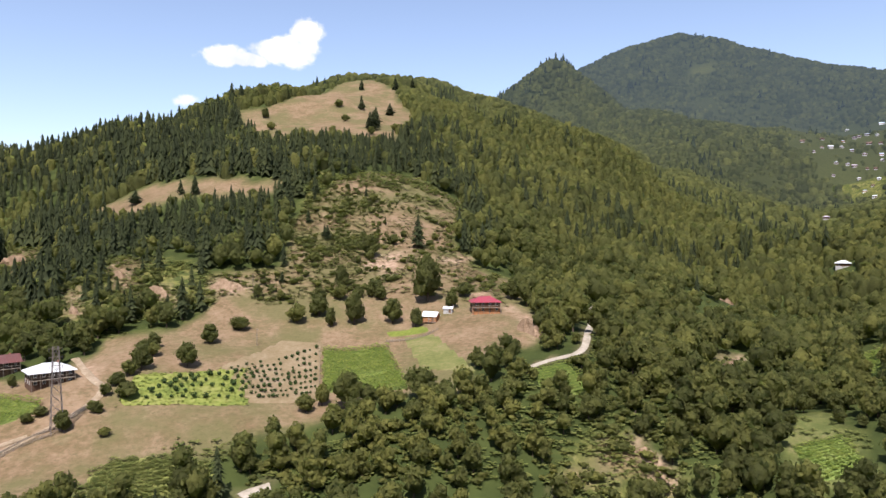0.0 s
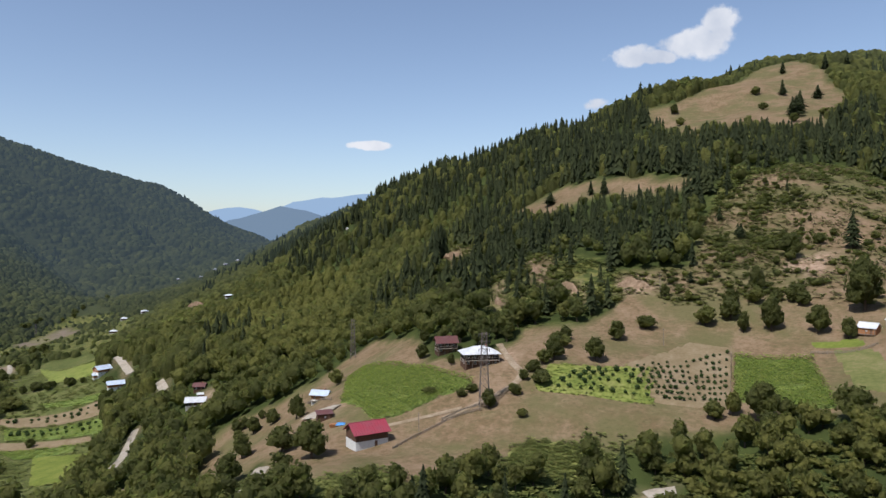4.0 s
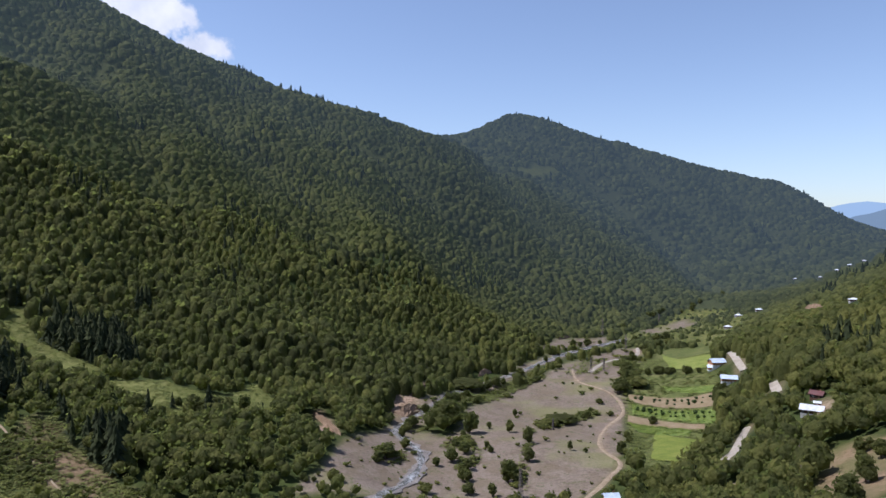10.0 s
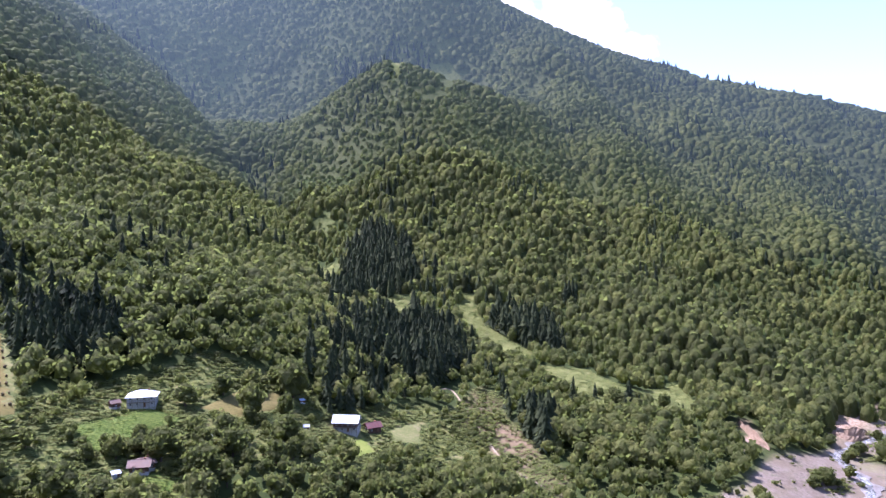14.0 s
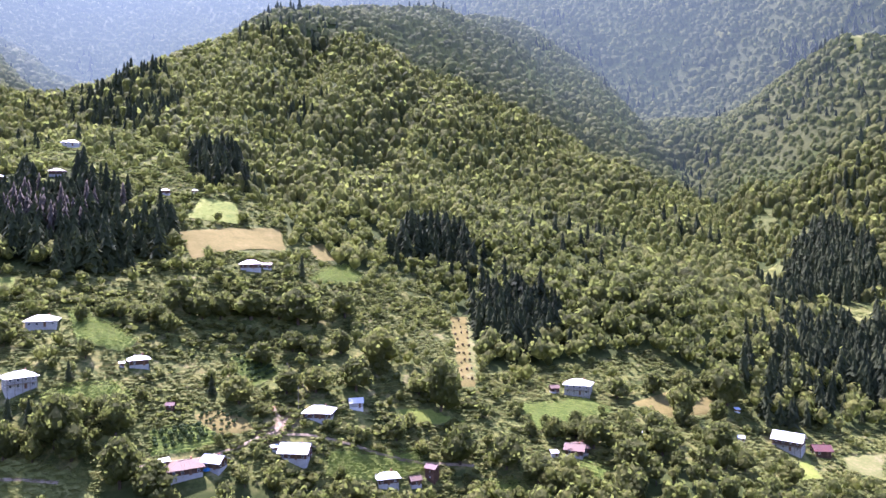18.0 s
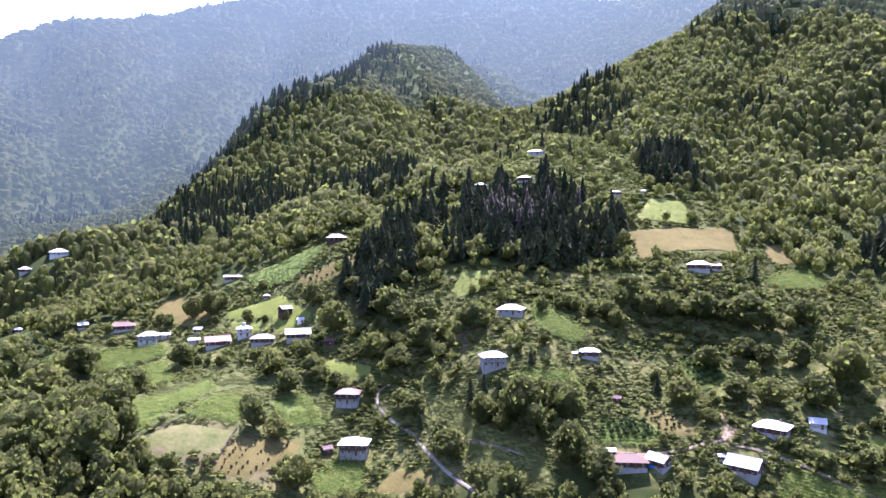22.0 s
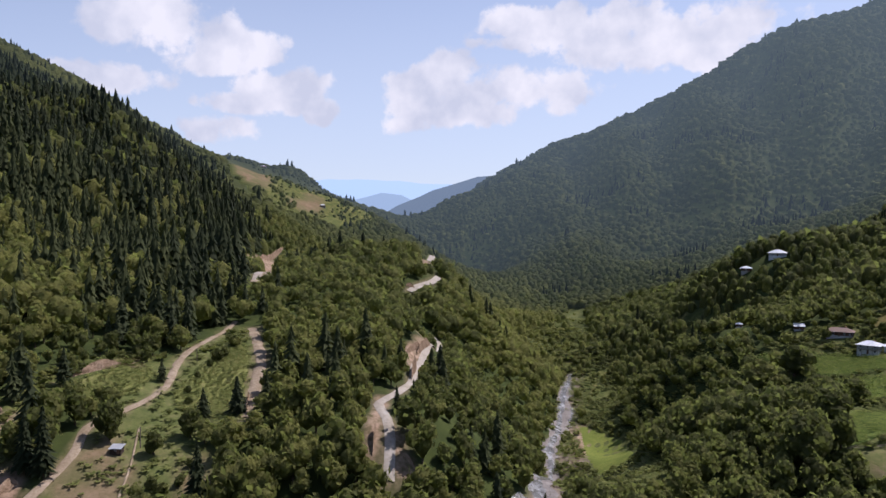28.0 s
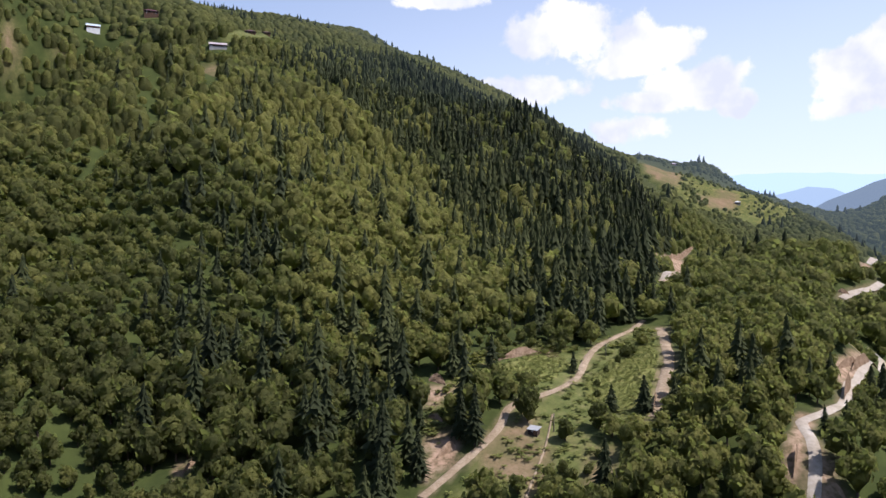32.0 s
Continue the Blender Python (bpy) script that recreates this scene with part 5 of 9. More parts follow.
house(-385.6, 313.7, 7.1, 5.7, 31, "gable", "dark", 1, "dark walled house with a pale metal roof, white sheets")
house(-368.5, 296.4, 11.6, 7.0, 43, "gable", "whited", 1, "long house with a white sheet roof on the wooded slope")
house(-374.1, 304.4, 3.9, 2.7, 51, "shed", "whited", 1, "small annex with a white roof")
house(-572.6, 363.1, 12.1, 8.5, 88, "gable", "blue", 2, "valley house with a light blue-grey roof", far=True)
house(-571.9, 357.9, 6.6, 4.6, 68, "shed", "blue", 1, "low annex with a pale roof", far=True)
house(-528.7, 346.6, 12.1, 7.3, 62, "gable", "blue", 2, "valley house with a bright blue-grey roof", far=True)
house(-332.0, 152.1, 6.8, 4.7, 85, "gable", "blue", 1, "house under trees with a pale metal roof")
house(-682.5, 599.9, 8.6, 6.4, 68, "hip", "whited", 1, "distant house with a white roof above the valley", far=True)
house(-1001.3, 708.2, 9.4, 7.1, 71, "hip", "whited", 1, "distant house with a white roof above the valley", far=True)
house(-1004.6, 674.3, 9.4, 7.1, 41, "hip", "whited", 1, "distant house with a white roof above the valley", far=True)
house(-876.1, 572.2, 8.8, 6.6, 43, "hip", "whited", 1, "distant house with a white roof above the valley", far=True)
house(-1576.3, 1215.1, 9.4, 7.1, 67, "hip", "whited", 1, "distant house with a white roof above the valley", far=True)
house(-1560.4, 1274.8, 7.7, 5.9, 66, "hip", "whited", 1, "distant house with a white roof above the valley", far=True)
house(-1624.3, 1376.6, 10.1, 7.6, 47, "hip", "whited", 1, "distant house with a white roof above the valley", far=True)
house(-1652.8, 1440.2, 10.1, 7.5, 66, "hip", "whited", 1, "distant house with a white roof above the valley", far=True)
house(-1665.4, 1497.5, 9.2, 7.0, 66, "hip", "whited", 1, "distant house with a white roof above the valley", far=True)
house(-515.5, 623.7, 2.9, 2.1, 30, "hip", "whited", 1, "distant house with a white roof above the valley", far=True)
house(-325.9, -184.2, 12.6, 8.8, 107, "gable", "whited", 2, "village house with a bright white gable roof")
house(-337.1, -174.9, 7.3, 5.8, 142, "gable", "maroon", 1, "dark shed with a dull red roof")
house(-252.8, -250.3, 12.1, 9.1, 125, "hip", "grey", 2, "two-storey pale house with a white hip roof")
house(-243.4, -257.6, 4.2, 3.4, 157, "gable", "rust", 1, "small annex with a rusty pink roof")
house(-249.1, -209.2, 2.1, 1.7, 130, "shed", "whited", 1, "garden hut with a white roof")
house(-217.7, -215.6, 7.9, 6.3, 143, "hip", "rust", 1, "low house with a rust-red roof among trees")
house(-304.3, -195.1, 2.7, 2.2, 123, "gable", "grey", 1, "grey garden shed with a weathered roof")
house(-324.5, -210.5, 2.3, 1.9, 153, "shed", "blue", 1, "tilted slate-blue shed roof at the wood edge")
house(-128.0, -280.5, 11.8, 8.9, 141, "hip", "whited", 1, "brown house with a bright white hip roof")
house(-146.0, -281.1, 5.9, 4.7, 158, "gable", "cream", 1, "small brown barn with a cream roof")
house(-110.6, -264.6, 11.0, 8.3, 139, "gable", "whited", 1, "dark house with a large white roof by the lane")
house(-114.4, -262.9, 3.1, 2.2, 171, "shed", "maroon", 1, "brown lean-to with a maroon roof")
house(-79.2, -266.8, 7.3, 5.5, 128, "gable", "whited", 1, "barn with a white gable roof and a blue tarpaulin")
house(-142.7, -247.9, 8.2, 6.2, 162, "hip", "whited", 1, "dark walled house with a white hip roof")
house(-161.1, -242.8, 4.7, 3.7, 116, "gable", "maroon", 2, "narrow brown barn with a rusty maroon roof")
house(-153.3, -243.6, 4.4, 3.5, 168, "gable", "rust", 1, "low shed with a rust-red roof")
house(-215.6, -215.2, 7.4, 5.5, 123, "gable", "rust", 1, "low house with a rust-red roof by the lane")
house(-208.1, -220.0, 2.8, 2.2, 152, "shed", "grey", 1, "grey lean-to roof beside the lane")
house(-103.2, -268.0, 2.2, 1.8, 174, "shed", "whited", 1, "white sheet roof of a small shelter")
house(-20.0, -320.8, 10.6, 7.6, 190, "hip", "grey", 2, "two-storey grey block house with a white hip roof")
house(-31.6, -359.6, 12.2, 8.8, 167, "hip", "grey", 1, "grey house with a white hip roof on the slope")
house(-64.8, -326.5, 7.6, 5.3, 174, "hip", "whited", 1, "low house with a white roof among trees")
house(-57.9, -325.3, 1.9, 1.3, 170, "shed", "whited", 1, "small shelter with a white roof")
house(-71.5, -299.8, 3.2, 2.6, 147, "gable", "maroon", 1, "little dark shed with a maroon roof")
house(-68.5, -268.0, 11.5, 8.0, 176, "hip", "rust", 1, "long house with a patched rusty red roof")
house(-62.5, -272.6, 3.4, 2.4, 177, "shed", "whited", 1, "white roofed annex of the long house")
house(-137.4, -391.4, 11.2, 7.8, 161, "hip", "mauve", 1, "house with a pale mauve roof by the upper lane")
house(-146.4, -389.7, 4.7, 3.3, 159, "shed", "mauve", 1, "annex with a pale mauve roof")
house(-71.9, -586.1, 11.8, 8.9, 164, "hip", "grey", 1, "upper hamlet house with a pale roof", far=True)
house(-55.3, -517.9, 8.4, 6.3, 159, "hip", "mauve", 1, "upper hamlet house with a mauve roof", far=True)
house(-23.4, -524.4, 6.9, 5.2, 162, "hip", "whited", 1, "upper hamlet house with a white roof", far=True)
house(-3.4, -524.5, 3.0, 2.3, 171, "hip", "dark", 1, "small dark hut at the spruce edge", far=True)
house(-115.8, -494.2, 5.7, 4.3, 152, "hip", "mauve", 1, "upper hamlet house with a brown roof")
house(-136.9, -501.3, 3.3, 2.5, 174, "hip", "whited", 1, "tall narrow white house")
house(47.0, -331.4, 10.1, 7.6, -182, "hip", "mauver", 2, "house with a faded red hip roof by the lane")
house(40.3, -302.2, 11.4, 8.5, -184, "hip", "whited", 2, "grey house with a bright white roof")
house(52.0, -301.4, 4.0, 3.2, -150, "gable", "maroon", 1, "dark shed with a maroon roof edge")
house(76.3, -483.3, 12.7, 8.9, -171, "hip", "mauved", 1, "dark house with a wide pale roof on the ridge")
house(95.1, -412.5, 6.5, 5.2, -137, "gable", "dark", 2, "brown house with a dark red gable roof")
house(84.1, -402.5, 3.7, 3.0, -168, "gable", "white", 1, "tiny white hut with a pale roof")
house(116.0, -401.6, 7.4, 5.9, -164, "hip", "white", 2, "white two-storey house with a small roof turret", turret=True)
house(129.6, -396.7, 12.7, 7.6, -157, "gable", "redlow", 1, "long low building with a bright red roof")
house(103.0, -392.2, 11.6, 8.1, -171, "hip", "mauve", 1, "low house with a pale grey-mauve roof")
house(82.9, -389.2, 12.3, 7.4, -164, "gable", "whited", 1, "long house with a white sheet roof")
house(174.3, -411.2, 10.3, 8.2, -171, "hip", "cream", 2, "pale two-storey house with a white hip roof")
house(197.8, -427.9, 14.1, 8.4, -160, "hip", "rust", 1, "house with a brown tiled hip roof")
house(222.2, -429.2, 5.5, 3.9, -143, "gable", "whited", 1, "small house with a white roof")
house(147.2, -416.5, 4.4, 3.6, -181, "gable", "whited", 1, "dark barn with a white roof")
house(145.1, -403.4, 6.2, 3.7, -160, "shed", "grey", 1, "grey roofed byre beside the houses")
house(165.8, -414.3, 5.1, 3.5, -158, "shed", "grey", 1, "grey shed with a weathered roof")
house(146.0, -479.1, 10.6, 3.2, -163, "shed", "whited", 1, "long white sheet roof on the slope")
house(112.2, -437.6, 3.8, 3.0, -166, "hip", "mauve", 1, "small pale roofed shelter")
house(302.8, -550.6, 13.0, 10.4, -151, "hip", "cream", 1, "far house with a cream roof", far=True)
house(319.0, -532.9, 7.6, 6.0, -149, "hip", "whited", 1, "far house with a white roof", far=True)
house(259.4, -425.8, 4.0, 3.2, -149, "hip", "whited", 1, "far cottage with a white roof")
house(62.8, -374.4, 5.5, 3.8, -170, "shed", "dark", 1, "dark byre below the row of houses")
house(855.5, 346.4, 13.8, 9.6, -68, "gable", "blue", 1, "hill farm with a blue-grey roof", far=True)
house(901.9, 295.8, 16.2, 13.0, -72, "hip", "dark", 2, "dark timber hill farm", far=True)
house(847.8, 202.9, 19.2, 9.6, -77, "gable", "mauve", 1, "long hill barn with a pale roof", far=True)
house(946.2, 185.2, 12.6, 10.1, -79, "hip", "dark", 1, "hill farm with a brown roof", far=True)
house(1011.9, 176.4, 10.3, 8.2, -80, "hip", "dark", 1, "small hill barn with a brown roof", far=True)
house(224.0, -44.6, 3.2, 2.4, -126, "shed", "darkgrey", 1, "small dark hut with a tin roof in the clearing")
house(1688.4, -678.1, 14.0, 11.2, -112, "hip", "mauve", 1, "house on the far shoulder of the hill", far=True)
house(1029.7, -511.5, 8.1, 6.5, -116, "hip", "whited", 1, "white roofed house on the far slope", far=True)
house(299.0, 531.7, 9.8, 7.8, -29, "hip", "whited", 1, "farmhouse with a white roof in a meadow", far=True)
house(805.4, 1354.1, 7.5, 6.0, -51, "hip", "whited", 1, "far village house on the opposite hillside", far=True)
house(779.3, 1351.5, 7.0, 5.6, -33, "hip", "mauve", 1, "far village house on the opposite hillside", far=True)
house(782.3, 1275.9, 6.5, 5.3, -18, "hip", "rust", 1, "far village house on the opposite hillside", far=True)
house(713.9, 1276.4, 6.1, 4.8, -38, "hip", "whited", 1, "far village house on the opposite hillside", far=True)
house(725.2, 1226.8, 6.6, 5.3, -23, "hip", "mauve", 1, "far village house on the opposite hillside", far=True)
house(705.4, 1161.9, 5.2, 4.2, -46, "hip", "rust", 1, "far village house on the opposite hillside", far=True)
house(683.7, 1204.8, 6.1, 4.9, -28, "hip", "whited", 1, "far village house on the opposite hillside", far=True)
house(1099.2, 2038.0, 8.3, 6.7, -9, "hip", "mauve", 1, "far village house on the opposite hillside", far=True)
house(681.4, 1281.9, 5.6, 4.5, -32, "hip", "rust", 1, "far village house on the opposite hillside", far=True)
house(673.3, 1153.9, 5.2, 4.2, -17, "hip", "whited", 1, "far village house on the opposite hillside", far=True)
house(649.3, 1185.3, 4.8, 3.8, -39, "hip", "mauve", 1, "far village house on the opposite hillside", far=True)
house(674.5, 1117.8, 5.3, 4.2, -24, "hip", "rust", 1, "far village house on the opposite hillside", far=True)
house(736.0, 1193.8, 5.3, 4.2, -48, "hip", "whited", 1, "far village house on the opposite hillside", far=True)
house(473.1, 879.3, 7.2, 5.8, -27, "hip", "mauve", 1, "far village house on the opposite hillside", far=True)
house(1054.7, 2144.7, 8.6, 6.5, -56, "hip", "whited", 1, "far village house with a white roof", far=True)
house(1092.4, 2129.0, 11.1, 8.3, -20, "gable", "mauve", 1, "far village house with a mauve roof", far=True)
house(704.7, 1325.9, 6.8, 5.1, -44, "hip", "rust", 1, "far village house with a rusty roof", far=True)
house(695.2, 1279.2, 7.1, 5.4, -8, "gable", "grey", 1, "far village house with a white roof", far=True)
house(742.1, 1323.2, 6.0, 4.5, -31, "hip", "blue", 1, "far village house with a blue-grey roof", far=True)
house(718.5, 1252.6, 5.4, 4.1, -55, "gable", "whited", 1, "far village house with a white roof", far=True)
house(788.9, 1353.4, 7.2, 5.4, -18, "hip", "mauve", 1, "far village house with a mauve roof", far=True)
house(767.1, 1284.4, 7.6, 5.7, -42, "gable", "rust", 1, "far village house with a rusty roof", far=True)
house(810.4, 1332.4, 5.1, 3.8, -5, "hip", "grey", 1, "far village house with a white roof", far=True)
house(750.1, 1220.0, 6.2, 4.7, -29, "gable", "blue", 1, "far village house with a blue-grey roof", far=True)
house(670.4, 1215.5, 6.0, 4.5, -49, "hip", "whited", 1, "far village house with a white roof", far=True)
house(687.8, 1192.0, 6.7, 5.0, -13, "gable", "mauve", 1, "far village house with a mauve roof", far=True)
house(697.0, 1170.9, 4.9, 3.7, -37, "hip", "rust", 1, "far village house with a rusty roof", far=True)
house(688.9, 1125.5, 4.7, 3.6, -60, "gable", "grey", 1, "far village house with a white roof", far=True)
house(659.9, 1115.4, 6.0, 4.5, -23, "hip", "blue", 1, "far village house with a blue-grey roof", far=True)
house(656.3, 1083.1, 6.0, 4.5, -46, "gable", "whited", 1, "far village house with a white roof", far=True)
house(656.4, 1263.0, 4.8, 3.7, -5, "hip", "mauve", 1, "far village house with a mauve roof", far=True)
house(664.0, 1318.0, 7.0, 5.2, -28, "gable", "rust", 1, "far village house with a rusty roof", far=True)
house(1142.5, 2015.1, 10.5, 7.8, -54, "hip", "grey", 1, "far village house with a white roof", far=True)
house(1184.5, 1928.0, 11.7, 8.8, -19, "gable", "blue", 1, "far village house with a blue-grey roof", far=True)

# ---- fields ----
FIELDS = []
field_rng = np.random.default_rng(3)


def tuft_form():
    """A low plant of four spread blades."""
    g = np.random.default_rng(9)
    v0, f0 = [], []
    for i in range(4):
        a = i * 1.57 + g.uniform(0, 0.5)
        d = np.array([math.cos(a), math.sin(a)])
        s = np.array([-d[1], d[0]]) * 0.35
        v0 += [(-0.3 * d[0], -0.3 * d[1], 0.55 + 0.1 * i), (d[0] + s[0], d[1] + s[1], 0.8 + 0.05 * i), (d[0] * 0.8 - s[0], d[1] * 0.8 - s[1], 0.6 + 0.1 * i)]
        f0.append((3 * i, 3 * i + 1, 3 * i + 2))
    return np.array(v0), np.array(f0)


TUFT = tuft_form()


def field(kind, label, *outline):
    """A plot laid over the ground, with rows of plants where it is a crop."""
    p = np.array(outline)
    c = p.mean(0)
    reach = math.hypot(*c)
    step = 3.0 if reach < 450 else 6.0
    bm = bmesh.new()
    bm.faces.new([bm.verts.new((q[0], q[1], 0)) for q in p])
    for axis in (0, 1):
        for v in np.arange(p[:, axis].min() + step, p[:, axis].max(), step):
            no = (1, 0, 0) if axis == 0 else (0, 1, 0)
            bmesh.ops.bisect_plane(bm, geom=bm.verts[:] + bm.edges[:] + bm.faces[:], plane_co=(v, v, 0), plane_no=no)
    bmesh.ops.triangulate(bm, faces=[f for f in bm.faces if len(f.verts) > 4])
    xy = np.array([v.co[:2] for v in bm.verts])
    z = height(xy[:, 0], xy[:, 1]) + (0.25 if reach < 450 else 0.8)
    for v, h in zip(bm.verts, z):
        v.co.z = h - (0.4 if v.is_boundary else 0)
    bmesh.ops.recalc_face_normals(bm, faces=bm.faces)
    if sum(f.normal.z for f in bm.faces) < 0:
        bmesh.ops.reverse_faces(bm, faces=bm.faces)
    for f in bm.faces:
        f.smooth = True
    thing = new("field", bpy.data.meshes.new("field"))
    bm.to_mesh(thing.data)
    bm.free()
    thing.data.materials.append(M_FIELD[kind])
    tagged(thing, label, "field", kind="structure")
    FIELDS.append(outline)
    if kind in ("corn", "corn2", "crop", "weeds", "bracken"):
        edge = p[1] - p[0]
        ang = math.atan2(edge[1], edge[0])
        row, gap = {"corn": (1.3, 0.8), "corn2": (1.2, 0.8), "crop": (1.6, 1.0), "weeds": (2.0, 1.3), "bracken": (1.15, 0.95)}[kind]
        if reach > 450:
            row, gap = row * 2.2, gap * 2.2
        span = np.abs(p - c).max() * 1.5
        u, v = np.meshgrid(np.arange(-span, span, gap), np.arange(-span, span, row))
        u, v = u.ravel() + field_rng.uniform(-0.3, 0.3, u.size) * gap, v.ravel() + field_rng.normal(0, 0.08, u.size) * row
        if kind in ("weeds", "bracken"):
            v = v + field_rng.uniform(-1, 1, v.size)
        x, y = c[0] + u * math.cos(ang) - v * math.sin(ang), c[1] + u * math.sin(ang) + v * math.cos(ang)
        k = (inside(x, y, outline, 0.5) > 0.5) & (rough(x, y, 6, 55) > -0.75)
        x, y = x[k], y[k]
        if len(x) > 4500:
            k = field_rng.permutation(len(x))[:4500]
            x, y = x[k], y[k]
        tall, wide = {"corn": (1.7, 0.75), "corn2": (1.6, 0.8), "crop": (0.9, 0.9), "weeds": (0.5, 0.6), "bracken": (0.85, 0.78)}[kind]
        if reach > 450:
            tall, wide = tall * 1.2, wide * 2
        v0, f0 = TUFT
        n = len(x)
        turn, size = field_rng.uniform(0, 6.28, n), field_rng.uniform(0.7, 1.2, n)
        vx = (v0[None, :, 0] * np.cos(turn)[:, None] - v0[None, :, 1] * np.sin(turn)[:, None]) * wide * size[:, None] + x[:, None]
        vy = (v0[None, :, 0] * np.sin(turn)[:, None] + v0[None, :, 1] * np.cos(turn)[:, None]) * wide * size[:, None] + y[:, None]
        vz = v0[None, :, 2] * tall * size[:, None] + height(x, y)[:, None] + 0.2
        fs = (f0[None] + (len(v0) * np.arange(n))[:, None, None]).reshape(-1, 3)
        me = mesh_of("plants", np.stack([vx, vy, vz], -1).reshape(-1, 3), fs, [M_BRACKEN if kind == "bracken" else M_MAIZE_PALE if kind in ("corn2", "weeds") else M_MAIZE], {"tint": np.repeat(field_rng.uniform(0, 1, n), len(v0))})
        tagged(new("crop_plants", me), "close rows of green crop plants" if kind not in ("weeds", "bracken") else "rank weeds and bracken on rough ground", "plants", kind="stuff")


# ---- fields ----
field("corn", "green maize field with even rows", (-48.9, 286.8), (-22.8, 288.1), (-10.7, 237.2), (-41.5, 242.9))
field("weeds", "yellow-green weedy plot with young trees", (-106.6, 243.9), (-70.2, 260.4), (-63.0, 229.4), (-103.1, 222.3))
field("soil", "bare brown orchard ground", (-81.4, 256.2), (-66.2, 293.2), (-49.8, 294.0), (-40.6, 235.6), (-62.8, 230.9))
field("lush", "bright green vegetable strip", (-25.0, 300.9), (-7.8, 304.5), (-4.5, 294.0), (-22.1, 295.2))
field("strip", "grassy plot with dry and green strips", (-16.9, 294.0), (-3.3, 292.0), (8.9, 255.2), (12.7, 242.4), (-8.0, 255.0))
field("bracken", "bracken covered bank below the fields", (-92.6, 196.6), (-64.3, 199.1), (-69.1, 190.2), (-70.8, 182.7), (-91.4, 177.3))
field("bracken", "bracken covered bank by the barn", (-130.1, 138.5), (-118.1, 154.7), (-111.0, 155.1), (-107.4, 147.7), (-123.0, 133.1))
field("bracken", "bracken covered bank below the fields", (-95.8, 189.9), (-87.1, 199.1), (-66.4, 198.5), (-62.0, 193.4), (-86.9, 172.5))
field("corn", "maize field below the farmhouses", (-208.7, 251.6), (-208.6, 262.5), (-194.2, 256.4), (-174.9, 248.2), (-158.7, 240.4), (-139.4, 229.2), (-126.4, 223.0), (-125.6, 217.2), (-133.9, 212.4), (-137.5, 205.6), (-140.9, 200.1), (-150.6, 194.1), (-165.3, 205.1), (-178.2, 210.5))
field("lush", "bright green mown field in the valley", (-392.2, 205.4), (-474.2, 251.1), (-435.0, 265.0), (-383.8, 233.0), (-370.6, 213.1))
field("crop", "blue-green crop strip", (-507.1, 246.0), (-463.5, 274.6), (-451.5, 265.7), (-477.6, 241.1))
field("soil", "ploughed brown strip", (-529.7, 257.0), (-465.1, 285.3), (-454.2, 280.5), (-508.8, 246.8))
field("crop", "green orchard strip with rows of bushes", (-555.3, 273.7), (-484.4, 305.7), (-455.3, 291.7), (-530.7, 261.6))
field("soil", "brown orchard strip with rows of bushes", (-580.1, 281.5), (-526.4, 332.2), (-492.0, 310.5), (-563.1, 275.4))
field("crop", "green crop strip", (-582.6, 315.5), (-542.9, 342.6), (-526.2, 334.3), (-572.4, 312.8))
field("weeds", "pale green pasture", (-790.6, 428.0), (-640.3, 406.7), (-578.8, 362.7), (-624.7, 346.4))
field("corn", "striped vegetable plot", (175.6, -377.1), (152.1, -385.1), (136.8, -351.8), (156.7, -342.7))
field("corn", "maize plot beside a fence", (114.8, -299.4), (108.6, -319.7), (91.1, -323.7), (89.6, -298.0))
field("strip", "dry brown plot", (126.2, -285.3), (111.4, -295.0), (89.7, -293.9), (91.1, -280.4), (107.2, -276.0))
field("dryplot", "dry plot dotted with haycocks", (92.6, -270.0), (88.4, -289.8), (62.3, -306.1), (62.9, -296.7), (77.7, -272.9))
field("corn", "green maize plot", (82.0, -324.0), (68.5, -335.3), (53.1, -317.6), (73.7, -307.9))
field("lush", "green garden plot", (65.0, -362.9), (38.2, -352.1), (37.3, -344.6), (58.1, -349.8))
field("crop", "green hillside field", (137.3, -477.9), (87.7, -485.7), (82.9, -470.9), (100.0, -448.0), (122.0, -453.9))
field("dryplot", "brown hillside plot with bushes", (96.2, -444.6), (58.3, -455.6), (58.8, -439.8), (81.2, -430.6))
field("weeds", "yellow-green plot behind the houses", (131.6, -423.3), (102.1, -409.9), (100.0, -401.4), (124.3, -406.0))
field("weeds", "pale hayfield beside the spruces", (-7.6, -408.4), (-25.8, -405.3), (-21.3, -390.5), (-5.3, -384.8), (-1.1, -392.5))
field("corn", "green maize slope", (-42.7, -369.1), (-54.0, -360.3), (-68.5, -341.6), (-59.9, -333.7), (-42.4, -340.0))
field("corn", "maize field below the grey house", (-22.5, -311.6), (-34.6, -315.7), (-55.2, -316.1), (-59.5, -304.7), (-41.6, -300.4), (-30.2, -304.1))
field("dryplot", "ochre plot with young bushes", (-77.8, -294.3), (-87.3, -297.9), (-99.4, -287.7), (-99.8, -279.7), (-86.4, -278.9))
field("crop", "dark green nursery rows", (-60.3, -289.9), (-81.1, -288.7), (-86.2, -278.4), (-72.8, -275.4), (-58.8, -277.6))
field("dryplot", "golden stubble terrace", (-111.0, -444.1), (-144.3, -456.1), (-180.0, -454.6), (-170.9, -422.0), (-110.2, -408.2))
field("weeds", "pale pasture terrace", (-139.8, -494.0), (-162.0, -487.6), (-154.8, -461.6), (-120.9, -465.3))
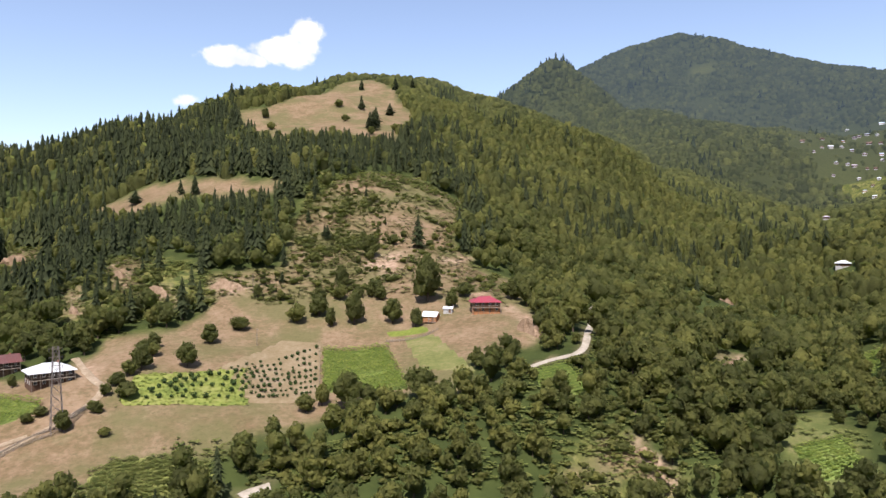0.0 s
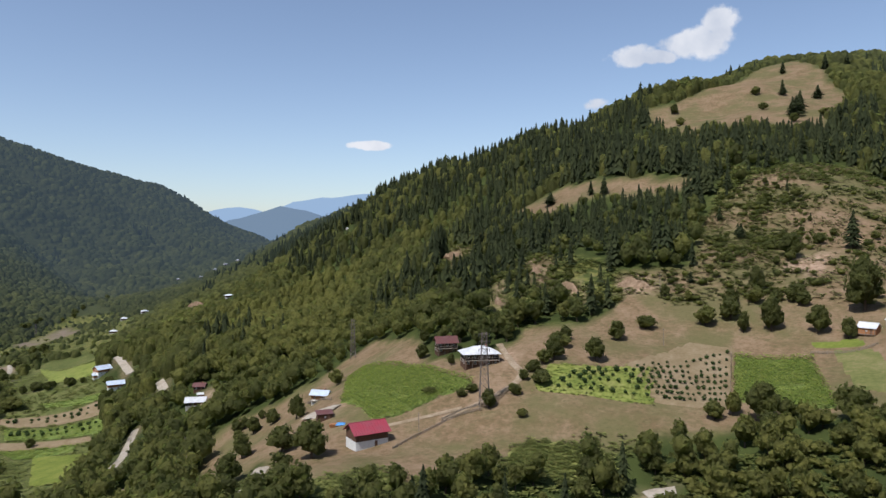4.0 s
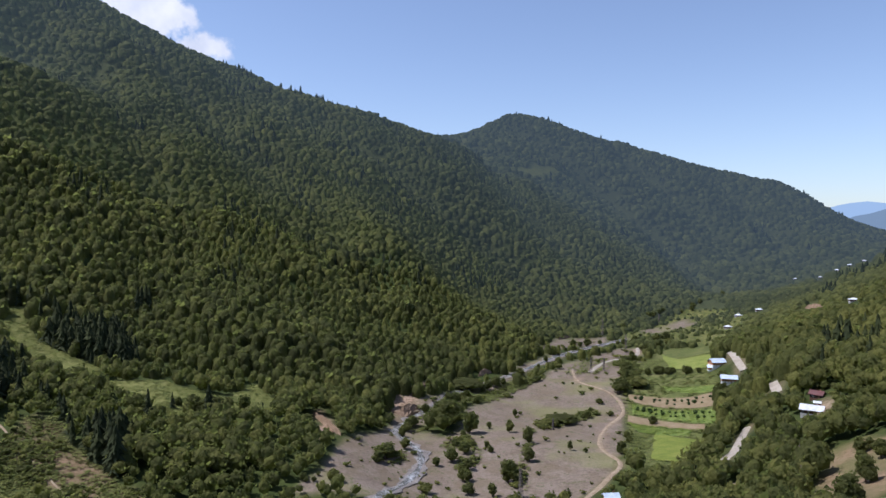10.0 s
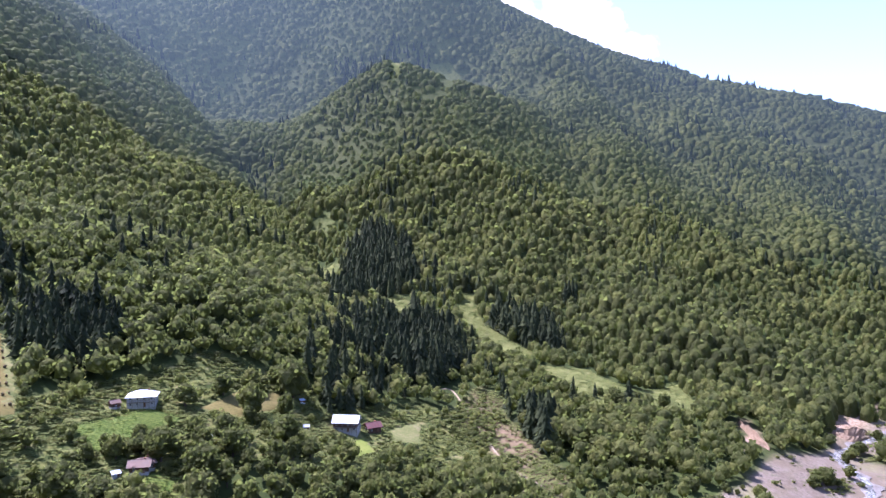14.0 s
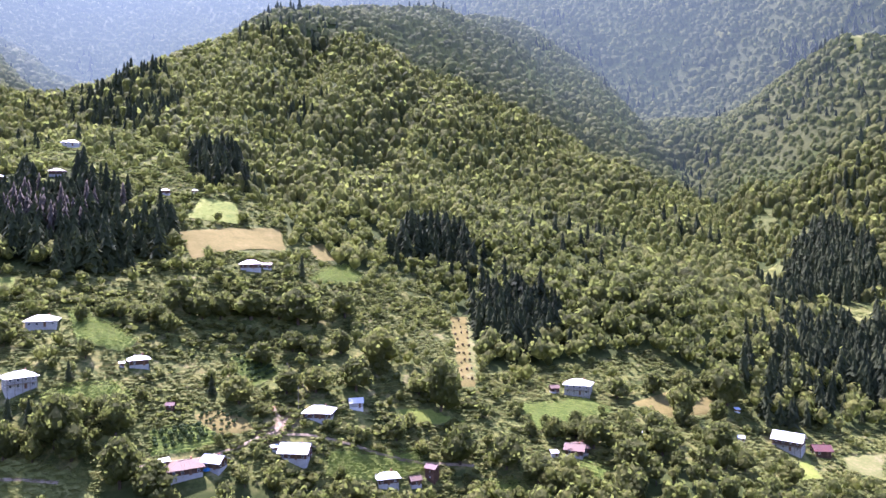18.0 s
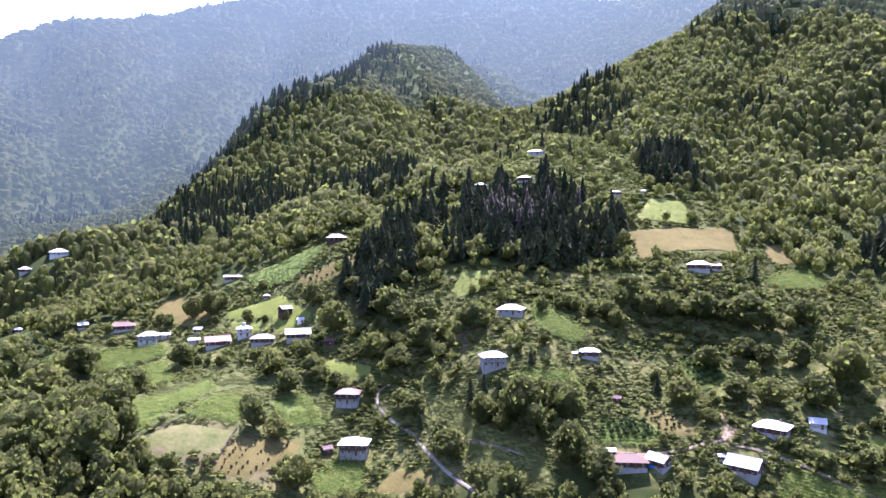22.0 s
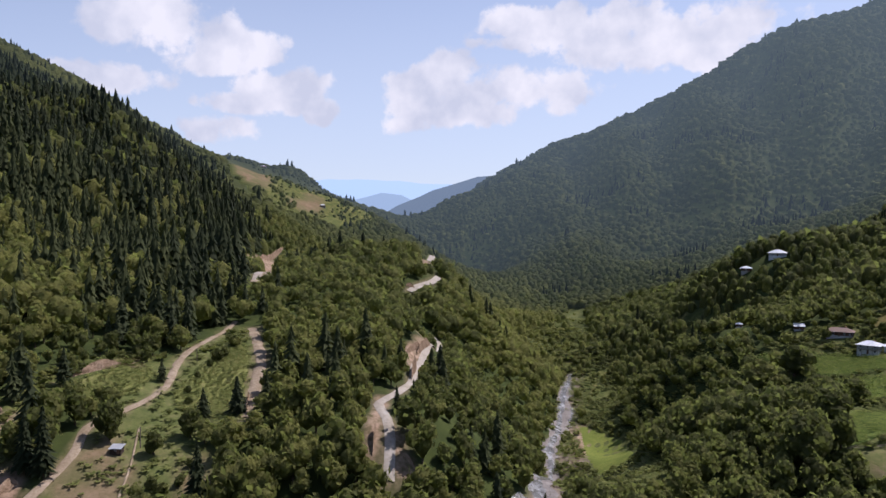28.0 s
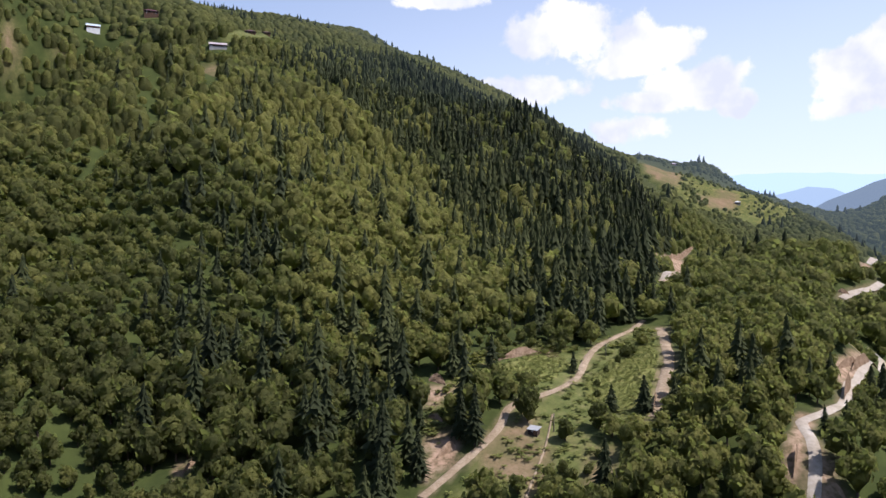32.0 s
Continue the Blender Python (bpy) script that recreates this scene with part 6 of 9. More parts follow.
field("corn2", "bright yellow-green maize field", (-125.5, -264.0), (-162.6, -255.3), (-160.4, -246.2), (-137.0, -248.7), (-117.6, -254.2))
field("crop", "green vegetable garden", (-220.6, -258.9), (-252.1, -244.7), (-254.7, -227.3), (-214.3, -236.8))
field("dryplot", "orange-brown strip of cut hay", (-246.7, -353.1), (-262.2, -354.5), (-209.9, -276.4), (-200.9, -278.5))
field("corn2", "bright maize plot below the lane", (-97.9, -248.1), (-116.0, -249.3), (-136.6, -243.3))
field("crop", "nursery rows of young hazel bushes", (-106.4, -337.4), (-125.8, -337.8), (-125.3, -317.3), (-108.2, -309.1))
field("lush", "riverside mown meadow", (343.1, -363.3), (280.9, -343.7), (239.3, -297.5), (253.3, -285.9), (294.2, -319.0))
field("crop", "dense green bean plot below the track", (29.1, 242.2), (42.8, 249.4), (48.6, 234.2), (46.1, 226.0), (31.7, 226.6))
field("crop", "green tea-green plot by the stream", (108.3, 220.4), (126.7, 225.1), (123.1, 204.0), (105.2, 200.8))
field("bracken", "bracken between the two dirt roads", (279.2, -84.6), (317.6, -115.7), (283.5, -108.3), (244.5, -90.6), (228.1, -79.0), (248.3, -67.7), (257.3, -69.1))
field("bracken", "rough bracken above the dirt road", (271.3, -35.8), (287.7, -59.1), (279.1, -70.2), (262.1, -60.4), (252.2, -41.4))
field("crop", "green hillside plot", (181.6, 312.0), (190.6, 305.4), (165.3, 264.7), (164.8, 275.6))
field("crop", "green hay meadow above the river", (148.8, -324.7), (129.7, -327.9), (118.3, -350.6), (107.6, -329.8), (120.8, -305.3), (127.3, -287.4), (134.3, -292.8))
field("corn", "pale green maize terrace", (229.8, -394.3), (214.5, -403.8), (163.6, -406.2), (155, -394.1), (179.7, -381.1), (198.6, -385.1))
field("lush", "grassy bank behind the houses", (139, -436.5), (101.8, -434.4), (77.5, -407), (85.9, -393.1), (97.5, -399.4), (103.7, -414.1), (131.7, -424.4))
field("dryplot", "dry brown slope", (189.9, -443.7), (182.8, -463.7), (157.7, -468.6), (141.3, -434), (155.4, -424.1))
field("bracken", "pale bracken slope above the lane", (17.9, -323.7), (1, -315.9), (-13.2, -296.3), (-35.9, -279.8), (-43.1, -262.3), (-28.4, -261.8), (-14.3, -271.8), (6.9, -295.5))
field("corn", "green maize strip below the house", (57.1, -285.7), (46.4, -298.1), (34.2, -295.9), (34.5, -279), (52, -276.8))
field("dryplot", "orange-brown orchard plot", (32.3, -279.6), (21.9, -290.4), (5.9, -278.5), (0.9, -267.6))
field("lush", "green garden plot among trees", (-307.8, -176.8), (-327.5, -175.3), (-315.2, -161), (-291.4, -165.6))
field("strip", "mown plot at the wood edge", (-348.3, -170.6), (-371.4, -161.7), (-347.2, -151), (-335.1, -161.5))
field("corn2", "bright maize plot below the lane", (-176.2, -230), (-187.1, -218.6), (-188.8, -208), (-167.5, -227.8))
field("crop", "vegetable rows beside a shed", (-214.9, -210), (-220.1, -199.2), (-214, -196.6), (-204.2, -205.7))
field("corn", "green maize strip under the upper houses", (-166.3, -378.7), (-186.7, -399.6), (-206.2, -411.8), (-212.8, -397.5), (-195.2, -380.9))
field("dryplot", "orange-brown grass terrace", (-189.7, -431.5), (-203.3, -439.2), (-201.1, -415.9), (-187.2, -408.7))
field("dryplot", "ochre grass beneath trees", (-266.5, -231.3), (-299.6, -234.1), (-325.6, -215.9), (-307.1, -212.3), (-278.3, -214.2))
field("lush", "small bright green lawn", (-163.8, -276.8), (-179.3, -272.4), (-191.4, -258.2), (-185.8, -259.1), (-164.7, -268.6))
field("strip", "dry grass at the wood edge", (-259.4, -353.1), (-261.7, -350.4), (-234.4, -308.2), (-213.4, -281.6), (-202.9, -277))
field("bracken", "light green bracken clearing above the river", (-517.3, -126.6), (-536.2, -96.5), (-509, -63.9), (-553, -32.6), (-514.4, -14.9), (-467.3, -20.1), (-483.3, -53.4), (-455.5, -74.7), (-484, -110.4))
field("bracken", "narrow bracken clearing between spruces", (-629.6, -234.8), (-641, -221.8), (-589.1, -197.1), (-572, -166.5), (-546.6, -138.3), (-515, -136.8), (-551.7, -182.1), (-564.6, -209))
field("bracken", "small bracken clearing between spruces", (-557.2, -296.7), (-586.3, -280.3), (-575.9, -239.7), (-555.8, -244.4), (-548.2, -267.4))
field("bracken", "bracken gully between the woods", (-635.4, -402.3), (-659.6, -386.8), (-603.9, -354.3), (-578.2, -358.8))

# ---- woods: forms ----
def ball(level):
    bm = bmesh.new()
    bmesh.ops.create_icosphere(bm, subdivisions=level, radius=1.0)
    v = np.array([q.co for q in bm.verts])
    f = np.array([[q.index for q in p.verts] for p in bm.faces])
    bm.free()
    return v, f


def crown_form(level, sprays, size, g, squash=1.0, trunk=False, lobes=1):
    """A broad crown of height 1 and radius about 0.5 that stands on z = 0: lumpy lobes, and loose sprays of leaves on them."""
    v, f = ball(level)
    vs, fs, n = [], [], 0
    mids = [(np.array([0, 0, 0.57]), np.array([0.46, 0.46, 0.43 * squash]))] if lobes == 1 else []
    if lobes > 1:
        mids.append((np.array([0, 0, 0.47]), np.array([0.36, 0.36, 0.36 * squash])))
    for i in range(lobes if lobes > 1 else 0):
        a, up = i * 2.4 + g.uniform(0, 1.2), (i + 0.5) / lobes
        off = 0.27 * math.sin(math.pi * (0.2 + 0.75 * up)) * g.uniform(0.6, 1.15)
        s = g.uniform(0.20, 0.31) * (1.1 - 0.35 * abs(up - 0.45))
        mids.append((np.array([off * math.cos(a), off * math.sin(a), 0.26 + 0.56 * up + g.normal(0, 0.03)]), np.array([s, s, s * g.uniform(0.75, 1.0) * squash])))
    for mid, rad in mids:
        lump = 1 + 0.20 * np.sin(v @ g.normal(0, 2.6, 3) + g.uniform(0, 6)) + 0.15 * np.sin(v @ g.normal(0, 4.2, 3) + g.uniform(0, 6))
        k = lump * (0.88 if sprays else 1.06) * g.uniform(0.92, 1.08, len(v))
        vs.append(mid + v * rad * k[:, None])
        fs.append(f + n)
        n += len(v)
    if sprays:
        d = g.normal(size=(sprays, 3))
        d[:, 2] = np.where(d[:, 2] < -0.35 * np.abs(d[:, 0]), -0.3 * d[:, 2], d[:, 2])
        d /= np.linalg.norm(d, axis=1)[:, None]
        pick = g.integers(0, len(mids), sprays)
        mid, rad = np.array([m[0] for m in mids])[pick], np.array([m[1] for m in mids])[pick]
        c = mid + d * rad * g.uniform(0.85, 1.15, sprays)[:, None]
        t1 = np.cross(d + g.normal(0, 0.5, d.shape), g.normal(size=d.shape))
        t1 /= np.linalg.norm(t1, axis=1)[:, None]
        t2 = np.cross(d + g.normal(0, 0.4, d.shape), t1)
        t2 /= np.linalg.norm(t2, axis=1)[:, None]
        s1, s2 = size * g.uniform(0.6, 1.3, sprays)[:, None], size * g.uniform(0.6, 1.3, sprays)[:, None]
        out = d * size * g.uniform(-0.1, 0.5, sprays)[:, None]
        q = np.stack([c - t1 * s1, c - t2 * s2 * 0.8, c + t1 * s1 + out, c + t2 * s2], 1)
        vs.append(q.reshape(-1, 3))
        k = n + 4 * np.arange(sprays)[:, None]
        fs += [k + np.array([0, 1, 2]), k + np.array([0, 2, 3])]
        n += 4 * sprays
    leaf = sum(len(q) for q in fs)
    if trunk:
        a = np.arange(5) * 2 * math.pi / 5
        ring = np.stack([np.cos(a), np.sin(a), 0 * a], -1)
        vs.append(np.concatenate([ring * 0.035 + [0, 0, -0.06], ring * 0.02 + [0, 0, 0.4]]))
        b = n + np.arange(5)
        b2 = n + (np.arange(5) + 1) % 5
        fs += [np.stack([b, b2, b2 + 5], -1), np.stack([b, b2 + 5, b + 5], -1)]
    return np.concatenate(vs), np.concatenate(fs), leaf


def dome_form(g, sprays=0, low=False):
    """A distant crown: a rough rounded dome, with a few loose sprays."""
    rings, n = [], 5
    for rad, z in ((0.52, -0.40), (0.46, 0.58)) if low else ((0.50, -0.35), (0.52, 0.35), (0.33, 0.80)):
        a = np.arange(n) * 2 * math.pi / n + g.uniform(0, 1)
        k = rad * g.uniform(0.78, 1.22, n)
        rings.append(np.stack([k * np.cos(a), k * np.sin(a), z + g.normal(0, 0.06, n)], -1))
    v = np.concatenate(rings + [np.array([[g.normal(0, 0.1), g.normal(0, 0.1), 1.0]])])
    i, j = np.arange(n), (np.arange(n) + 1) % n
    last = n * (len(rings) - 1)
    f = [np.stack([i + last, j + last, 0 * i + last + n], -1)]
    for m in range(0, last, n):
        f += [np.stack([i + m, j + m, j + m + n], -1), np.stack([i + m, j + m + n, i + m + n], -1)]
    for _ in range(sprays):
        d = g.normal(size=3)
        d[2] = abs(d[2])
        d /= np.linalg.norm(d)
        c = np.array([0, 0, 0.45]) + d * np.array([0.5, 0.5, 0.52])
        t1, t2 = np.cross(d, g.normal(size=3)) * 0.16, g.normal(0, 0.1, 3) + d * 0.08
        f.append(len(v) + np.array([[0, 1, 2], [0, 2, 3]]))
        v = np.concatenate([v, np.array([c - t1, c - t2, c + t1, c + t2])])
    f = np.concatenate(f)
    return v, f, len(f)


def spruce_form(tiers, sides, g, trunk=False):
    """A spruce of height 1 that stands on z = 0: drooping jagged whorls, narrower upwards."""
    vs, fs, n = [], [], 0
    for i in range(tiers):
        z = 0.08 + 0.9 * (i / tiers) ** 0.95
        w = (0.185 * (1 - (i / tiers) ** 1.35) + 0.014) * g.uniform(0.82, 1.15)
        rise = 1.7 / tiers * (1 - 0.3 * i / tiers)
        a = np.arange(2 * sides) * math.pi / sides + g.uniform(0, 3) + g.normal(0, 0.12, 2 * sides)
        tip = np.arange(2 * sides) % 2 == 0
        rad = w * np.where(tip, g.uniform(0.7, 1.3, 2 * sides), g.uniform(0.4, 0.75, 2 * sides))
        drop = np.where(tip, -0.25 * rise, 0.25 * rise) * g.uniform(0.4, 1.4, 2 * sides)
        ring = np.stack([rad * np.cos(a), rad * np.sin(a), z + drop + g.normal(0, 0.012, 2 * sides)], -1)
        vs += [ring, np.array([[g.normal(0, 0.006), g.normal(0, 0.006), min(1.0, z + rise)]])]
        b = np.arange(2 * sides)
        fs.append(np.stack([n + b, n + (b + 1) % (2 * sides), np.full(2 * sides, n + 2 * sides)], -1))
        n += 2 * sides + 1
    leaf = sum(len(q) for q in fs)
    if trunk:
        a = np.arange(5) * 2 * math.pi / 5
        ring = np.stack([np.cos(a), np.sin(a), 0 * a], -1)
        vs.append(np.concatenate([ring * 0.016 + [0, 0, -0.05], ring * 0.008 + [0, 0, 0.6]]))
        b, b2 = n + np.arange(5), n + (np.arange(5) + 1) % 5
        fs += [np.stack([b, b2, b2 + 5], -1), np.stack([b, b2 + 5, b + 5], -1)]
    return np.concatenate(vs), np.concatenate(fs), leaf



# ---- bare bluffs of earth ----
def bluff(tall, *base):
    """A steep broken face of bare earth that rises from its foot into the slope."""
    way = smooth_way(base, 1.5)
    tall = min(tall, 0.55 * float(np.linalg.norm(way[-1] - way[0])))
    back = way / np.linalg.norm(way, axis=1)[:, None]
    n, m = len(way), 7
    v = np.linspace(0, 1, m)
    ends = np.sin(np.linspace(0.12, math.pi - 0.12, n)) ** 0.5
    up = tall * ends[:, None] * v[None] * (1 + 0.25 * rough(way[:, 0], way[:, 1], 4, 81))[:, None]
    lean = up * 0.55 + 0.5 * rough(way[:, :1] * 3 + v[None] * 9, way[:, 1:] * 3, 4, 82) * tall * 0.3 * v[None] * (1 - v[None]) * 4
    x, y = way[:, :1] + back[:, :1] * lean, way[:, 1:] + back[:, 1:] * lean
    z = height(way[:, 0], way[:, 1])[:, None] - 0.3 + up
    z[:, -1] = np.minimum(z[:, -1], height(x[:, -1], y[:, -1]) + 0.4)
    i, j = np.meshgrid(np.arange(n - 1), np.arange(m - 1), indexing="ij")
    f = np.stack([i * m + j, (i + 1) * m + j, (i + 1) * m + j + 1, i * m + j + 1], -1).reshape(-1, 4)
    tagged(new("earth_bank", mesh_of("earth_bank", np.stack([x, y, z], -1).reshape(-1, 3), f, [M_BANK], None, False)), "bare orange-brown face of eroded earth", "bank", kind="structure")
    CLEAR.extend((a, b) for a, b in way)
    for a, b in way[::3]:
        HOUSES.append((a + 0.0, b + 0.0, 1.5))


# ---- bluffs ----
bluff(6.0, (-486.2, 8.9), (-463.7, 17.1), (-451.7, 24.1))
bluff(7.0, (-534.5, 67.2), (-534.3, 75.9), (-541.6, 88.3))
bluff(6.5, (-664.6, 167.2), (-676.8, 183.7))
bluff(5.0, (-536.4, 64.5), (-529.8, 77.3), (-537.2, 89.0))
bluff(5.0, (-493.9, 7.8), (-459.9, 16.5), (-453.2, 22.9))
bluff(6.7, (-670.7, 169.6), (-675.4, 181.0))
bluff(7.0, (-794.3, 627.9), (-748.0, 614.0))
bluff(6.0, (-890.0, 333.2), (-915.3, 359.4))
bluff(9.8, (-162.0, 350.8), (-154.5, 345.9))
bluff(9.6, (-165.0, 313.2), (-157.8, 308.0))
bluff(5.6, (-109.8, 335.1), (-94.6, 336.0))
bluff(6.8, (29.5, 283.3), (37.4, 270.2))
bluff(12.4, (193.4, 522.3), (198.0, 507.5), (206.3, 504.9))
bluff(7.2, (-299.0, 480.0), (-276.1, 470.3))
bluff(4.1, (134.1, 340.9), (143.0, 341.5))
bluff(5.1, (-137.5, 328.7), (-125.2, 323.8))
bluff(5.3, (12.2, 333.7), (25.2, 330.2))
bluff(4.3, (57.2, 207.4), (62.1, 204.4))
bluff(8.4, (253.9, -170.5), (225.4, -149.0))
bluff(6.3, (271.5, -182.4), (290.1, -202.9))
bluff(7.0, (183.5, -108.6), (176.2, -103.0))
bluff(4.5, (174.0, -111.9), (169.0, -113.2))
bluff(5.7, (427.8, -278.1), (424.2, -283.6))
bluff(4.7, (246.7, -93.2), (228.5, -85.3))
bluff(4.3, (237.3, -11.5), (233.7, -15.9))
bluff(4.2, (260.8, -12.7), (257.3, -18.5))
bluff(4.7, (215.5, -12.9), (219.6, -19.2))
bluff(8.9, (651.6, -257.5), (730.3, -314.9))
bluff(4.1, (279.5, -41.4), (285.7, -58.7))
bluff(5.2, (269.0, -175.4), (280.4, -190.6))
bluff(4.3, (224.2, 65.4), (228.2, 62.7))
# ---- single trees ----
tree_rng = np.random.default_rng(21)


def limbs_form(g):
    """A tapered trunk that forks into limbs, 1 high."""
    bm = bmesh.new()

    def limb(a, b, r0, r1):
        a, b = Vector(a), Vector(b)
        d = (b - a).normalized()
        s = d.orthogonal().normalized()
        u = d.cross(s)
        ring = [[bm.verts.new(p + (s * math.cos(k * 1.047) + u * math.sin(k * 1.047)) * r) for k in range(6)] for p, r in ((a, r0), (b, r1))]
        for k in range(6):
            bm.faces.new([ring[0][k], ring[0][(k + 1) % 6], ring[1][(k + 1) % 6], ring[1][k]])

    limb((0, 0, -0.08), (0.01, 0, 0.32), 0.045, 0.03)
    for i in range(5):
        a = i * 1.256 + g.uniform(0, 0.6)
        limb((0.01, 0, g.uniform(0.2, 0.32)), (0.28 * math.cos(a), 0.28 * math.sin(a), g.uniform(0.5, 0.75)), 0.022, 0.006)
    return bm


def tree(kind, x, y, tall, wide):
    z = at(x, y)
    broad = kind == "broad"
    low = broad and tall < 5.5
    thing = tagged(new("shrub" if low else "broadleaf_tree" if broad else "spruce"), "", "shrub" if low else "tree", group="shrubs on open ground" if low else "trees on open ground")
    if broad:
        size = "tall" if tall > 11 else "low round" if low else "full-crowned"
        tagged(thing, size + (" green shrub standing in the open" if low else " green broadleaf tree standing in the open"))
    else:
        tagged(thing, "dark green spruce standing in a clearing")
    i = int(tree_rng.integers(0, len(BROAD_CROWNS if broad else SPRUCES)))
    thing.matrix_basis = Matrix.LocRotScale((x, y, z - 0.1), Euler((0, 0, tree_rng.uniform(0, 6.28))), (wide, wide, tall) if broad else (max(wide, tall * 0.32) / 0.4, max(wide, tall * 0.32) / 0.4, tall))
    part("crown", BROAD_CROWNS[i] if broad else SPRUCES[i], None, thing)
    part("trunk", TRUNKS[i % len(TRUNKS)] if broad else POLES[0], None, thing)
    HOUSES.append((x, y, wide * 0.4))


def tree_stock():
    g = np.random.default_rng(31)
    broad, spruce, trunks = [], [], []
    for _ in range(8):
        v, f, _n = crown_form(1, 360, 0.06, g, lobes=11)
        broad.append(mesh_of("crown", v, f, [M_BROAD], {"tint": np.full(len(v), g.uniform(0.1, 0.9))}))
    for _ in range(3):
        v, f, _n = spruce_form(15, 9, g)
        spruce.append(mesh_of("crown", v, f, [M_NEEDLE], {"tint": np.full(len(v), g.uniform(0.1, 0.9))}))
    for _ in range(3):
        me = bpy.data.meshes.new("trunk")
        bm = limbs_form(g)
        bm.to_mesh(me)
        bm.free()
        me.materials.append(M_BARK)
        trunks.append(me)
    me = bpy.data.meshes.new("trunk")
    bm = bmesh.new()
    bmesh.ops.create_cone(bm, cap_ends=True, segments=7, radius1=0.016, radius2=0.004, depth=0.9, matrix=Matrix.Translation((0, 0, 0.4)))
    bm.to_mesh(me)
    bm.free()
    me.materials.append(M_BARK)
    return broad, spruce, trunks, [me]


BROAD_CROWNS, SPRUCES, TRUNKS, POLES = tree_stock()
# ---- trees that stand alone ----
tree("broad", -91.7, 254.5, 9.2, 7.8)
tree("broad", -92.2, 280.8, 8.1, 7.6)
tree("broad", -30.5, 228.5, 12.2, 9.8)
tree("broad", -7.2, 227.7, 10.8, 11.5)
tree("broad", -39.6, 231.4, 7.7, 5.4)
tree("broad", -44.0, 226.6, 6.0, 6.4)
tree("broad", -38.8, 310.3, 13.8, 9.5)
tree("broad", -48.7, 342.0, 12.7, 7.7)
tree("broad", -7.1, 329.1, 21.0, 14.7)
tree("broad", -11.7, 304.4, 7.8, 6.8)
tree("broad", -21.9, 308.7, 11.4, 8.4)
tree("broad", -48.6, 306.6, 8.9, 5.0)
tree("broad", -63.8, 309.1, 8.6, 8.6)
tree("broad", -55.1, 316.2, 9.2, 10.3)
tree("broad", -33.2, 336.7, 7.0, 8.1)
tree("broad", 32.5, 338.3, 9.8, 9.8)
tree("broad", 25.3, 257.0, 6.2, 5.4)
tree("broad", 10.4, 335.8, 7.0, 8.0)
tree("broad", 4.0, 320.7, 7.7, 6.7)
tree("broad", 0.5, 228.3, 5.2, 4.1)
tree("broad", -86.0, 299.0, 6.0, 8.5)
tree("broad", -29.5, 334.1, 5.9, 7.0)
tree("broad", -112.5, 209.1, 6.6, 5.0)
tree("broad", -107.2, 261.7, 5.0, 5.9)
tree("broad", -105.5, 247.7, 8.7, 7.8)
tree("broad", 19.2, 366.1, 4.1, 5.8)
tree("broad", -110.4, 392.6, 9.7, 7.1)
tree("spruce", -93.0, 818.0, 17.3, 10.6)
tree("spruce", -68.0, 723.9, 21.0, 14.0)
tree("spruce", -72.6, 712.1, 17.2, 12.6)
tree("spruce", -34.2, 677.1, 16.3, 10.9)
tree("broad", -118.5, 815.4, 9.3, 10.6)
tree("broad", -189.2, 762.1, 11.4, 8.8)
tree("broad", -102.5, 754.4, 7.3, 11.0)
tree("spruce", -59.2, 798.4, 14.2, 12.9)
tree("spruce", -62.0, 937.4, 18.3, 10.7)
tree("spruce", -40.6, 956.6, 17.1, 9.3)
tree("spruce", -105.7, 930.8, 15.2, 9.1)
tree("broad", -174.9, 727.6, 8.4, 9.6)
tree("spruce", -174.1, 500.3, 12.6, 6.7)
tree("spruce", -185.0, 502.9, 11.1, 6.8)
tree("spruce", -219.3, 508.3, 10.6, 13.2)
tree("spruce", -69.0, 415.9, 7.4, 5.4)
tree("spruce", -84.5, 475.8, 11.5, 6.9)
tree("spruce", -82.2, 435.4, 8.4, 5.6)
tree("spruce", -14.3, 408.2, 20.1, 9.7)
tree("broad", -39.6, 386.8, 12.4, 10.5)
tree("spruce", -66.7, 411.6, 8.6, 6.6)
tree("spruce", -36.5, 570.2, 20.0, 12.8)
tree("spruce", -51.7, 573.5, 15.6, 10.1)
tree("spruce", -69.3, 708.0, 19.4, 17.1)
tree("spruce", -78.8, 348.7, 5.7, 4.0)
tree("broad", -149.2, 162.7, 12.1, 10.6)
tree("broad", -167.3, 168.5, 9.1, 9.1)
tree("broad", -167.6, 146.1, 9.3, 8.6)
tree("broad", -275.3, 246.0, 7.9, 6.7)
tree("broad", -255.9, 239.1, 8.6, 7.5)
tree("broad", -244.8, 240.8, 7.3, 6.8)
tree("broad", -291.5, 240.3, 9.3, 7.5)
tree("broad", -189.4, 171.4, 8.5, 7.6)
tree("broad", -138.7, 130.0, 8.4, 9.7)
tree("broad", -135.1, 135.0, 7.2, 8.0)
tree("broad", -214.4, 251.2, 8.0, 7.0)
tree("broad", -112.3, 209.5, 6.6, 4.3)
tree("broad", -99.2, 207.1, 3.0, 3.8)
tree("broad", -110.0, 237.8, 3.4, 3.0)
tree("broad", -107.7, 219.1, 4.0, 4.8)
tree("broad", -102.0, 228.6, 5.3, 8.1)
tree("broad", -125.5, 213.4, 3.2, 4.0)
tree("broad", -123.7, 217.4, 2.8, 5.3)
tree("broad", -198.4, 207.9, 9.4, 8.0)
tree("broad", -409.4, 326.8, 10.2, 9.3)
tree("broad", -262.9, 236.0, 6.4, 5.2)
tree("broad", -272.3, 248.4, 6.1, 4.8)
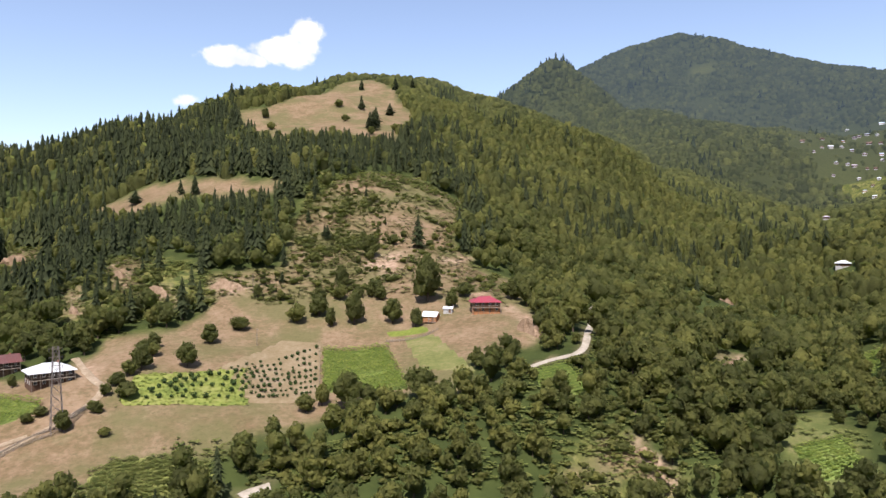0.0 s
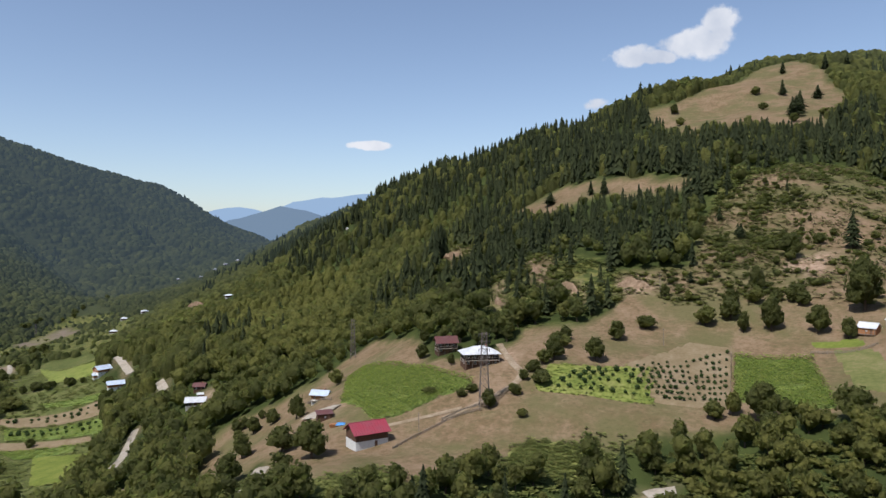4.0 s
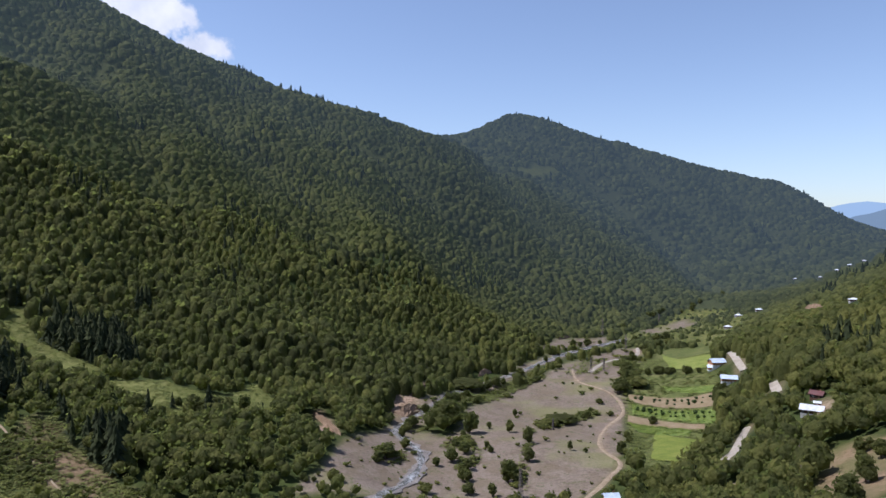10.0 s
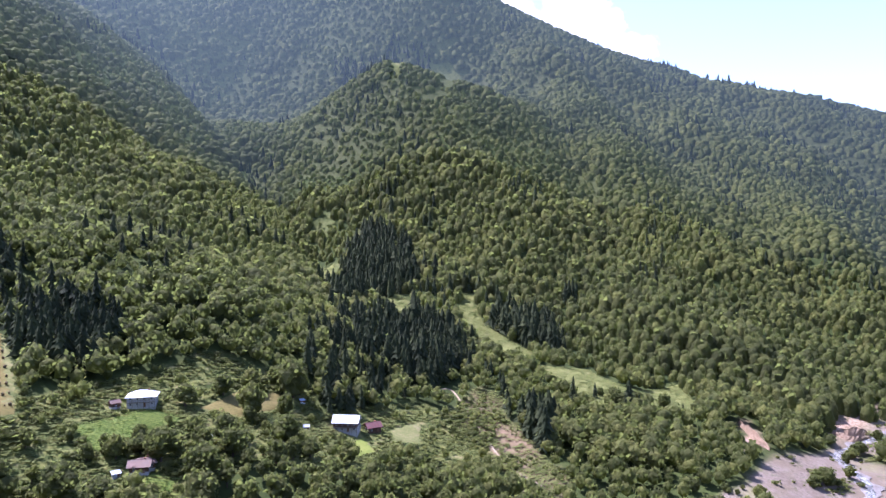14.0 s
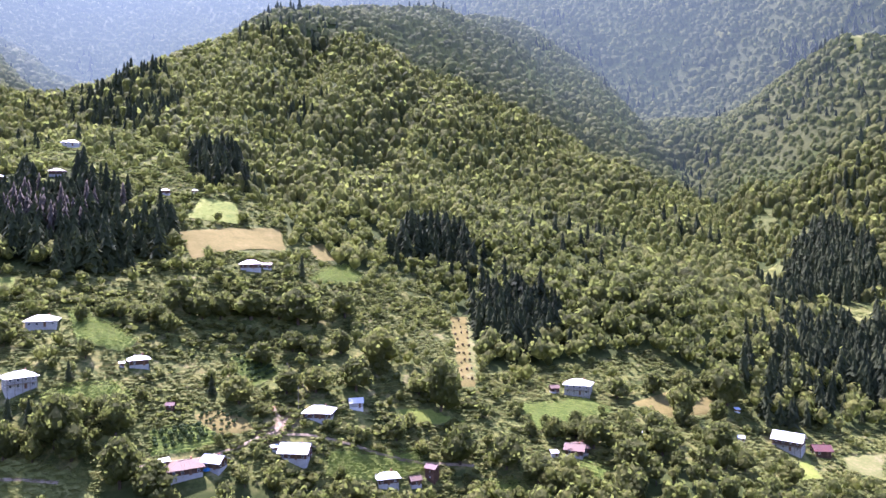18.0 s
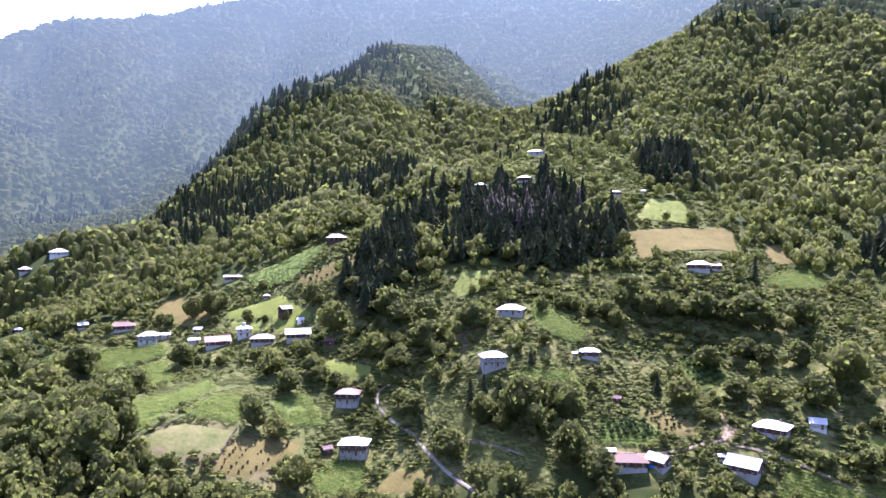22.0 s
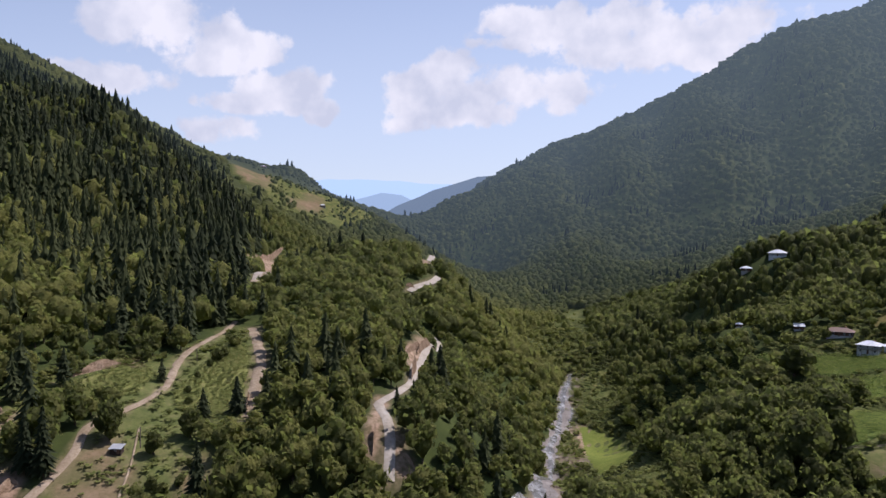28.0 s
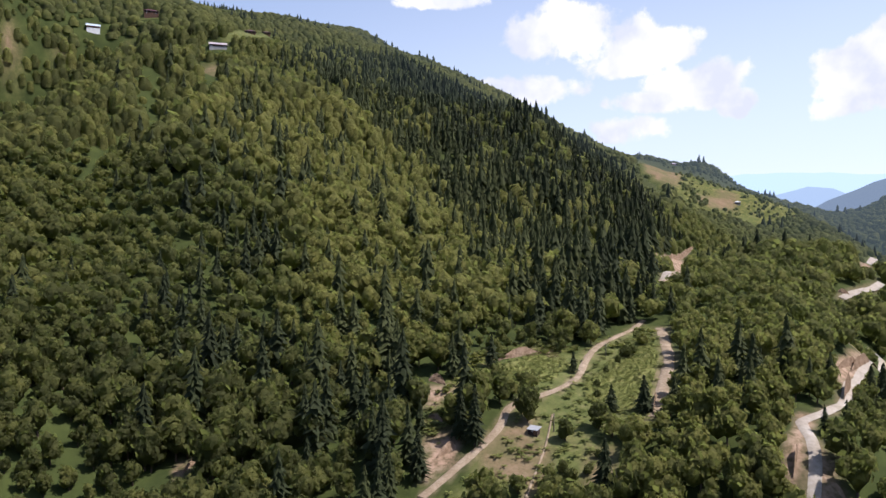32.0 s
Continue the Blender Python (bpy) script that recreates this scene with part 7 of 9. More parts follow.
tree("broad", -264.3, 252.5, 4.8, 4.2)
tree("broad", -316.7, 285.3, 4.9, 4.2)
tree("broad", -389.3, 322.1, 5.7, 5.7)
tree("broad", -170.3, 255.9, 6.4, 5.5)
tree("broad", -146.3, 240.6, 4.5, 3.2)
tree("broad", -114.0, 143.5, 4.0, 3.1)
tree("broad", -139.1, 214.2, 2.5, 6.2)
tree("broad", -252.1, 288.4, 5.6, 6.2)
tree("broad", -278.6, 301.5, 10.0, 7.3)
tree("spruce", -103.9, 151.2, 4.6, 2.5)
tree("spruce", -174.8, 502.6, 14.4, 7.6)
tree("spruce", -175.0, 452.8, 13.1, 6.9)
tree("spruce", -164.8, 458.6, 11.6, 6.2)
tree("broad", -485.7, 145.1, 9.2, 6.3)
tree("broad", -449.8, 147.3, 11.7, 7.0)
tree("broad", -416.9, 137.3, 8.8, 8.0)
tree("broad", -387.6, 115.0, 14.3, 10.9)
tree("broad", -431.1, 169.2, 6.1, 3.8)
tree("broad", -425.4, 177.6, 3.4, 3.1)
tree("broad", -417.5, 198.1, 8.4, 6.9)
tree("broad", -495.3, 260.8, 7.3, 6.4)
tree("broad", -449.8, 219.5, 5.0, 5.0)
tree("broad", -516.6, 195.7, 6.3, 27.2)
tree("broad", -491.6, 117.5, 16.7, 12.5)
tree("broad", -449.0, 118.6, 5.4, 3.9)
tree("broad", -628.8, 145.2, 8.4, 42.0)
tree("broad", -511.6, 105.4, 21.5, 25.8)
tree("broad", -428.6, 50.7, 10.1, 12.2)
tree("broad", -505.3, 73.7, 6.7, 8.4)
tree("broad", -369.3, 100.6, 7.8, 5.2)
tree("broad", -539.0, 165.7, 5.5, 4.6)
tree("broad", -566.6, 248.8, 5.0, 7.1)
tree("broad", -546.6, 232.3, 4.4, 4.4)
tree("broad", -532.2, 243.8, 4.3, 5.7)
tree("broad", -504.6, 179.7, 6.2, 17.6)
tree("broad", -653.3, 315.0, 11.7, 11.7)
tree("broad", -592.0, 297.0, 10.7, 19.3)
tree("broad", -620.8, 333.0, 8.0, 11.4)
tree("broad", -586.1, 277.0, 13.7, 15.8)
tree("broad", -424.6, 80.4, 5.8, 5.1)
tree("broad", -398.8, 93.5, 7.6, 6.9)
tree("broad", -381.8, 66.1, 5.9, 8.5)
tree("broad", -544.2, 350.9, 7.3, 10.5)
tree("spruce", -464.3, -57.1, 21.0, 9.9)
tree("spruce", -453.3, -90.8, 18.9, 7.5)
tree("spruce", -468.7, -51.4, 10.8, 6.2)
tree("spruce", -461.9, -57.8, 16.7, 8.4)
tree("spruce", -459.5, -92.0, 13.0, 6.1)
tree("broad", -30.3, -293.6, 17.4, 16.9)
tree("broad", -48.5, -292.4, 12.6, 11.2)
tree("broad", -33.5, -284.8, 13.3, 13.3)
tree("broad", -12.9, -293.0, 13.5, 8.7)
tree("broad", -21.6, -288.6, 9.5, 7.2)
tree("broad", -46.9, -271.6, 16.1, 13.8)
tree("broad", -151.0, -290.3, 16.0, 16.0)
tree("broad", -169.9, -302.5, 19.6, 19.6)
tree("broad", -183.5, -269.0, 24.0, 18.7)
tree("broad", -174.3, -241.1, 17.4, 14.9)
tree("broad", -132.7, -294.0, 12.1, 14.7)
tree("broad", -120.5, -298.2, 10.5, 13.1)
tree("broad", -99.2, -298.4, 12.8, 15.4)
tree("broad", -179.0, -281.1, 9.8, 11.9)
tree("broad", -188.1, -227.4, 15.3, 15.8)
tree("broad", -224.7, -213.3, 14.4, 15.4)
tree("broad", -215.9, -228.2, 10.4, 8.8)
tree("broad", -229.3, -228.9, 8.0, 6.9)
tree("broad", -225.1, -192.6, 14.9, 16.3)
tree("broad", -285.8, -214.2, 16.4, 14.6)
tree("broad", -323.3, -215.6, 20.9, 19.0)
tree("broad", -193.1, -213.2, 12.1, 13.6)
tree("broad", -56.3, -261.5, 13.5, 14.8)
tree("broad", -0.1, -282.7, 13.2, 14.2)
tree("broad", -101.2, -359.0, 13.7, 10.7)
tree("broad", -124.8, -356.0, 15.1, 21.1)
tree("broad", -146.5, -346.2, 18.1, 21.1)
tree("broad", -173.4, -346.5, 14.3, 15.5)
tree("broad", -92.6, -371.7, 13.4, 15.3)
tree("broad", 15.5, -313.2, 10.3, 12.9)
tree("broad", 25.2, -345.1, 11.2, 14.0)
tree("broad", 10.4, -351.8, 14.2, 17.0)
tree("broad", 32.1, -382.0, 18.4, 18.4)
tree("broad", -12.5, -351.7, 14.1, 16.9)
tree("broad", -265.5, -237.0, 10.4, 13.3)
tree("broad", -110.1, -358.6, 13.2, 10.8)
tree("broad", -105.2, -286.3, 6.5, 8.5)
tree("broad", -127.8, -271.6, 5.9, 4.9)
tree("broad", -155.6, -262.3, 10.1, 9.1)
tree("broad", -274.8, -187.8, 13.8, 15.4)
tree("broad", -245.1, -193.5, 13.0, 13.0)
tree("broad", 136.1, -268.6, 22.4, 19.9)
tree("broad", 203.7, -357.0, 20.0, 23.3)
tree("broad", 208.4, -337.3, 16.1, 19.4)
tree("broad", 143.7, -306.1, 16.6, 16.6)
tree("broad", 82.8, -299.6, 12.8, 11.2)
tree("broad", 72.7, -299.3, 9.2, 10.2)
tree("broad", 75.4, -333.8, 11.1, 12.2)
tree("broad", 61.1, -383.0, 18.7, 18.7)
tree("broad", 87.6, -349.3, 12.8, 14.6)
tree("broad", 146.0, -434.6, 16.1, 12.5)
tree("broad", 141.8, -373.1, 12.9, 14.2)
tree("broad", 199.1, -380.1, 17.3, 20.8)
tree("broad", 151.0, -341.5, 12.1, 15.1)
tree("broad", 60.1, -276.1, 14.3, 14.3)
tree("broad", -46.7, -269.4, 19.2, 13.7)
tree("broad", -28.8, -291.2, 20.2, 15.4)
tree("broad", -49.1, -290.3, 14.5, 12.6)
tree("broad", -10.6, -351.9, 14.1, 14.1)
tree("broad", 11.7, -368.8, 14.8, 14.8)
tree("broad", 26.6, -374.2, 15.0, 15.0)
tree("broad", 37.1, -334.3, 8.2, 8.2)
tree("broad", -44.8, -330.7, 8.0, 8.0)
tree("broad", 2.3, -292.0, 9.7, 10.6)
tree("broad", 157.2, -434.1, 14.8, 11.1)
tree("broad", 56.0, -414.0, 10.0, 12.0)
tree("broad", 79.6, -413.8, 13.5, 14.8)
tree("broad", 231.0, -44.1, 12.4, 8.9)
tree("broad", 222.9, -65.5, 9.6, 7.6)
tree("broad", 218.8, -53.5, 7.4, 5.6)
tree("spruce", 235.8, -73.5, 10.1, 6.1)
tree("spruce", 233.5, -84.1, 13.0, 7.7)
tree("spruce", 220.0, -25.1, 20.2, 8.1)
tree("spruce", 223.5, -21.0, 18.6, 7.4)
tree("spruce", 272.9, -37.7, 13.4, 6.7)
tree("spruce", 268.9, -68.9, 9.0, 4.5)
tree("spruce", 190.1, -57.5, 16.8, 8.4)
tree("spruce", 206.8, -6.9, 15.7, 7.7)
tree("broad", -527.1, 118.8, 7.4, 6.7)
tree("broad", -519.3, 99.0, 6.1, 6.1)
tree("broad", -522.0, 102.4, 5.1, 4.6)
tree("broad", -530.8, 97.2, 4.5, 5.4)
tree("broad", -536.8, 92.5, 7.3, 7.8)
tree("broad", -539.4, 102.3, 6.9, 5.7)
tree("broad", -552.8, 114.7, 8.9, 9.8)
tree("broad", -559.2, 121.8, 8.7, 9.6)
tree("broad", -559.6, 126.5, 9.1, 9.1)
tree("broad", -580.7, 135.8, 7.1, 8.2)
tree("broad", -625.0, 161.9, 6.1, 5.8)
tree("broad", -632.0, 168.0, 9.7, 8.4)
tree("broad", -639.9, 177.9, 10.6, 11.8)
tree("broad", -646.9, 186.7, 7.0, 6.8)
tree("broad", -659.4, 202.6, 7.6, 7.0)
tree("broad", -673.5, 212.2, 8.4, 9.5)
tree("broad", -701.2, 240.5, 5.1, 4.4)
tree("broad", -734.7, 260.4, 6.8, 5.4)
tree("broad", -790.9, 296.2, 5.6, 6.2)
tree("broad", -845.1, 336.1, 11.5, 9.6)
tree("broad", -858.2, 349.9, 6.9, 7.1)
tree("broad", -866.2, 363.9, 10.4, 10.3)
tree("broad", -877.4, 386.2, 7.4, 6.2)
tree("broad", -877.3, 411.3, 6.4, 6.2)
tree("broad", -875.8, 419.1, 9.4, 8.3)
tree("broad", -881.2, 437.4, 10.4, 10.9)
tree("broad", -871.8, 463.6, 12.6, 11.5)
tree("broad", -877.1, 479.7, 12.5, 12.5)
tree("broad", -490.0, 172.2, 3.9, 3.4)
tree("broad", -493.4, 176.8, 4.0, 4.1)
tree("broad", -501.2, 185.3, 5.3, 5.5)
tree("broad", -508.0, 189.2, 4.8, 4.3)
tree("broad", -513.2, 195.6, 4.5, 5.1)
tree("broad", -515.9, 200.7, 4.8, 5.5)
tree("broad", -520.6, 208.2, 5.8, 5.2)
tree("broad", -528.0, 218.9, 4.5, 5.0)
tree("broad", -530.6, 223.1, 6.6, 7.3)
tree("broad", -460.4, 100.0, 5.9, 6.7)
tree("broad", -444.3, 102.7, 8.1, 8.6)
tree("broad", -430.8, 91.4, 8.9, 8.5)
tree("broad", -415.4, 97.9, 7.6, 7.0)
tree("broad", -414.1, 93.7, 5.5, 5.1)
tree("broad", -408.0, 92.9, 6.7, 5.7)
tree("broad", -400.2, 91.4, 7.9, 6.5)
tree("broad", -376.3, 89.0, 6.8, 7.8)
tree("broad", -420.0, 44.2, 6.8, 7.9)
tree("broad", -421.4, 45.4, 3.5, 2.9)
tree("broad", -432.5, 56.9, 4.7, 4.9)
tree("broad", -452.7, 65.2, 7.5, 7.1)
tree("broad", -488.8, 68.5, 6.6, 5.6)
tree("broad", -504.2, 72.9, 6.0, 5.5)
tree("broad", -512.9, 76.2, 7.6, 6.5)
tree("broad", -516.6, 80.1, 8.3, 9.0)
tree("broad", -508.6, 89.5, 3.8, 3.9)
tree("broad", -500.7, 133.9, 5.4, 4.6)
tree("broad", -484.7, 110.9, 5.3, 5.0)
tree("broad", -474.6, 113.0, 3.4, 3.3)
tree("broad", -464.9, 105.9, 4.1, 3.3)
tree("broad", -455.6, 110.6, 3.8, 3.4)
tree("broad", -456.9, 111.8, 3.8, 4.2)
tree("broad", -445.4, 119.4, 3.6, 3.3)
tree("broad", -440.5, 118.9, 4.4, 4.1)
tree("broad", -379.8, 0.5, 4.5, 4.4)
tree("broad", -377.7, 2.0, 3.1, 3.5)
tree("broad", -376.8, 6.0, 3.2, 2.9)
tree("broad", -383.5, 8.4, 2.7, 2.4)
tree("broad", -377.8, 14.9, 4.9, 5.2)
tree("broad", -380.5, 16.1, 5.3, 6.2)
tree("broad", -376.2, 19.5, 4.1, 5.0)
tree("broad", -623.8, 300.4, 6.2, 5.3)
tree("broad", -623.5, 308.8, 5.9, 6.2)
tree("broad", -627.5, 314.3, 4.7, 4.6)
tree("broad", -623.7, 323.0, 7.3, 7.4)
tree("broad", -620.8, 330.5, 7.3, 6.4)
tree("broad", -609.0, 336.0, 7.6, 8.2)
tree("broad", -611.3, 341.9, 5.9, 6.8)
tree("broad", -593.1, 345.0, 8.2, 8.6)
tree("broad", -590.6, 347.1, 6.8, 6.1)
tree("broad", -581.5, 350.8, 5.2, 5.3)
tree("broad", -585.6, 281.7, 4.7, 4.9)
tree("broad", -630.7, 304.0, 7.6, 7.2)
tree("broad", -673.9, 326.1, 7.4, 7.5)
tree("broad", -757.9, 374.1, 9.0, 9.4)
tree("broad", -792.0, 389.4, 8.6, 7.2)
tree("broad", -827.0, 419.2, 7.0, 5.8)
tree("broad", -833.3, 427.2, 8.6, 8.6)
tree("broad", -830.2, 444.6, 11.1, 10.9)
tree("broad", -840.7, 463.9, 9.8, 9.8)
tree("broad", -992.1, 455.6, 8.6, 7.4)
tree("broad", -1007.7, 482.2, 10.0, 10.9)
tree("broad", -1064.8, 533.9, 9.2, 8.0)
tree("broad", -1099.2, 571.0, 10.1, 10.5)
tree("broad", -1098.2, 579.4, 11.2, 10.9)
tree("broad", -1113.2, 597.3, 11.0, 10.1)
tree("broad", -1133.4, 615.1, 8.3, 8.6)
tree("broad", -1123.1, 645.6, 7.4, 6.3)
tree("broad", -1132.6, 669.7, 10.1, 9.5)
tree("broad", -1149.7, 681.5, 11.1, 12.6)
tree("broad", -1179.1, 714.0, 9.9, 10.6)
tree("broad", -1252.1, 806.3, 13.1, 11.2)
tree("broad", -571.2, 362.6, 5.3, 5.6)
tree("broad", -534.1, 340.3, 4.1, 4.9)
tree("broad", -521.6, 337.7, 5.7, 6.7)
tree("broad", -498.9, 319.4, 5.6, 4.9)
tree("broad", -475.5, 302.6, 4.5, 4.3)
tree("broad", -465.8, 296.5, 4.8, 4.5)
tree("broad", -442.0, 279.9, 5.8, 4.9)
tree("broad", -422.1, 267.7, 4.3, 5.2)
tree("broad", -393.0, 242.4, 4.5, 5.3)
tree("broad", -384.7, 236.1, 3.2, 3.6)
tree("broad", -457.2, -91.5, 9.4, 7.8)
tree("spruce", -468.7, -79.5, 11.1, 4.3)
tree("broad", -473.1, -76.8, 6.2, 5.3)
tree("broad", -467.2, -66.5, 10.8, 12.0)
tree("broad", -465.9, -60.0, 10.2, 10.7)
tree("broad", -473.0, -53.5, 10.6, 11.1)
tree("broad", -480.9, -37.4, 11.1, 9.0)
tree("spruce", -478.5, -25.2, 8.2, 3.2)
tree("broad", 89.1, -312.8, 6.8, 7.9)
tree("broad", 87.7, -309.2, 5.7, 6.6)
tree("broad", 82.9, -307.9, 5.1, 5.6)
tree("broad", 82.4, -306.4, 3.5, 3.7)
tree("broad", 75.6, -306.7, 5.4, 5.5)
tree("broad", 131.8, -370.0, 5.9, 5.6)
tree("broad", 126.0, -369.3, 4.8, 4.2)
tree("broad", 117.5, -365.8, 6.5, 7.5)
tree("broad", 107.5, -369.5, 4.8, 5.5)
tree("broad", 99.6, -366.3, 7.2, 8.0)
tree("broad", 88.9, -369.1, 4.7, 4.3)
tree("broad", 84.7, -368.8, 4.1, 3.7)
tree("broad", 74.4, -365.8, 9.5, 9.0)
tree("broad", 68.7, -359.5, 6.2, 6.6)
tree("broad", 68.3, -350.8, 9.3, 8.4)
tree("broad", 66.9, -349.2, 9.1, 9.2)
tree("broad", 62.7, -345.4, 7.8, 8.3)
tree("broad", 64.1, -343.1, 8.4, 9.9)
tree("broad", 54.4, -341.2, 7.9, 7.6)
tree("broad", 54.6, -340.4, 6.9, 6.5)
tree("broad", 50.1, -336.1, 6.8, 6.6)
tree("broad", 176.1, -432.6, 7.0, 6.3)
tree("broad", 160.1, -443.9, 5.3, 6.1)
tree("broad", 155.9, -445.2, 9.3, 9.7)
tree("broad", 145.0, -440.4, 9.0, 7.5)
tree("broad", 142.0, -444.6, 9.4, 8.9)
tree("broad", 126.5, -451.2, 5.5, 5.1)
tree("broad", 118.1, -451.5, 6.4, 7.5)
tree("broad", 202.5, -421.5, 7.1, 6.7)
tree("broad", 183.7, -428.2, 5.5, 5.3)
tree("broad", 169.6, -428.4, 8.4, 7.0)
tree("broad", 149.3, -423.5, 5.2, 5.4)
tree("broad", 139.4, -423.1, 5.4, 5.0)
tree("broad", 117.7, -414.9, 8.3, 7.3)
tree("broad", 106.4, -410.3, 5.2, 4.7)
tree("broad", 93.7, -408.8, 5.3, 4.4)
tree("broad", 42.0, -357.5, 7.1, 7.6)
tree("broad", 38.9, -355.2, 8.6, 9.0)
tree("broad", 35.0, -355.0, 8.2, 8.0)
tree("broad", 37.5, -358.3, 12.0, 13.9)
tree("broad", 31.8, -366.1, 6.0, 6.9)
tree("broad", 30.0, -363.1, 6.8, 7.4)
tree("broad", 26.0, -359.5, 7.8, 8.5)
tree("broad", 23.7, -353.5, 6.0, 6.2)
tree("broad", -13.8, -293.1, 6.7, 6.9)
tree("broad", -16.7, -295.0, 9.1, 9.8)
tree("broad", -23.0, -294.7, 6.8, 7.1)
tree("broad", -26.9, -299.8, 7.6, 6.7)
tree("broad", -30.6, -299.7, 10.3, 11.3)
tree("broad", -38.3, -301.6, 8.7, 8.0)
tree("broad", -46.3, -300.7, 7.6, 9.0)
tree("broad", -45.8, -298.1, 9.3, 8.7)
tree("broad", -51.9, -298.9, 10.4, 9.0)
tree("broad", -47.4, -358.2, 8.8, 7.2)
tree("broad", -55.7, -360.6, 6.6, 5.7)
tree("broad", -60.7, -361.1, 8.0, 8.1)
tree("broad", -63.5, -359.2, 8.9, 7.6)
tree("broad", -71.5, -356.0, 8.0, 8.7)
tree("broad", -78.7, -356.8, 7.7, 6.6)
tree("broad", -80.2, -354.9, 10.1, 11.0)
tree("broad", -81.1, -354.7, 6.8, 6.3)
tree("broad", -82.6, -348.3, 10.5, 10.5)
tree("broad", -86.6, -362.6, 12.8, 11.1)
tree("broad", -96.0, -362.5, 9.0, 8.3)
tree("broad", -105.9, -364.1, 8.6, 9.8)
tree("broad", -113.8, -361.8, 11.9, 11.4)
tree("broad", -126.5, -359.8, 11.5, 13.6)
tree("broad", -135.0, -353.6, 6.5, 6.6)
tree("broad", -138.5, -352.1, 11.8, 14.0)
tree("broad", -156.6, -344.1, 8.6, 8.2)
tree("broad", -164.6, -343.1, 6.8, 5.6)
tree("broad", -119.4, -327.1, 11.9, 13.0)
tree("broad", -136.6, -329.9, 10.5, 12.4)
tree("broad", -143.2, -322.6, 10.1, 10.8)
tree("broad", -157.2, -318.0, 11.3, 10.7)
tree("broad", -156.8, -318.6, 11.3, 9.6)
tree("broad", -167.8, -303.3, 8.3, 8.5)
tree("broad", -168.7, -297.6, 8.2, 9.2)
tree("broad", -178.2, -282.0, 7.2, 7.3)
tree("broad", -208.8, -236.3, 6.9, 6.7)
tree("broad", -216.4, -228.7, 8.7, 9.5)
tree("broad", -223.9, -223.3, 8.0, 9.0)
tree("broad", -233.2, -220.2, 5.8, 5.1)
tree("broad", -245.0, -211.5, 6.7, 7.2)
tree("broad", -255.6, -205.2, 10.6, 12.2)
tree("broad", -260.1, -201.5, 6.2, 5.4)
tree("broad", -277.3, -199.9, 5.8, 5.3)
tree("broad", -292.7, -237.3, 6.3, 6.8)
tree("broad", -289.0, -233.8, 11.3, 10.0)
tree("broad", -308.3, -230.8, 11.4, 11.4)
tree("broad", -325.3, -226.5, 11.0, 12.6)
tree("broad", -328.5, -225.9, 10.4, 10.0)
tree("broad", -328.8, -215.3, 6.6, 6.9)
tree("broad", -303.5, -206.9, 11.4, 10.1)
tree("broad", -280.5, -205.5, 7.0, 7.7)
tree("broad", -278.6, -210.3, 8.2, 7.9)
tree("broad", -240.1, -204.5, 10.0, 8.6)
tree("broad", -243.3, -183.9, 8.5, 8.9)
tree("broad", -254.8, -178.6, 10.3, 11.2)
tree("broad", -265.5, -177.1, 10.0, 8.2)
tree("broad", -275.5, -174.8, 9.3, 10.0)
tree("broad", -288.4, -162.5, 10.9, 11.0)
tree("broad", -302.8, -144.6, 7.1, 7.7)
tree("broad", -321.3, -138.7, 7.6, 7.4)
tree("broad", -90.9, 430.5, 5.4, 5.6)
tree("broad", -72.8, 396.2, 3.1, 2.6)
tree("broad", -67.9, 372.4, 5.0, 5.6)
tree("broad", -44.8, 376.2, 4.5, 3.6)
tree("broad", -39.6, 382.3, 5.3, 6.0)
tree("broad", -28.8, 410.3, 5.9, 7.0)
tree("broad", -23.5, 423.2, 4.3, 4.1)
tree("broad", -13.7, 428.0, 4.9, 4.6)
tree("broad", -4.6, 427.0, 4.5, 5.0)
tree("broad", -64.5, 484.0, 4.2, 3.8)
tree("broad", -56.2, 475.0, 3.3, 3.0)
tree("spruce", -50.9, 472.1, 7.6, 2.9)
tree("broad", -45.0, 463.5, 5.7, 6.4)
tree("broad", -35.7, 435.9, 3.3, 2.6)
tree("spruce", -35.3, 437.5, 4.7, 1.8)
tree("broad", -38.5, 423.0, 2.7, 2.9)
tree("broad", -45.6, 412.2, 4.7, 5.5)
tree("broad", -86.5, 331.7, 5.8, 4.9)
tree("broad", -75.7, 330.6, 5.1, 4.3)
tree("broad", -57.7, 329.3, 7.3, 7.1)
tree("broad", -48.0, 332.5, 7.9, 7.1)
tree("broad", -39.9, 335.1, 5.5, 5.3)
tree("broad", -32.4, 336.8, 8.1, 8.4)
tree("broad", -12.3, 342.7, 5.4, 4.8)
tree("broad", -3.3, 346.6, 5.5, 6.2)
tree("broad", -110.5, 222.3, 2.3, 2.5)
tree("broad", -109.2, 228.8, 4.3, 3.9)
tree("broad", -109.3, 235.2, 3.8, 3.9)
tree("broad", -107.9, 236.1, 4.4, 4.9)
tree("broad", -107.6, 243.2, 5.5, 5.8)
tree("broad", -107.8, 254.2, 2.6, 2.4)
tree("broad", -110.4, 261.2, 5.7, 6.4)
tree("broad", -109.8, 269.8, 5.7, 6.1)
tree("broad", -173.7, 707.3, 4.9, 4.9)
tree("broad", -158.8, 692.0, 5.0, 5.3)
tree("broad", -143.0, 675.1, 5.0, 4.9)
tree("spruce", -138.1, 675.6, 8.2, 3.2)
tree("broad", -118.3, 667.9, 5.0, 4.8)
tree("broad", -86.7, 656.6, 4.3, 3.6)
tree("broad", -88.6, 666.6, 8.5, 7.7)
tree("broad", -68.8, 685.5, 8.3, 9.0)
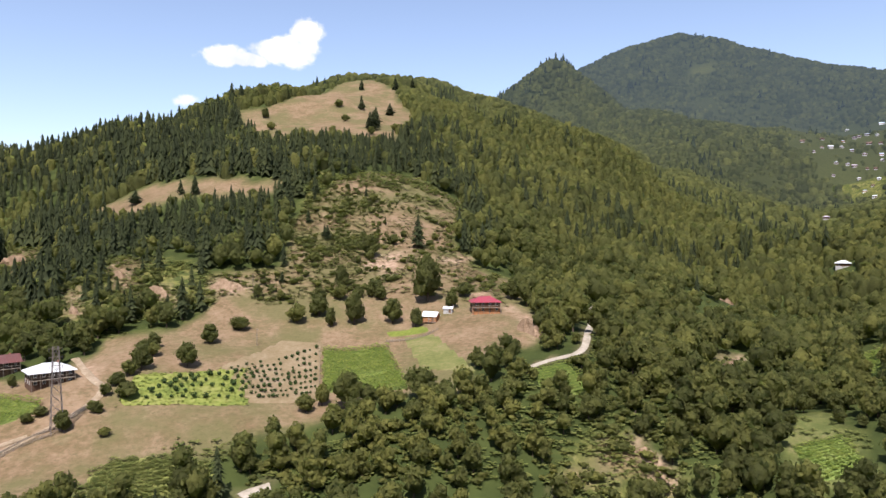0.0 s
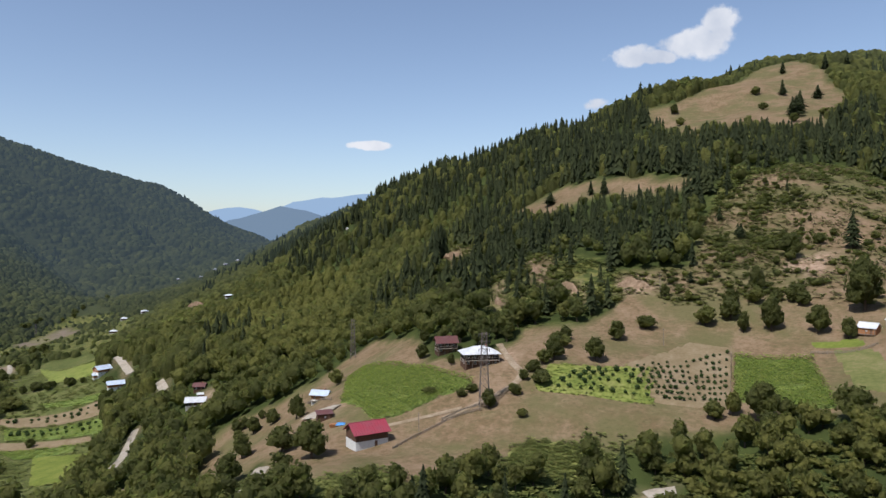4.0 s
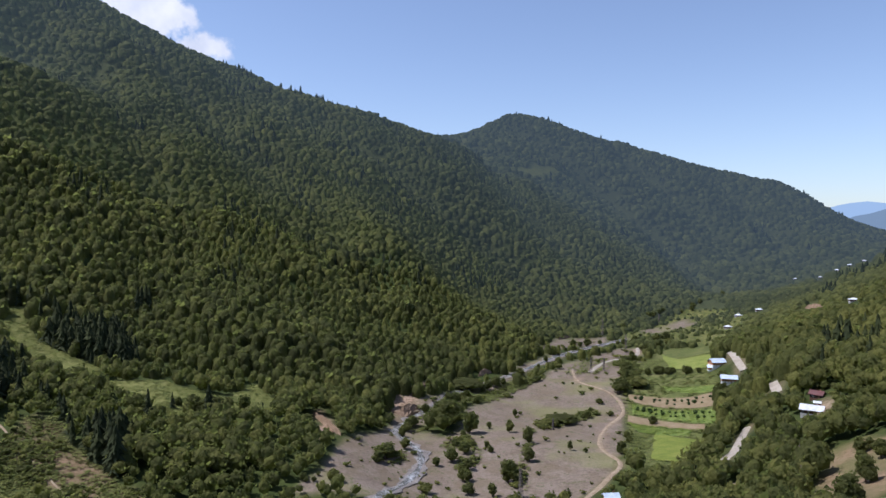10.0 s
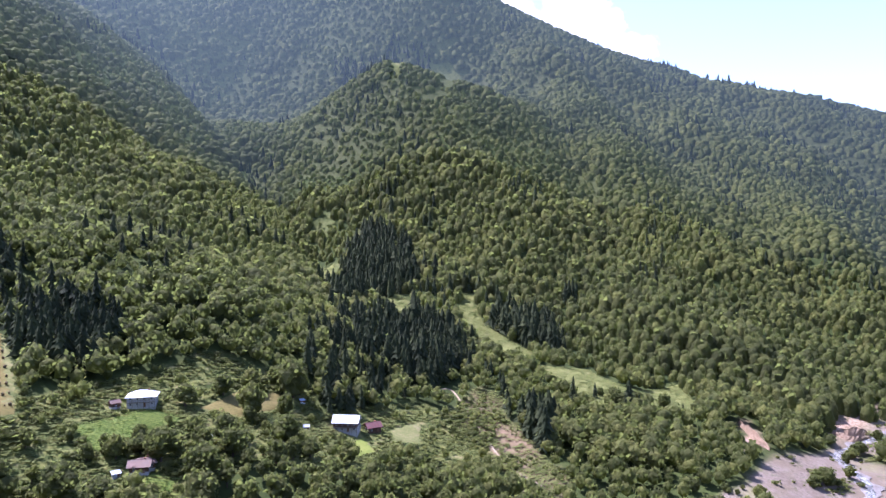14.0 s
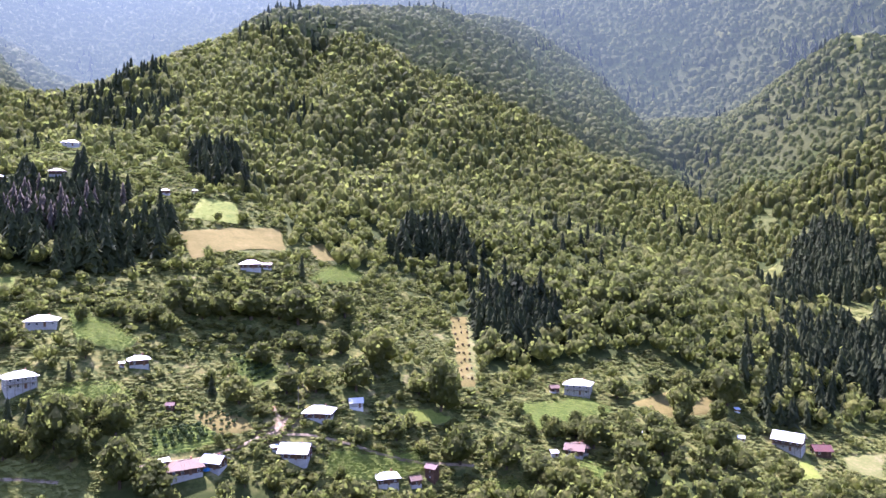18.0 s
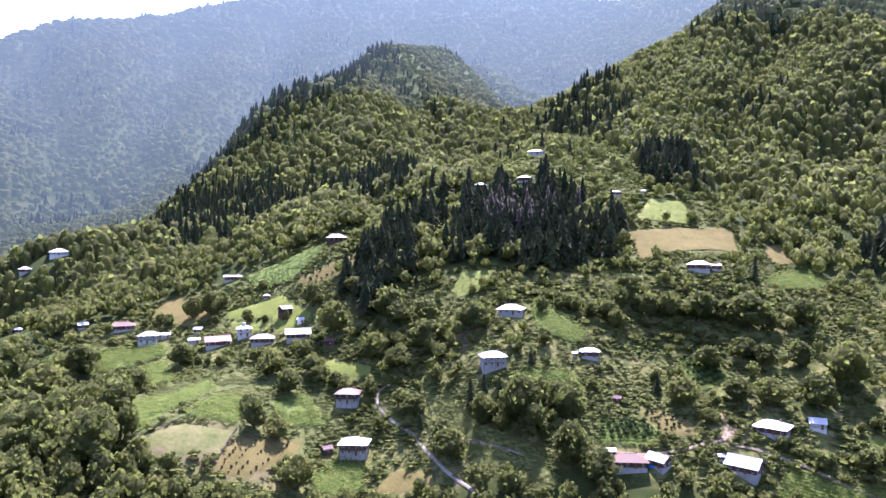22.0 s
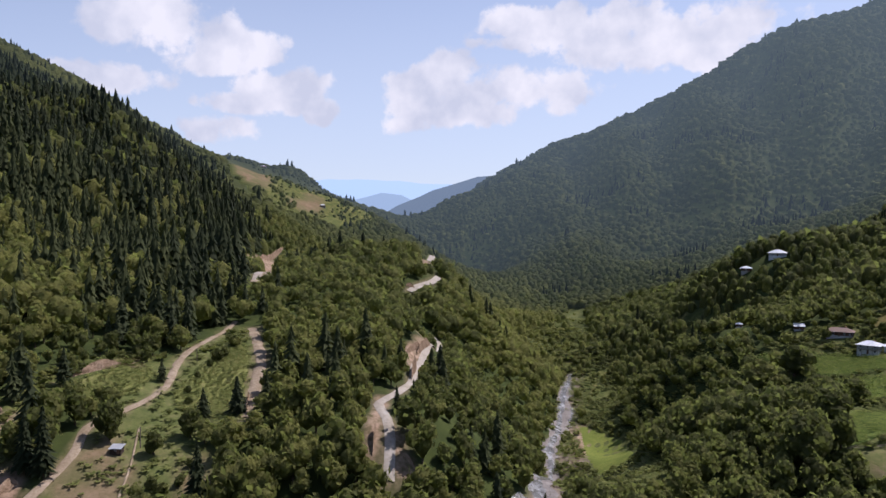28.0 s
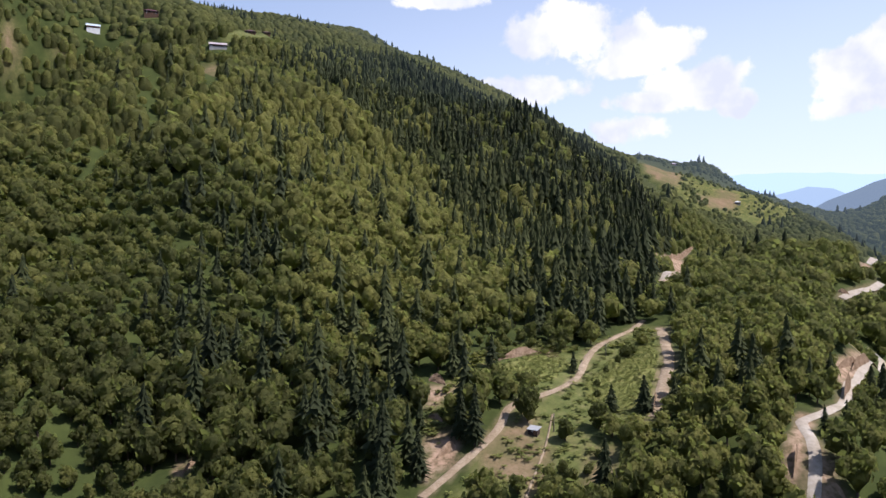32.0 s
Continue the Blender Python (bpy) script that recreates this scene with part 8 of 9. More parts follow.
tree("broad", -47.6, 706.9, 7.7, 8.2)
tree("broad", 115.9, 236.5, 4.9, 4.7)
tree("broad", 128.0, 251.8, 6.7, 6.1)
tree("broad", 134.8, 270.1, 6.2, 6.6)
tree("broad", 134.3, 258.9, 4.6, 4.6)
tree("broad", 136.3, 246.3, 7.1, 6.2)
tree("broad", 131.2, 235.0, 5.8, 5.3)
tree("broad", 135.0, 228.0, 4.7, 3.8)
tree("broad", 139.0, 222.2, 5.5, 5.6)
tree("broad", 248.8, -72.4, 3.0, 2.6)
tree("broad", 257.5, -75.0, 2.9, 2.8)
tree("broad", 269.9, -82.1, 2.8, 2.4)
tree("broad", 278.5, -89.4, 3.4, 2.7)
tree("broad", 283.9, -94.3, 5.4, 5.5)
tree("broad", 287.2, -98.2, 4.7, 4.5)
tree("broad", 301.8, -107.6, 5.5, 6.1)
tree("broad", 202.9, -48.9, 3.9, 3.6)
tree("broad", 199.8, -50.1, 3.4, 4.0)
tree("broad", 198.8, -50.9, 4.1, 3.7)
tree("broad", 201.5, -56.5, 2.7, 2.5)
tree("broad", 200.4, -55.6, 2.7, 3.0)
tree("broad", 207.4, -60.6, 2.9, 2.6)

# ---- poles, pylons, fences and small things ----
def pylon(x, y, tall, grey=False):
    """A lattice mast: four leaning legs with cross braces, and arms."""
    z = at(x, y)
    thing = tagged(new("pylon"), "rusty steel lattice pylon on the slope" if not grey else "grey steel lattice pylon on the flood plain", "pylon", group="power pylons")
    thing.location = (x, y, z)
    thing.rotation_euler = (0, 0, radians(35))
    b, t = tall * 0.068, tall * 0.03
    at_h = lambda sx, sy, k: (sx * (b + (t - b) * k), sy * (b + (t - b) * k), tall * k)
    for sx, sy in ((-1, -1), (1, -1), (1, 1), (-1, 1)):
        leg = bmesh.new()
        beam(leg, (sx * b, sy * b, -0.6), at_h(sx, sy, 1), 0.16)
        part("leg", leg, M_STEEL, thing)
    n = 9
    for (ax, ay), (bx, by) in (((-1, -1), (1, -1)), ((1, -1), (1, 1)), ((1, 1), (-1, 1)), ((-1, 1), (-1, -1))):
        br = bmesh.new()
        for i in range(n):
            pieces = [br, br, br] if grey else [bmesh.new() for _ in range(3)]
            k0, k1 = 1 - (1 - i / n) ** 1.0, 1 - (1 - (i + 1) / n) ** 1.0
            beam(pieces[0], at_h(ax, ay, k0), at_h(bx, by, k1), 0.09)
            beam(pieces[1], at_h(bx, by, k0), at_h(ax, ay, k1), 0.09)
            beam(pieces[2], at_h(ax, ay, k1), at_h(bx, by, k1), 0.08)
            if not grey:
                for piece in pieces:
                    part("brace", piece, M_STEEL, thing)
        if grey:
            part("bracing", br, M_STEEL, thing)
        else:
            br.free()
    for k in (0.78, 0.88, 0.98):
        arm = bmesh.new()
        beam(arm, (-tall * 0.075, 0, tall * k), (tall * 0.075, 0, tall * k), 0.14)
        arm_ob = part("arm", arm, M_STEEL, thing)
        for s in (-1, 1):
            part("insulator", box(bmesh.new(), s * tall * 0.07 - 0.08, -0.08, tall * k - 0.9, s * tall * 0.07 + 0.08, 0.08, tall * k - 0.08), M_GLASS, arm_ob)


def pole(x, y, tall):
    thing = tagged(new("utility_pole"), "weathered grey wooden pole with a crossbar", "pole", group="wooden poles")
    thing.location = (x, y, at(x, y))
    bm = bmesh.new()
    bmesh.ops.create_cone(bm, cap_ends=True, segments=8, radius1=0.17, radius2=0.11, depth=tall + 0.6, matrix=Matrix.Translation((0, 0, tall / 2 - 0.3)))
    part("shaft", bm, M_WOOD, thing)
    part("crossbar", box(bmesh.new(), -0.7, -0.06, tall - 0.7, 0.7, 0.06, tall - 0.58), M_WOOD, thing)
    HOUSES.append((x, y, 1.5))


def fence(*places):
    way = smooth_way(places, 2.2)
    x0, y0 = way[0]
    z0 = at(x0, y0)
    thing = tagged(new("fence"), "grey wattle fence of uneven posts and rails", "fence", group="field fences")
    thing.location = (x0, y0, z0)
    zs = height(way[:, 0], way[:, 1]) - z0
    post = shared("fence_post", lambda: box(bmesh.new(), -0.07, -0.07, -0.4, 0.07, 0.07, 1.15), M_WOOD)
    for (px, py), pz in zip(way, zs):
        part("post", post, None, thing).location = (px - x0, py - y0, pz + random.uniform(-0.08, 0.08))
    for (ax, ay), (bx, by), az, bz in zip(way, way[1:], zs, zs[1:]):
        for h in (0.35, 0.65, 0.95):
            rail = bmesh.new()
            beam(rail, (ax - x0, ay - y0, az + h + random.uniform(-0.06, 0.06)), (bx - x0, by - y0, bz + h + random.uniform(-0.06, 0.06)), 0.12)
            part("rail", rail, M_WOOD, thing)


def woodpile(x, y):
    thing = tagged(new("woodpile"), "stack of sawn orange planks on the ground", "woodpile")
    thing.matrix_basis = pose(x, y, at(x, y), 0, 0, 50)
    for i in range(4):
        for j in range(5):
            part("plank", box(bmesh.new(), -1.8 + random.uniform(-0.15, 0.15), -0.9 + j * 0.36, i * 0.26 - 0.15, 1.8, -0.58 + j * 0.36, i * 0.26 + 0.09), WALLS["orange"], thing)


def tarp(x, y):
    """A blue sheet thrown over a heap."""
    bm = bmesh.new()
    bmesh.ops.create_grid(bm, x_segments=10, y_segments=8, size=1.0)
    for v in bm.verts:
        r = max(abs(v.co.x), abs(v.co.y))
        v.co.z = 0.75 * (1 - r ** 2.2) + 0.1 * noise.noise(v.co * 3.0) + 0.06
        v.co.x *= 2.0
        v.co.y *= 1.3
    ext = bmesh.ops.extrude_face_region(bm, geom=bm.faces[:])
    bmesh.ops.translate(bm, vec=(0, 0, -0.03), verts=[g for g in ext["geom"] if isinstance(g, bmesh.types.BMVert)])
    me = bpy.data.meshes.new("tarpaulin")
    bm.to_mesh(me)
    bm.free()
    me.materials.append(M_TARP)
    ob = tagged(new("tarpaulin", me), "crumpled blue tarpaulin over a heap", "tarpaulin")
    ob.matrix_basis = pose(x, y, at(x, y), 0, 0, 30)


def bush_stock():
    g = np.random.default_rng(41)
    out = []
    for _ in range(4):
        v, f, _n = crown_form(1, 40, 0.13, g, 1.05)
        v[:, 2] -= 0.1
        out.append(mesh_of("bush", v, f, [M_BUSH], {"tint": np.full(len(v), g.uniform(0.1, 0.9))}))
    v, f, _n = crown_form(2, 0, 0, g)
    v[:, 2] -= 0.12
    return out, [mesh_of("haycock", v, f, [M_HAY])]


BUSHES, HAYCOCKS = bush_stock()


def bush_rows(label, n, m, tall, a, b, c, d):
    """n by m bushes in rows over a four-cornered plot, some missing."""
    hay = "haycock" in label
    a, b, c, d = (np.array(q) for q in (a, b, c, d))
    for i in range(n):
        for j in range(m):
            if tree_rng.uniform() < 0.12:
                continue
            u, v = (i + 0.5 + tree_rng.uniform(-0.15, 0.15)) / n, (j + 0.5 + tree_rng.uniform(-0.15, 0.15)) / m
            q = (a * (1 - u) + b * u) * (1 - v) + (d * (1 - u) + c * u) * v
            s = tall * tree_rng.uniform(0.6, 1.25)
            ob = new("haycock" if hay else "bush", (HAYCOCKS if hay else BUSHES)[int(tree_rng.integers(0, 1 if hay else 4))])
            ob.matrix_basis = Matrix.LocRotScale((q[0], q[1], at(*q) + 0.2), Euler((0, 0, tree_rng.uniform(0, 6.28))), (s * 0.95, s * 0.95, s))
            tagged(ob, label, "haycock" if hay else "bush", group=label.split(" in ")[0].split(" on ")[0] + " rows")


# ---- poles, pylons, fences and small things ----
pylon(-114.1, 209.0, 25.3)
pylon(-240.7, 295.3, 20.9)
pylon(-362.0, 114.3, 15.4, True)
pylon(-935.4, 415.2, 24.6, True)
pylon(-845.9, 407.9, 19.6, True)
pylon(-676.1, 288.0, 15.4, True)
pylon(-683.3, 305.2, 13.3, True)
pylon(-1057.1, 566.9, 17.3, True)
pylon(-491.3, 179.8, 8.6, True)
pole(-89.4, 334.3, 9.4)
pole(-74.7, 284.8, 7.1)
pole(-128.8, 191.4, 6.1)
pole(-120.4, -284.9, 10.1)
pole(110.3, -326.4, 7.8)
pole(72.9, -310.1, 6.3)
pole(286.4, -86.9, 5.3)
pole(224.1, -51.1, 6.4)
pole(-300.3, 234.7, 9.5)
pole(-270.2, 211.9, 11.5)
pole(36.8, -293.0, 5.4)
fence((-127.4, 175.2), (-126.3, 188.4), (-121.8, 200.4), (-114.9, 207.3))
fence((-124.7, 199.0), (-119.6, 206.7), (-115.6, 210.1))
fence((-49.8, 286.6), (-41.9, 240.3))
fence((-23.2, 291.0), (-10.2, 289.5), (-2.2, 294.5))
fence((-226.6, 244.5), (-191.5, 220.9))
fence((129.4, -285.0), (111.2, -299.1), (109.0, -322.4))
fence((90.8, -279.5), (88.8, -297.0))
fence((-130.5, -322.8), (-128.9, -295.1))
woodpile(-163.0, 189.8)
tarp(-161.1, 190.9)
tarp(-76.5, -266.0)
woodpile(-110.3, -289.5)
bush_rows("young hazel bush in a bare orchard row", 14, 8, 1.4, (-78.2, 256.6), (-50.9, 290.2), (-42.2, 238.3), (-62.8, 233.8))
bush_rows("young fruit bush in a weedy plot", 9, 5, 2.0, (-94.6, 245.1), (-70.2, 258.7), (-64.7, 232.8), (-97.7, 225.1))
bush_rows("orchard bush in the valley", 12, 2, 3.1, (-573.1, 282.0), (-521.2, 327.9), (-497.8, 313.1), (-566.6, 278.7))
bush_rows("orchard bush in the valley", 12, 2, 3.0, (-549.0, 272.8), (-482.0, 303.2), (-462.1, 293.1), (-534.3, 265.5))
bush_rows("nursery bush in close rows", 8, 6, 2.2, (-61.2, -288.7), (-80.4, -287.8), (-85.4, -278.9), (-59.6, -278.4))
bush_rows("hazel bush in a row", 7, 5, 2.3, (-107.4, -336.7), (-124.6, -337.0), (-124.6, -318.3), (-109.0, -311.3))
bush_rows("young bush in an ochre plot", 6, 4, 1.5, (-78.9, -293.8), (-86.9, -296.8), (-98.5, -287.5), (-87.1, -279.7))
bush_rows("haycock on dry ground", 9, 4, 1.0, (91.8, -271.0), (88.0, -288.6), (63.3, -304.7), (76.4, -275.2))
bush_rows("haycock on a cut strip", 3, 9, 1.4, (-245.9, -350.2), (-259.7, -352.1), (-210.0, -278.3), (-203.1, -279.7))
bush_rows("bush on a brown plot", 7, 3, 1.8, (94.7, -444.6), (59.4, -454.3), (60.3, -441.4), (81.4, -431.7))

# ---- woods ----
rng = np.random.default_rng(5)


def plant(name, forms, spots, tall, wide, leaf_mat, label, painted_haze=None):
    """One object of many trees: each takes a form, a turn and a size of its own."""
    pick = rng.integers(0, len(forms), len(spots))
    turn = rng.uniform(0, 6.283, len(spots))
    # random tint per tree, plus painted sun and shade by zone
    tint = rng.uniform(0, 1, len(spots)) + 0.75 * cover("pale_sunlit_wood", spots[:, 0], spots[:, 1], 40) - (0.36 if painted_haze is None else 0.32) * cover("dark_shaded_wood", spots[:, 0], spots[:, 1], 40)
    vs, fs, ts, ix, hazes, suns, n = [], [], [], [], [], [], 0
    glow = sunward(spots[:, 0], spots[:, 1])
    for i, (v, f, leaf) in enumerate(forms):
        k = np.where(pick == i)[0]
        if not len(k):
            continue
        c, s = np.cos(turn[k])[:, None], np.sin(turn[k])[:, None]
        x = (v[None, :, 0] * c - v[None, :, 1] * s) * wide[k, None] + spots[k, 0, None]
        y = (v[None, :, 0] * s + v[None, :, 1] * c) * wide[k, None] + spots[k, 1, None]
        z = v[None, :, 2] * tall[k, None] + spots[k, 2, None]
        vs.append(np.stack([x, y, z], -1).reshape(-1, 3))
        fs.append((f[None] + (n + len(v) * np.arange(len(k)))[:, None, None]).reshape(-1, 3))
        ts.append(np.repeat(tint[k], len(v)))
        hazes.append(np.repeat(painted_haze[k] if painted_haze is not None else 0 * tint[k], len(v)))
        suns.append(np.repeat(glow[k], len(v)))
        ix.append(np.tile((np.arange(len(f)) >= leaf).astype(int), len(k)))
        n += len(v) * len(k)
    me = mesh_of(name, np.concatenate(vs), np.concatenate(fs), [leaf_mat, M_BARK], {"tint": np.concatenate(ts)} if painted_haze is None else {"tint": np.concatenate(ts), "painted_haze": np.concatenate(hazes), "sunward": np.concatenate(suns), "bright": np.ones(n)}, leaf_mat not in (M_NEEDLE, M_FAR_NEEDLE), np.concatenate(ix))
    return tagged(new(name, me), label, "trees", kind="stuff")


def sight_table():
    """For each heading and distance, how steeply the ground nearer to the hovering place rises."""
    na = 720
    k = 60 * 1.014 ** np.arange(312)
    a = np.arange(na) * 2 * math.pi / na
    h = height(-np.sin(a)[:, None] * k, np.cos(a)[:, None] * k)
    return k, np.maximum.accumulate((h - EYE[2]) / k, axis=1)


SIGHT_R, SIGHT = sight_table()


def open_to_valley(x, y, top):
    r = np.hypot(x, y)
    a = (np.degrees(np.arctan2(-x, y)) % 360 * 2).astype(int) % 720
    i = np.clip(np.searchsorted(SIGHT_R, r * 0.985) - 1, 0, len(SIGHT_R) - 1)
    return (top - EYE[2]) / r > SIGHT[a, i] - 0.004


def scatter(r0, r1, gap):
    n = int(2 * r1 / gap) + 1
    g = (np.arange(n) - n / 2) * gap
    x, y = np.meshgrid(g, g)
    x, y = x.ravel(), y.ravel()
    x, y = x + rng.uniform(-0.5, 0.5, x.size) * gap, y + rng.uniform(-0.5, 0.5, y.size) * gap
    r = np.hypot(x, y)
    k = (r >= r0) & (r < r1)
    return x[k], y[k]


def spots_to_keep():
    """Places that lie open: the wood in front of them is low. Kept as a table of heading and slope of sight."""
    pts = [np.array(CLEAR)]
    for outline in [*FIELDS, *ZONES["meadow"], *ZONES["dry"], *ZONES["gravel"], *BANKS]:
        p = np.array(outline, float)
        s = max(3.0, math.hypot(*p.mean(0)) * 0.012)
        x, y = (q.ravel() for q in np.meshgrid(np.arange(p[:, 0].min(), p[:, 0].max(), s), np.arange(p[:, 1].min(), p[:, 1].max(), s)))
        k = inside(x, y, outline, 2.2 * s + 14) > 0.86
        pts.append(np.stack([x[k], y[k]], -1))
    p = np.concatenate(pts)
    z = height(p[:, 0], p[:, 1])
    r = np.hypot(p[:, 0], p[:, 1])
    i = (np.degrees(np.arctan2(-p[:, 0], p[:, 1])) % 360 / 0.5).astype(int) % 720
    j = np.clip(((z + 0.5 - EYE[2]) / r + 0.6) / 0.006, 0, 219).astype(int)
    table = np.zeros((720, 220))
    np.maximum.at(table, (i, j), r)
    return table


KEEP = spots_to_keep()


def hides(x, y, z, tall, wide):
    """True for a tree that would stand in front of an open place."""
    r = np.hypot(x, y)
    a = np.degrees(np.arctan2(-x, y)) % 360
    res = np.zeros(x.shape, bool)
    half = np.degrees(wide * 0.33 / r)
    for s in (-1, 0, 1):
        i = ((a + s * half) / 0.5).astype(int) % 720
        for k in np.linspace(0.05, 0.68, 8):
            j = np.clip(((z + tall * k - EYE[2]) / r + 0.6) / 0.006, 0, 219).astype(int)
            res |= KEEP[i, j] > r + 2
    return res


def keep_clear(x, y):
    """How thickly trees grow: 1 in closed woods, less in scrub, none on fields, roads and gravel."""
    k = np.ones(x.shape)
    k = np.minimum(k, 1 - cover("scrub", x, y) * (0.60 - 0.45 * rough(x, y, 28, 33)))
    for kind in ("meadow", "dry", "gravel", "bank"):
        k = np.minimum(k, 1 - 1.02 * cover(kind, x, y))
    return k


def woods():
    g = np.random.default_rng(11)
    near_b = [crown_form(1, 95, 0.086, g, trunk=True, lobes=3) for _ in range(8)]
    wood_b = [crown_form(1, 30, 0.115, g, lobes=1) for _ in range(8)]
    mid_b = [dome_form(g, 6) for _ in range(10)]
    far_b = [dome_form(g) for _ in range(8)]
    vast_b = [dome_form(g, 0, True) for _ in range(8)]
    near_c = [spruce_form(12, 6, g, True) for _ in range(6)]
    wood_c = [spruce_form(8, 5, g) for _ in range(5)]
    mid_c = [spruce_form(5, 4, g) for _ in range(4)]
    far_c = [spruce_form(3, 3, g) for _ in range(4)]
    for zone_, r0, r1, gap, fb, fc in (("near", 135, 330, 7.2, near_b, near_c), ("middle", 330, 540, 7.2, wood_b, wood_c), ("middle", 540, 900, 7.2, mid_b, mid_c),
                                       ("far", 900, 1300, 8.2, far_b, far_c), ("backdrop", 1300, 1900, 10.8, vast_b, far_c), ("remote", 1900, 3600, 17.5, vast_b, far_c)):
        x, y = scatter(r0, r1, gap)
        z = height(x, y)
        k = rng.uniform(0, 1, x.size) < keep_clear(x, y)
        big = cover("big_wood", x, y, 40)
        k &= rng.uniform(0, 1, x.size) < 1 - 0.2 * big
        k &= near_ways(x, y, ROADS + RIVERS, 2.2) < 0.05
        k &= open_to_valley(x, y, z + 14) | (rng.uniform(0, 1, x.size) < 0.03)
        for outline in FIELDS:
            k &= inside(x, y, outline, 1.0) < 0.3
        for hx, hy, hs in HOUSES:
            k &= np.hypot(x - hx, y - hy) > hs * 0.75 + 2.5
        x, y, z = x[k], y[k], z[k]
        con = cover("conifer", x, y, 25.0)
        lone = np.clip((rough(x, y, 75, 21) - 0.45) * 2, 0, 0.25) * (z > 90)
        lone = np.maximum(lone, 0.17 * big[k])
        is_con = rng.uniform(0, 1, x.size) < np.maximum(con * (0.48 + 0.46 * np.clip(rough(x, y, 34, 22) + 0.35, 0, 1)), lone)
        p = np.stack([x, y, z], -1)
        size = rng.uniform(0.62, 1.3, x.size) * (0.85 + 0.3 * rough(x, y, 50, 31)) * (1 + 0.38 * big[k])
        thin = 1 - 0.38 * cover("scrub", x, y, 8) * (1 - 0.6 * con)
        grow = max(1.0, gap / 8)
        tall = np.where(is_con, 20 * size * grow ** 0.4, (7.0 + 0.75 * gap) * size) * thin
        wide = np.where(is_con, 22 * size * grow, 1.4 * gap * size) * thin
        if r0 >= 900:
            tall = tall * np.where(is_con, 0.85, 0.62)
        off = hides(x, y, z, tall, wide * np.where(is_con, 0.4, 1.0))
        # lower growth before the open places
        tall, wide = np.where(off, tall * 0.5, tall), np.where(off, wide * np.where(is_con, 0.5, 0.75), wide)
        off &= hides(x, y, z, tall * 0.8, wide * np.where(is_con, 0.4, 0.8)) & (rng.uniform(0, 1, x.size) < 0.95)
        b, c = ~is_con & ~off, is_con & ~off
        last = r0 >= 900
        # woods beyond 900 m get haze painted into their material
        painted_haze = haze_share(x, y) if last else None
        plant(("backdrop" if last else zone_) + "_broadleaf_wood", fb, p[b], tall[b], wide[b], M_FAR if last else M_BROAD, "dense green broadleaf trees covering the mountain slopes", painted_haze[b] if last else None)
        plant(("backdrop" if last else zone_) + "_spruce_wood", fc, p[c], tall[c], wide[c], M_FAR_NEEDLE if last else M_NEEDLE, "dark green spruces standing close on the slopes", painted_haze[c] if last else None)


def shrubs():
    """Low bushes and bracken on scrub, dry slopes and river banks."""
    g = np.random.default_rng(12)
    forms = [crown_form(1, 7, 0.24, g, 0.9) for _ in range(6)]
    x, y = scatter(135, 1150, 3.0)
    z = height(x, y)
    thicket = cover("thicket", x, y)
    brush, scrub_, bank = cover("brush", x, y), cover("scrub", x, y), near_ways(x, y, RIVERS, 5.0)
    clump = np.clip(0.62 + 1.2 * rough(x, y, 13, 61) + 0.5 * rough(x, y, 40, 62), 0, 1)
    want = np.maximum.reduce([thicket * 0.9, brush * 0.32 * np.where(np.hypot(x, y) > 620, 0.25, 1), scrub_ * np.where(np.hypot(x, y) < 520, 0.95, 0.42) * (np.hypot(x, y) < 760), (bank > 0.02) * (np.hypot(x, y) < 620) * np.where(cover("gravel", x, y) > 0.5, 0.12, 0.45), cover("gravel", x, y) * 0.03]) * clump
    k = rng.uniform(0, 1, x.size) < want
    k &= near_ways(x, y, ROADS, 1.6) < 0.05
    k &= near_ways(x, y, RIVERS, 1.6) < 0.05
    for outline in FIELDS:
        k &= inside(x, y, outline, 1.0) < 0.3
    for hx, hy, hs in HOUSES:
        k &= np.hypot(x - hx, y - hy) > hs * 0.6 + 1.0
    x, y, z = x[k], y[k], z[k]
    s = np.where(np.hypot(x, y) > 620, 1.9, 1.0) * rng.uniform(1.6, 4.4, x.size) * (0.8 + 0.4 * rough(x, y, 25, 63))
    plant("shrubs", forms, np.stack([x, y, z - 0.1 * s], -1), s * 0.85, s * 1.25, M_BROAD, "low green shrubs and bracken scattered over rough ground")


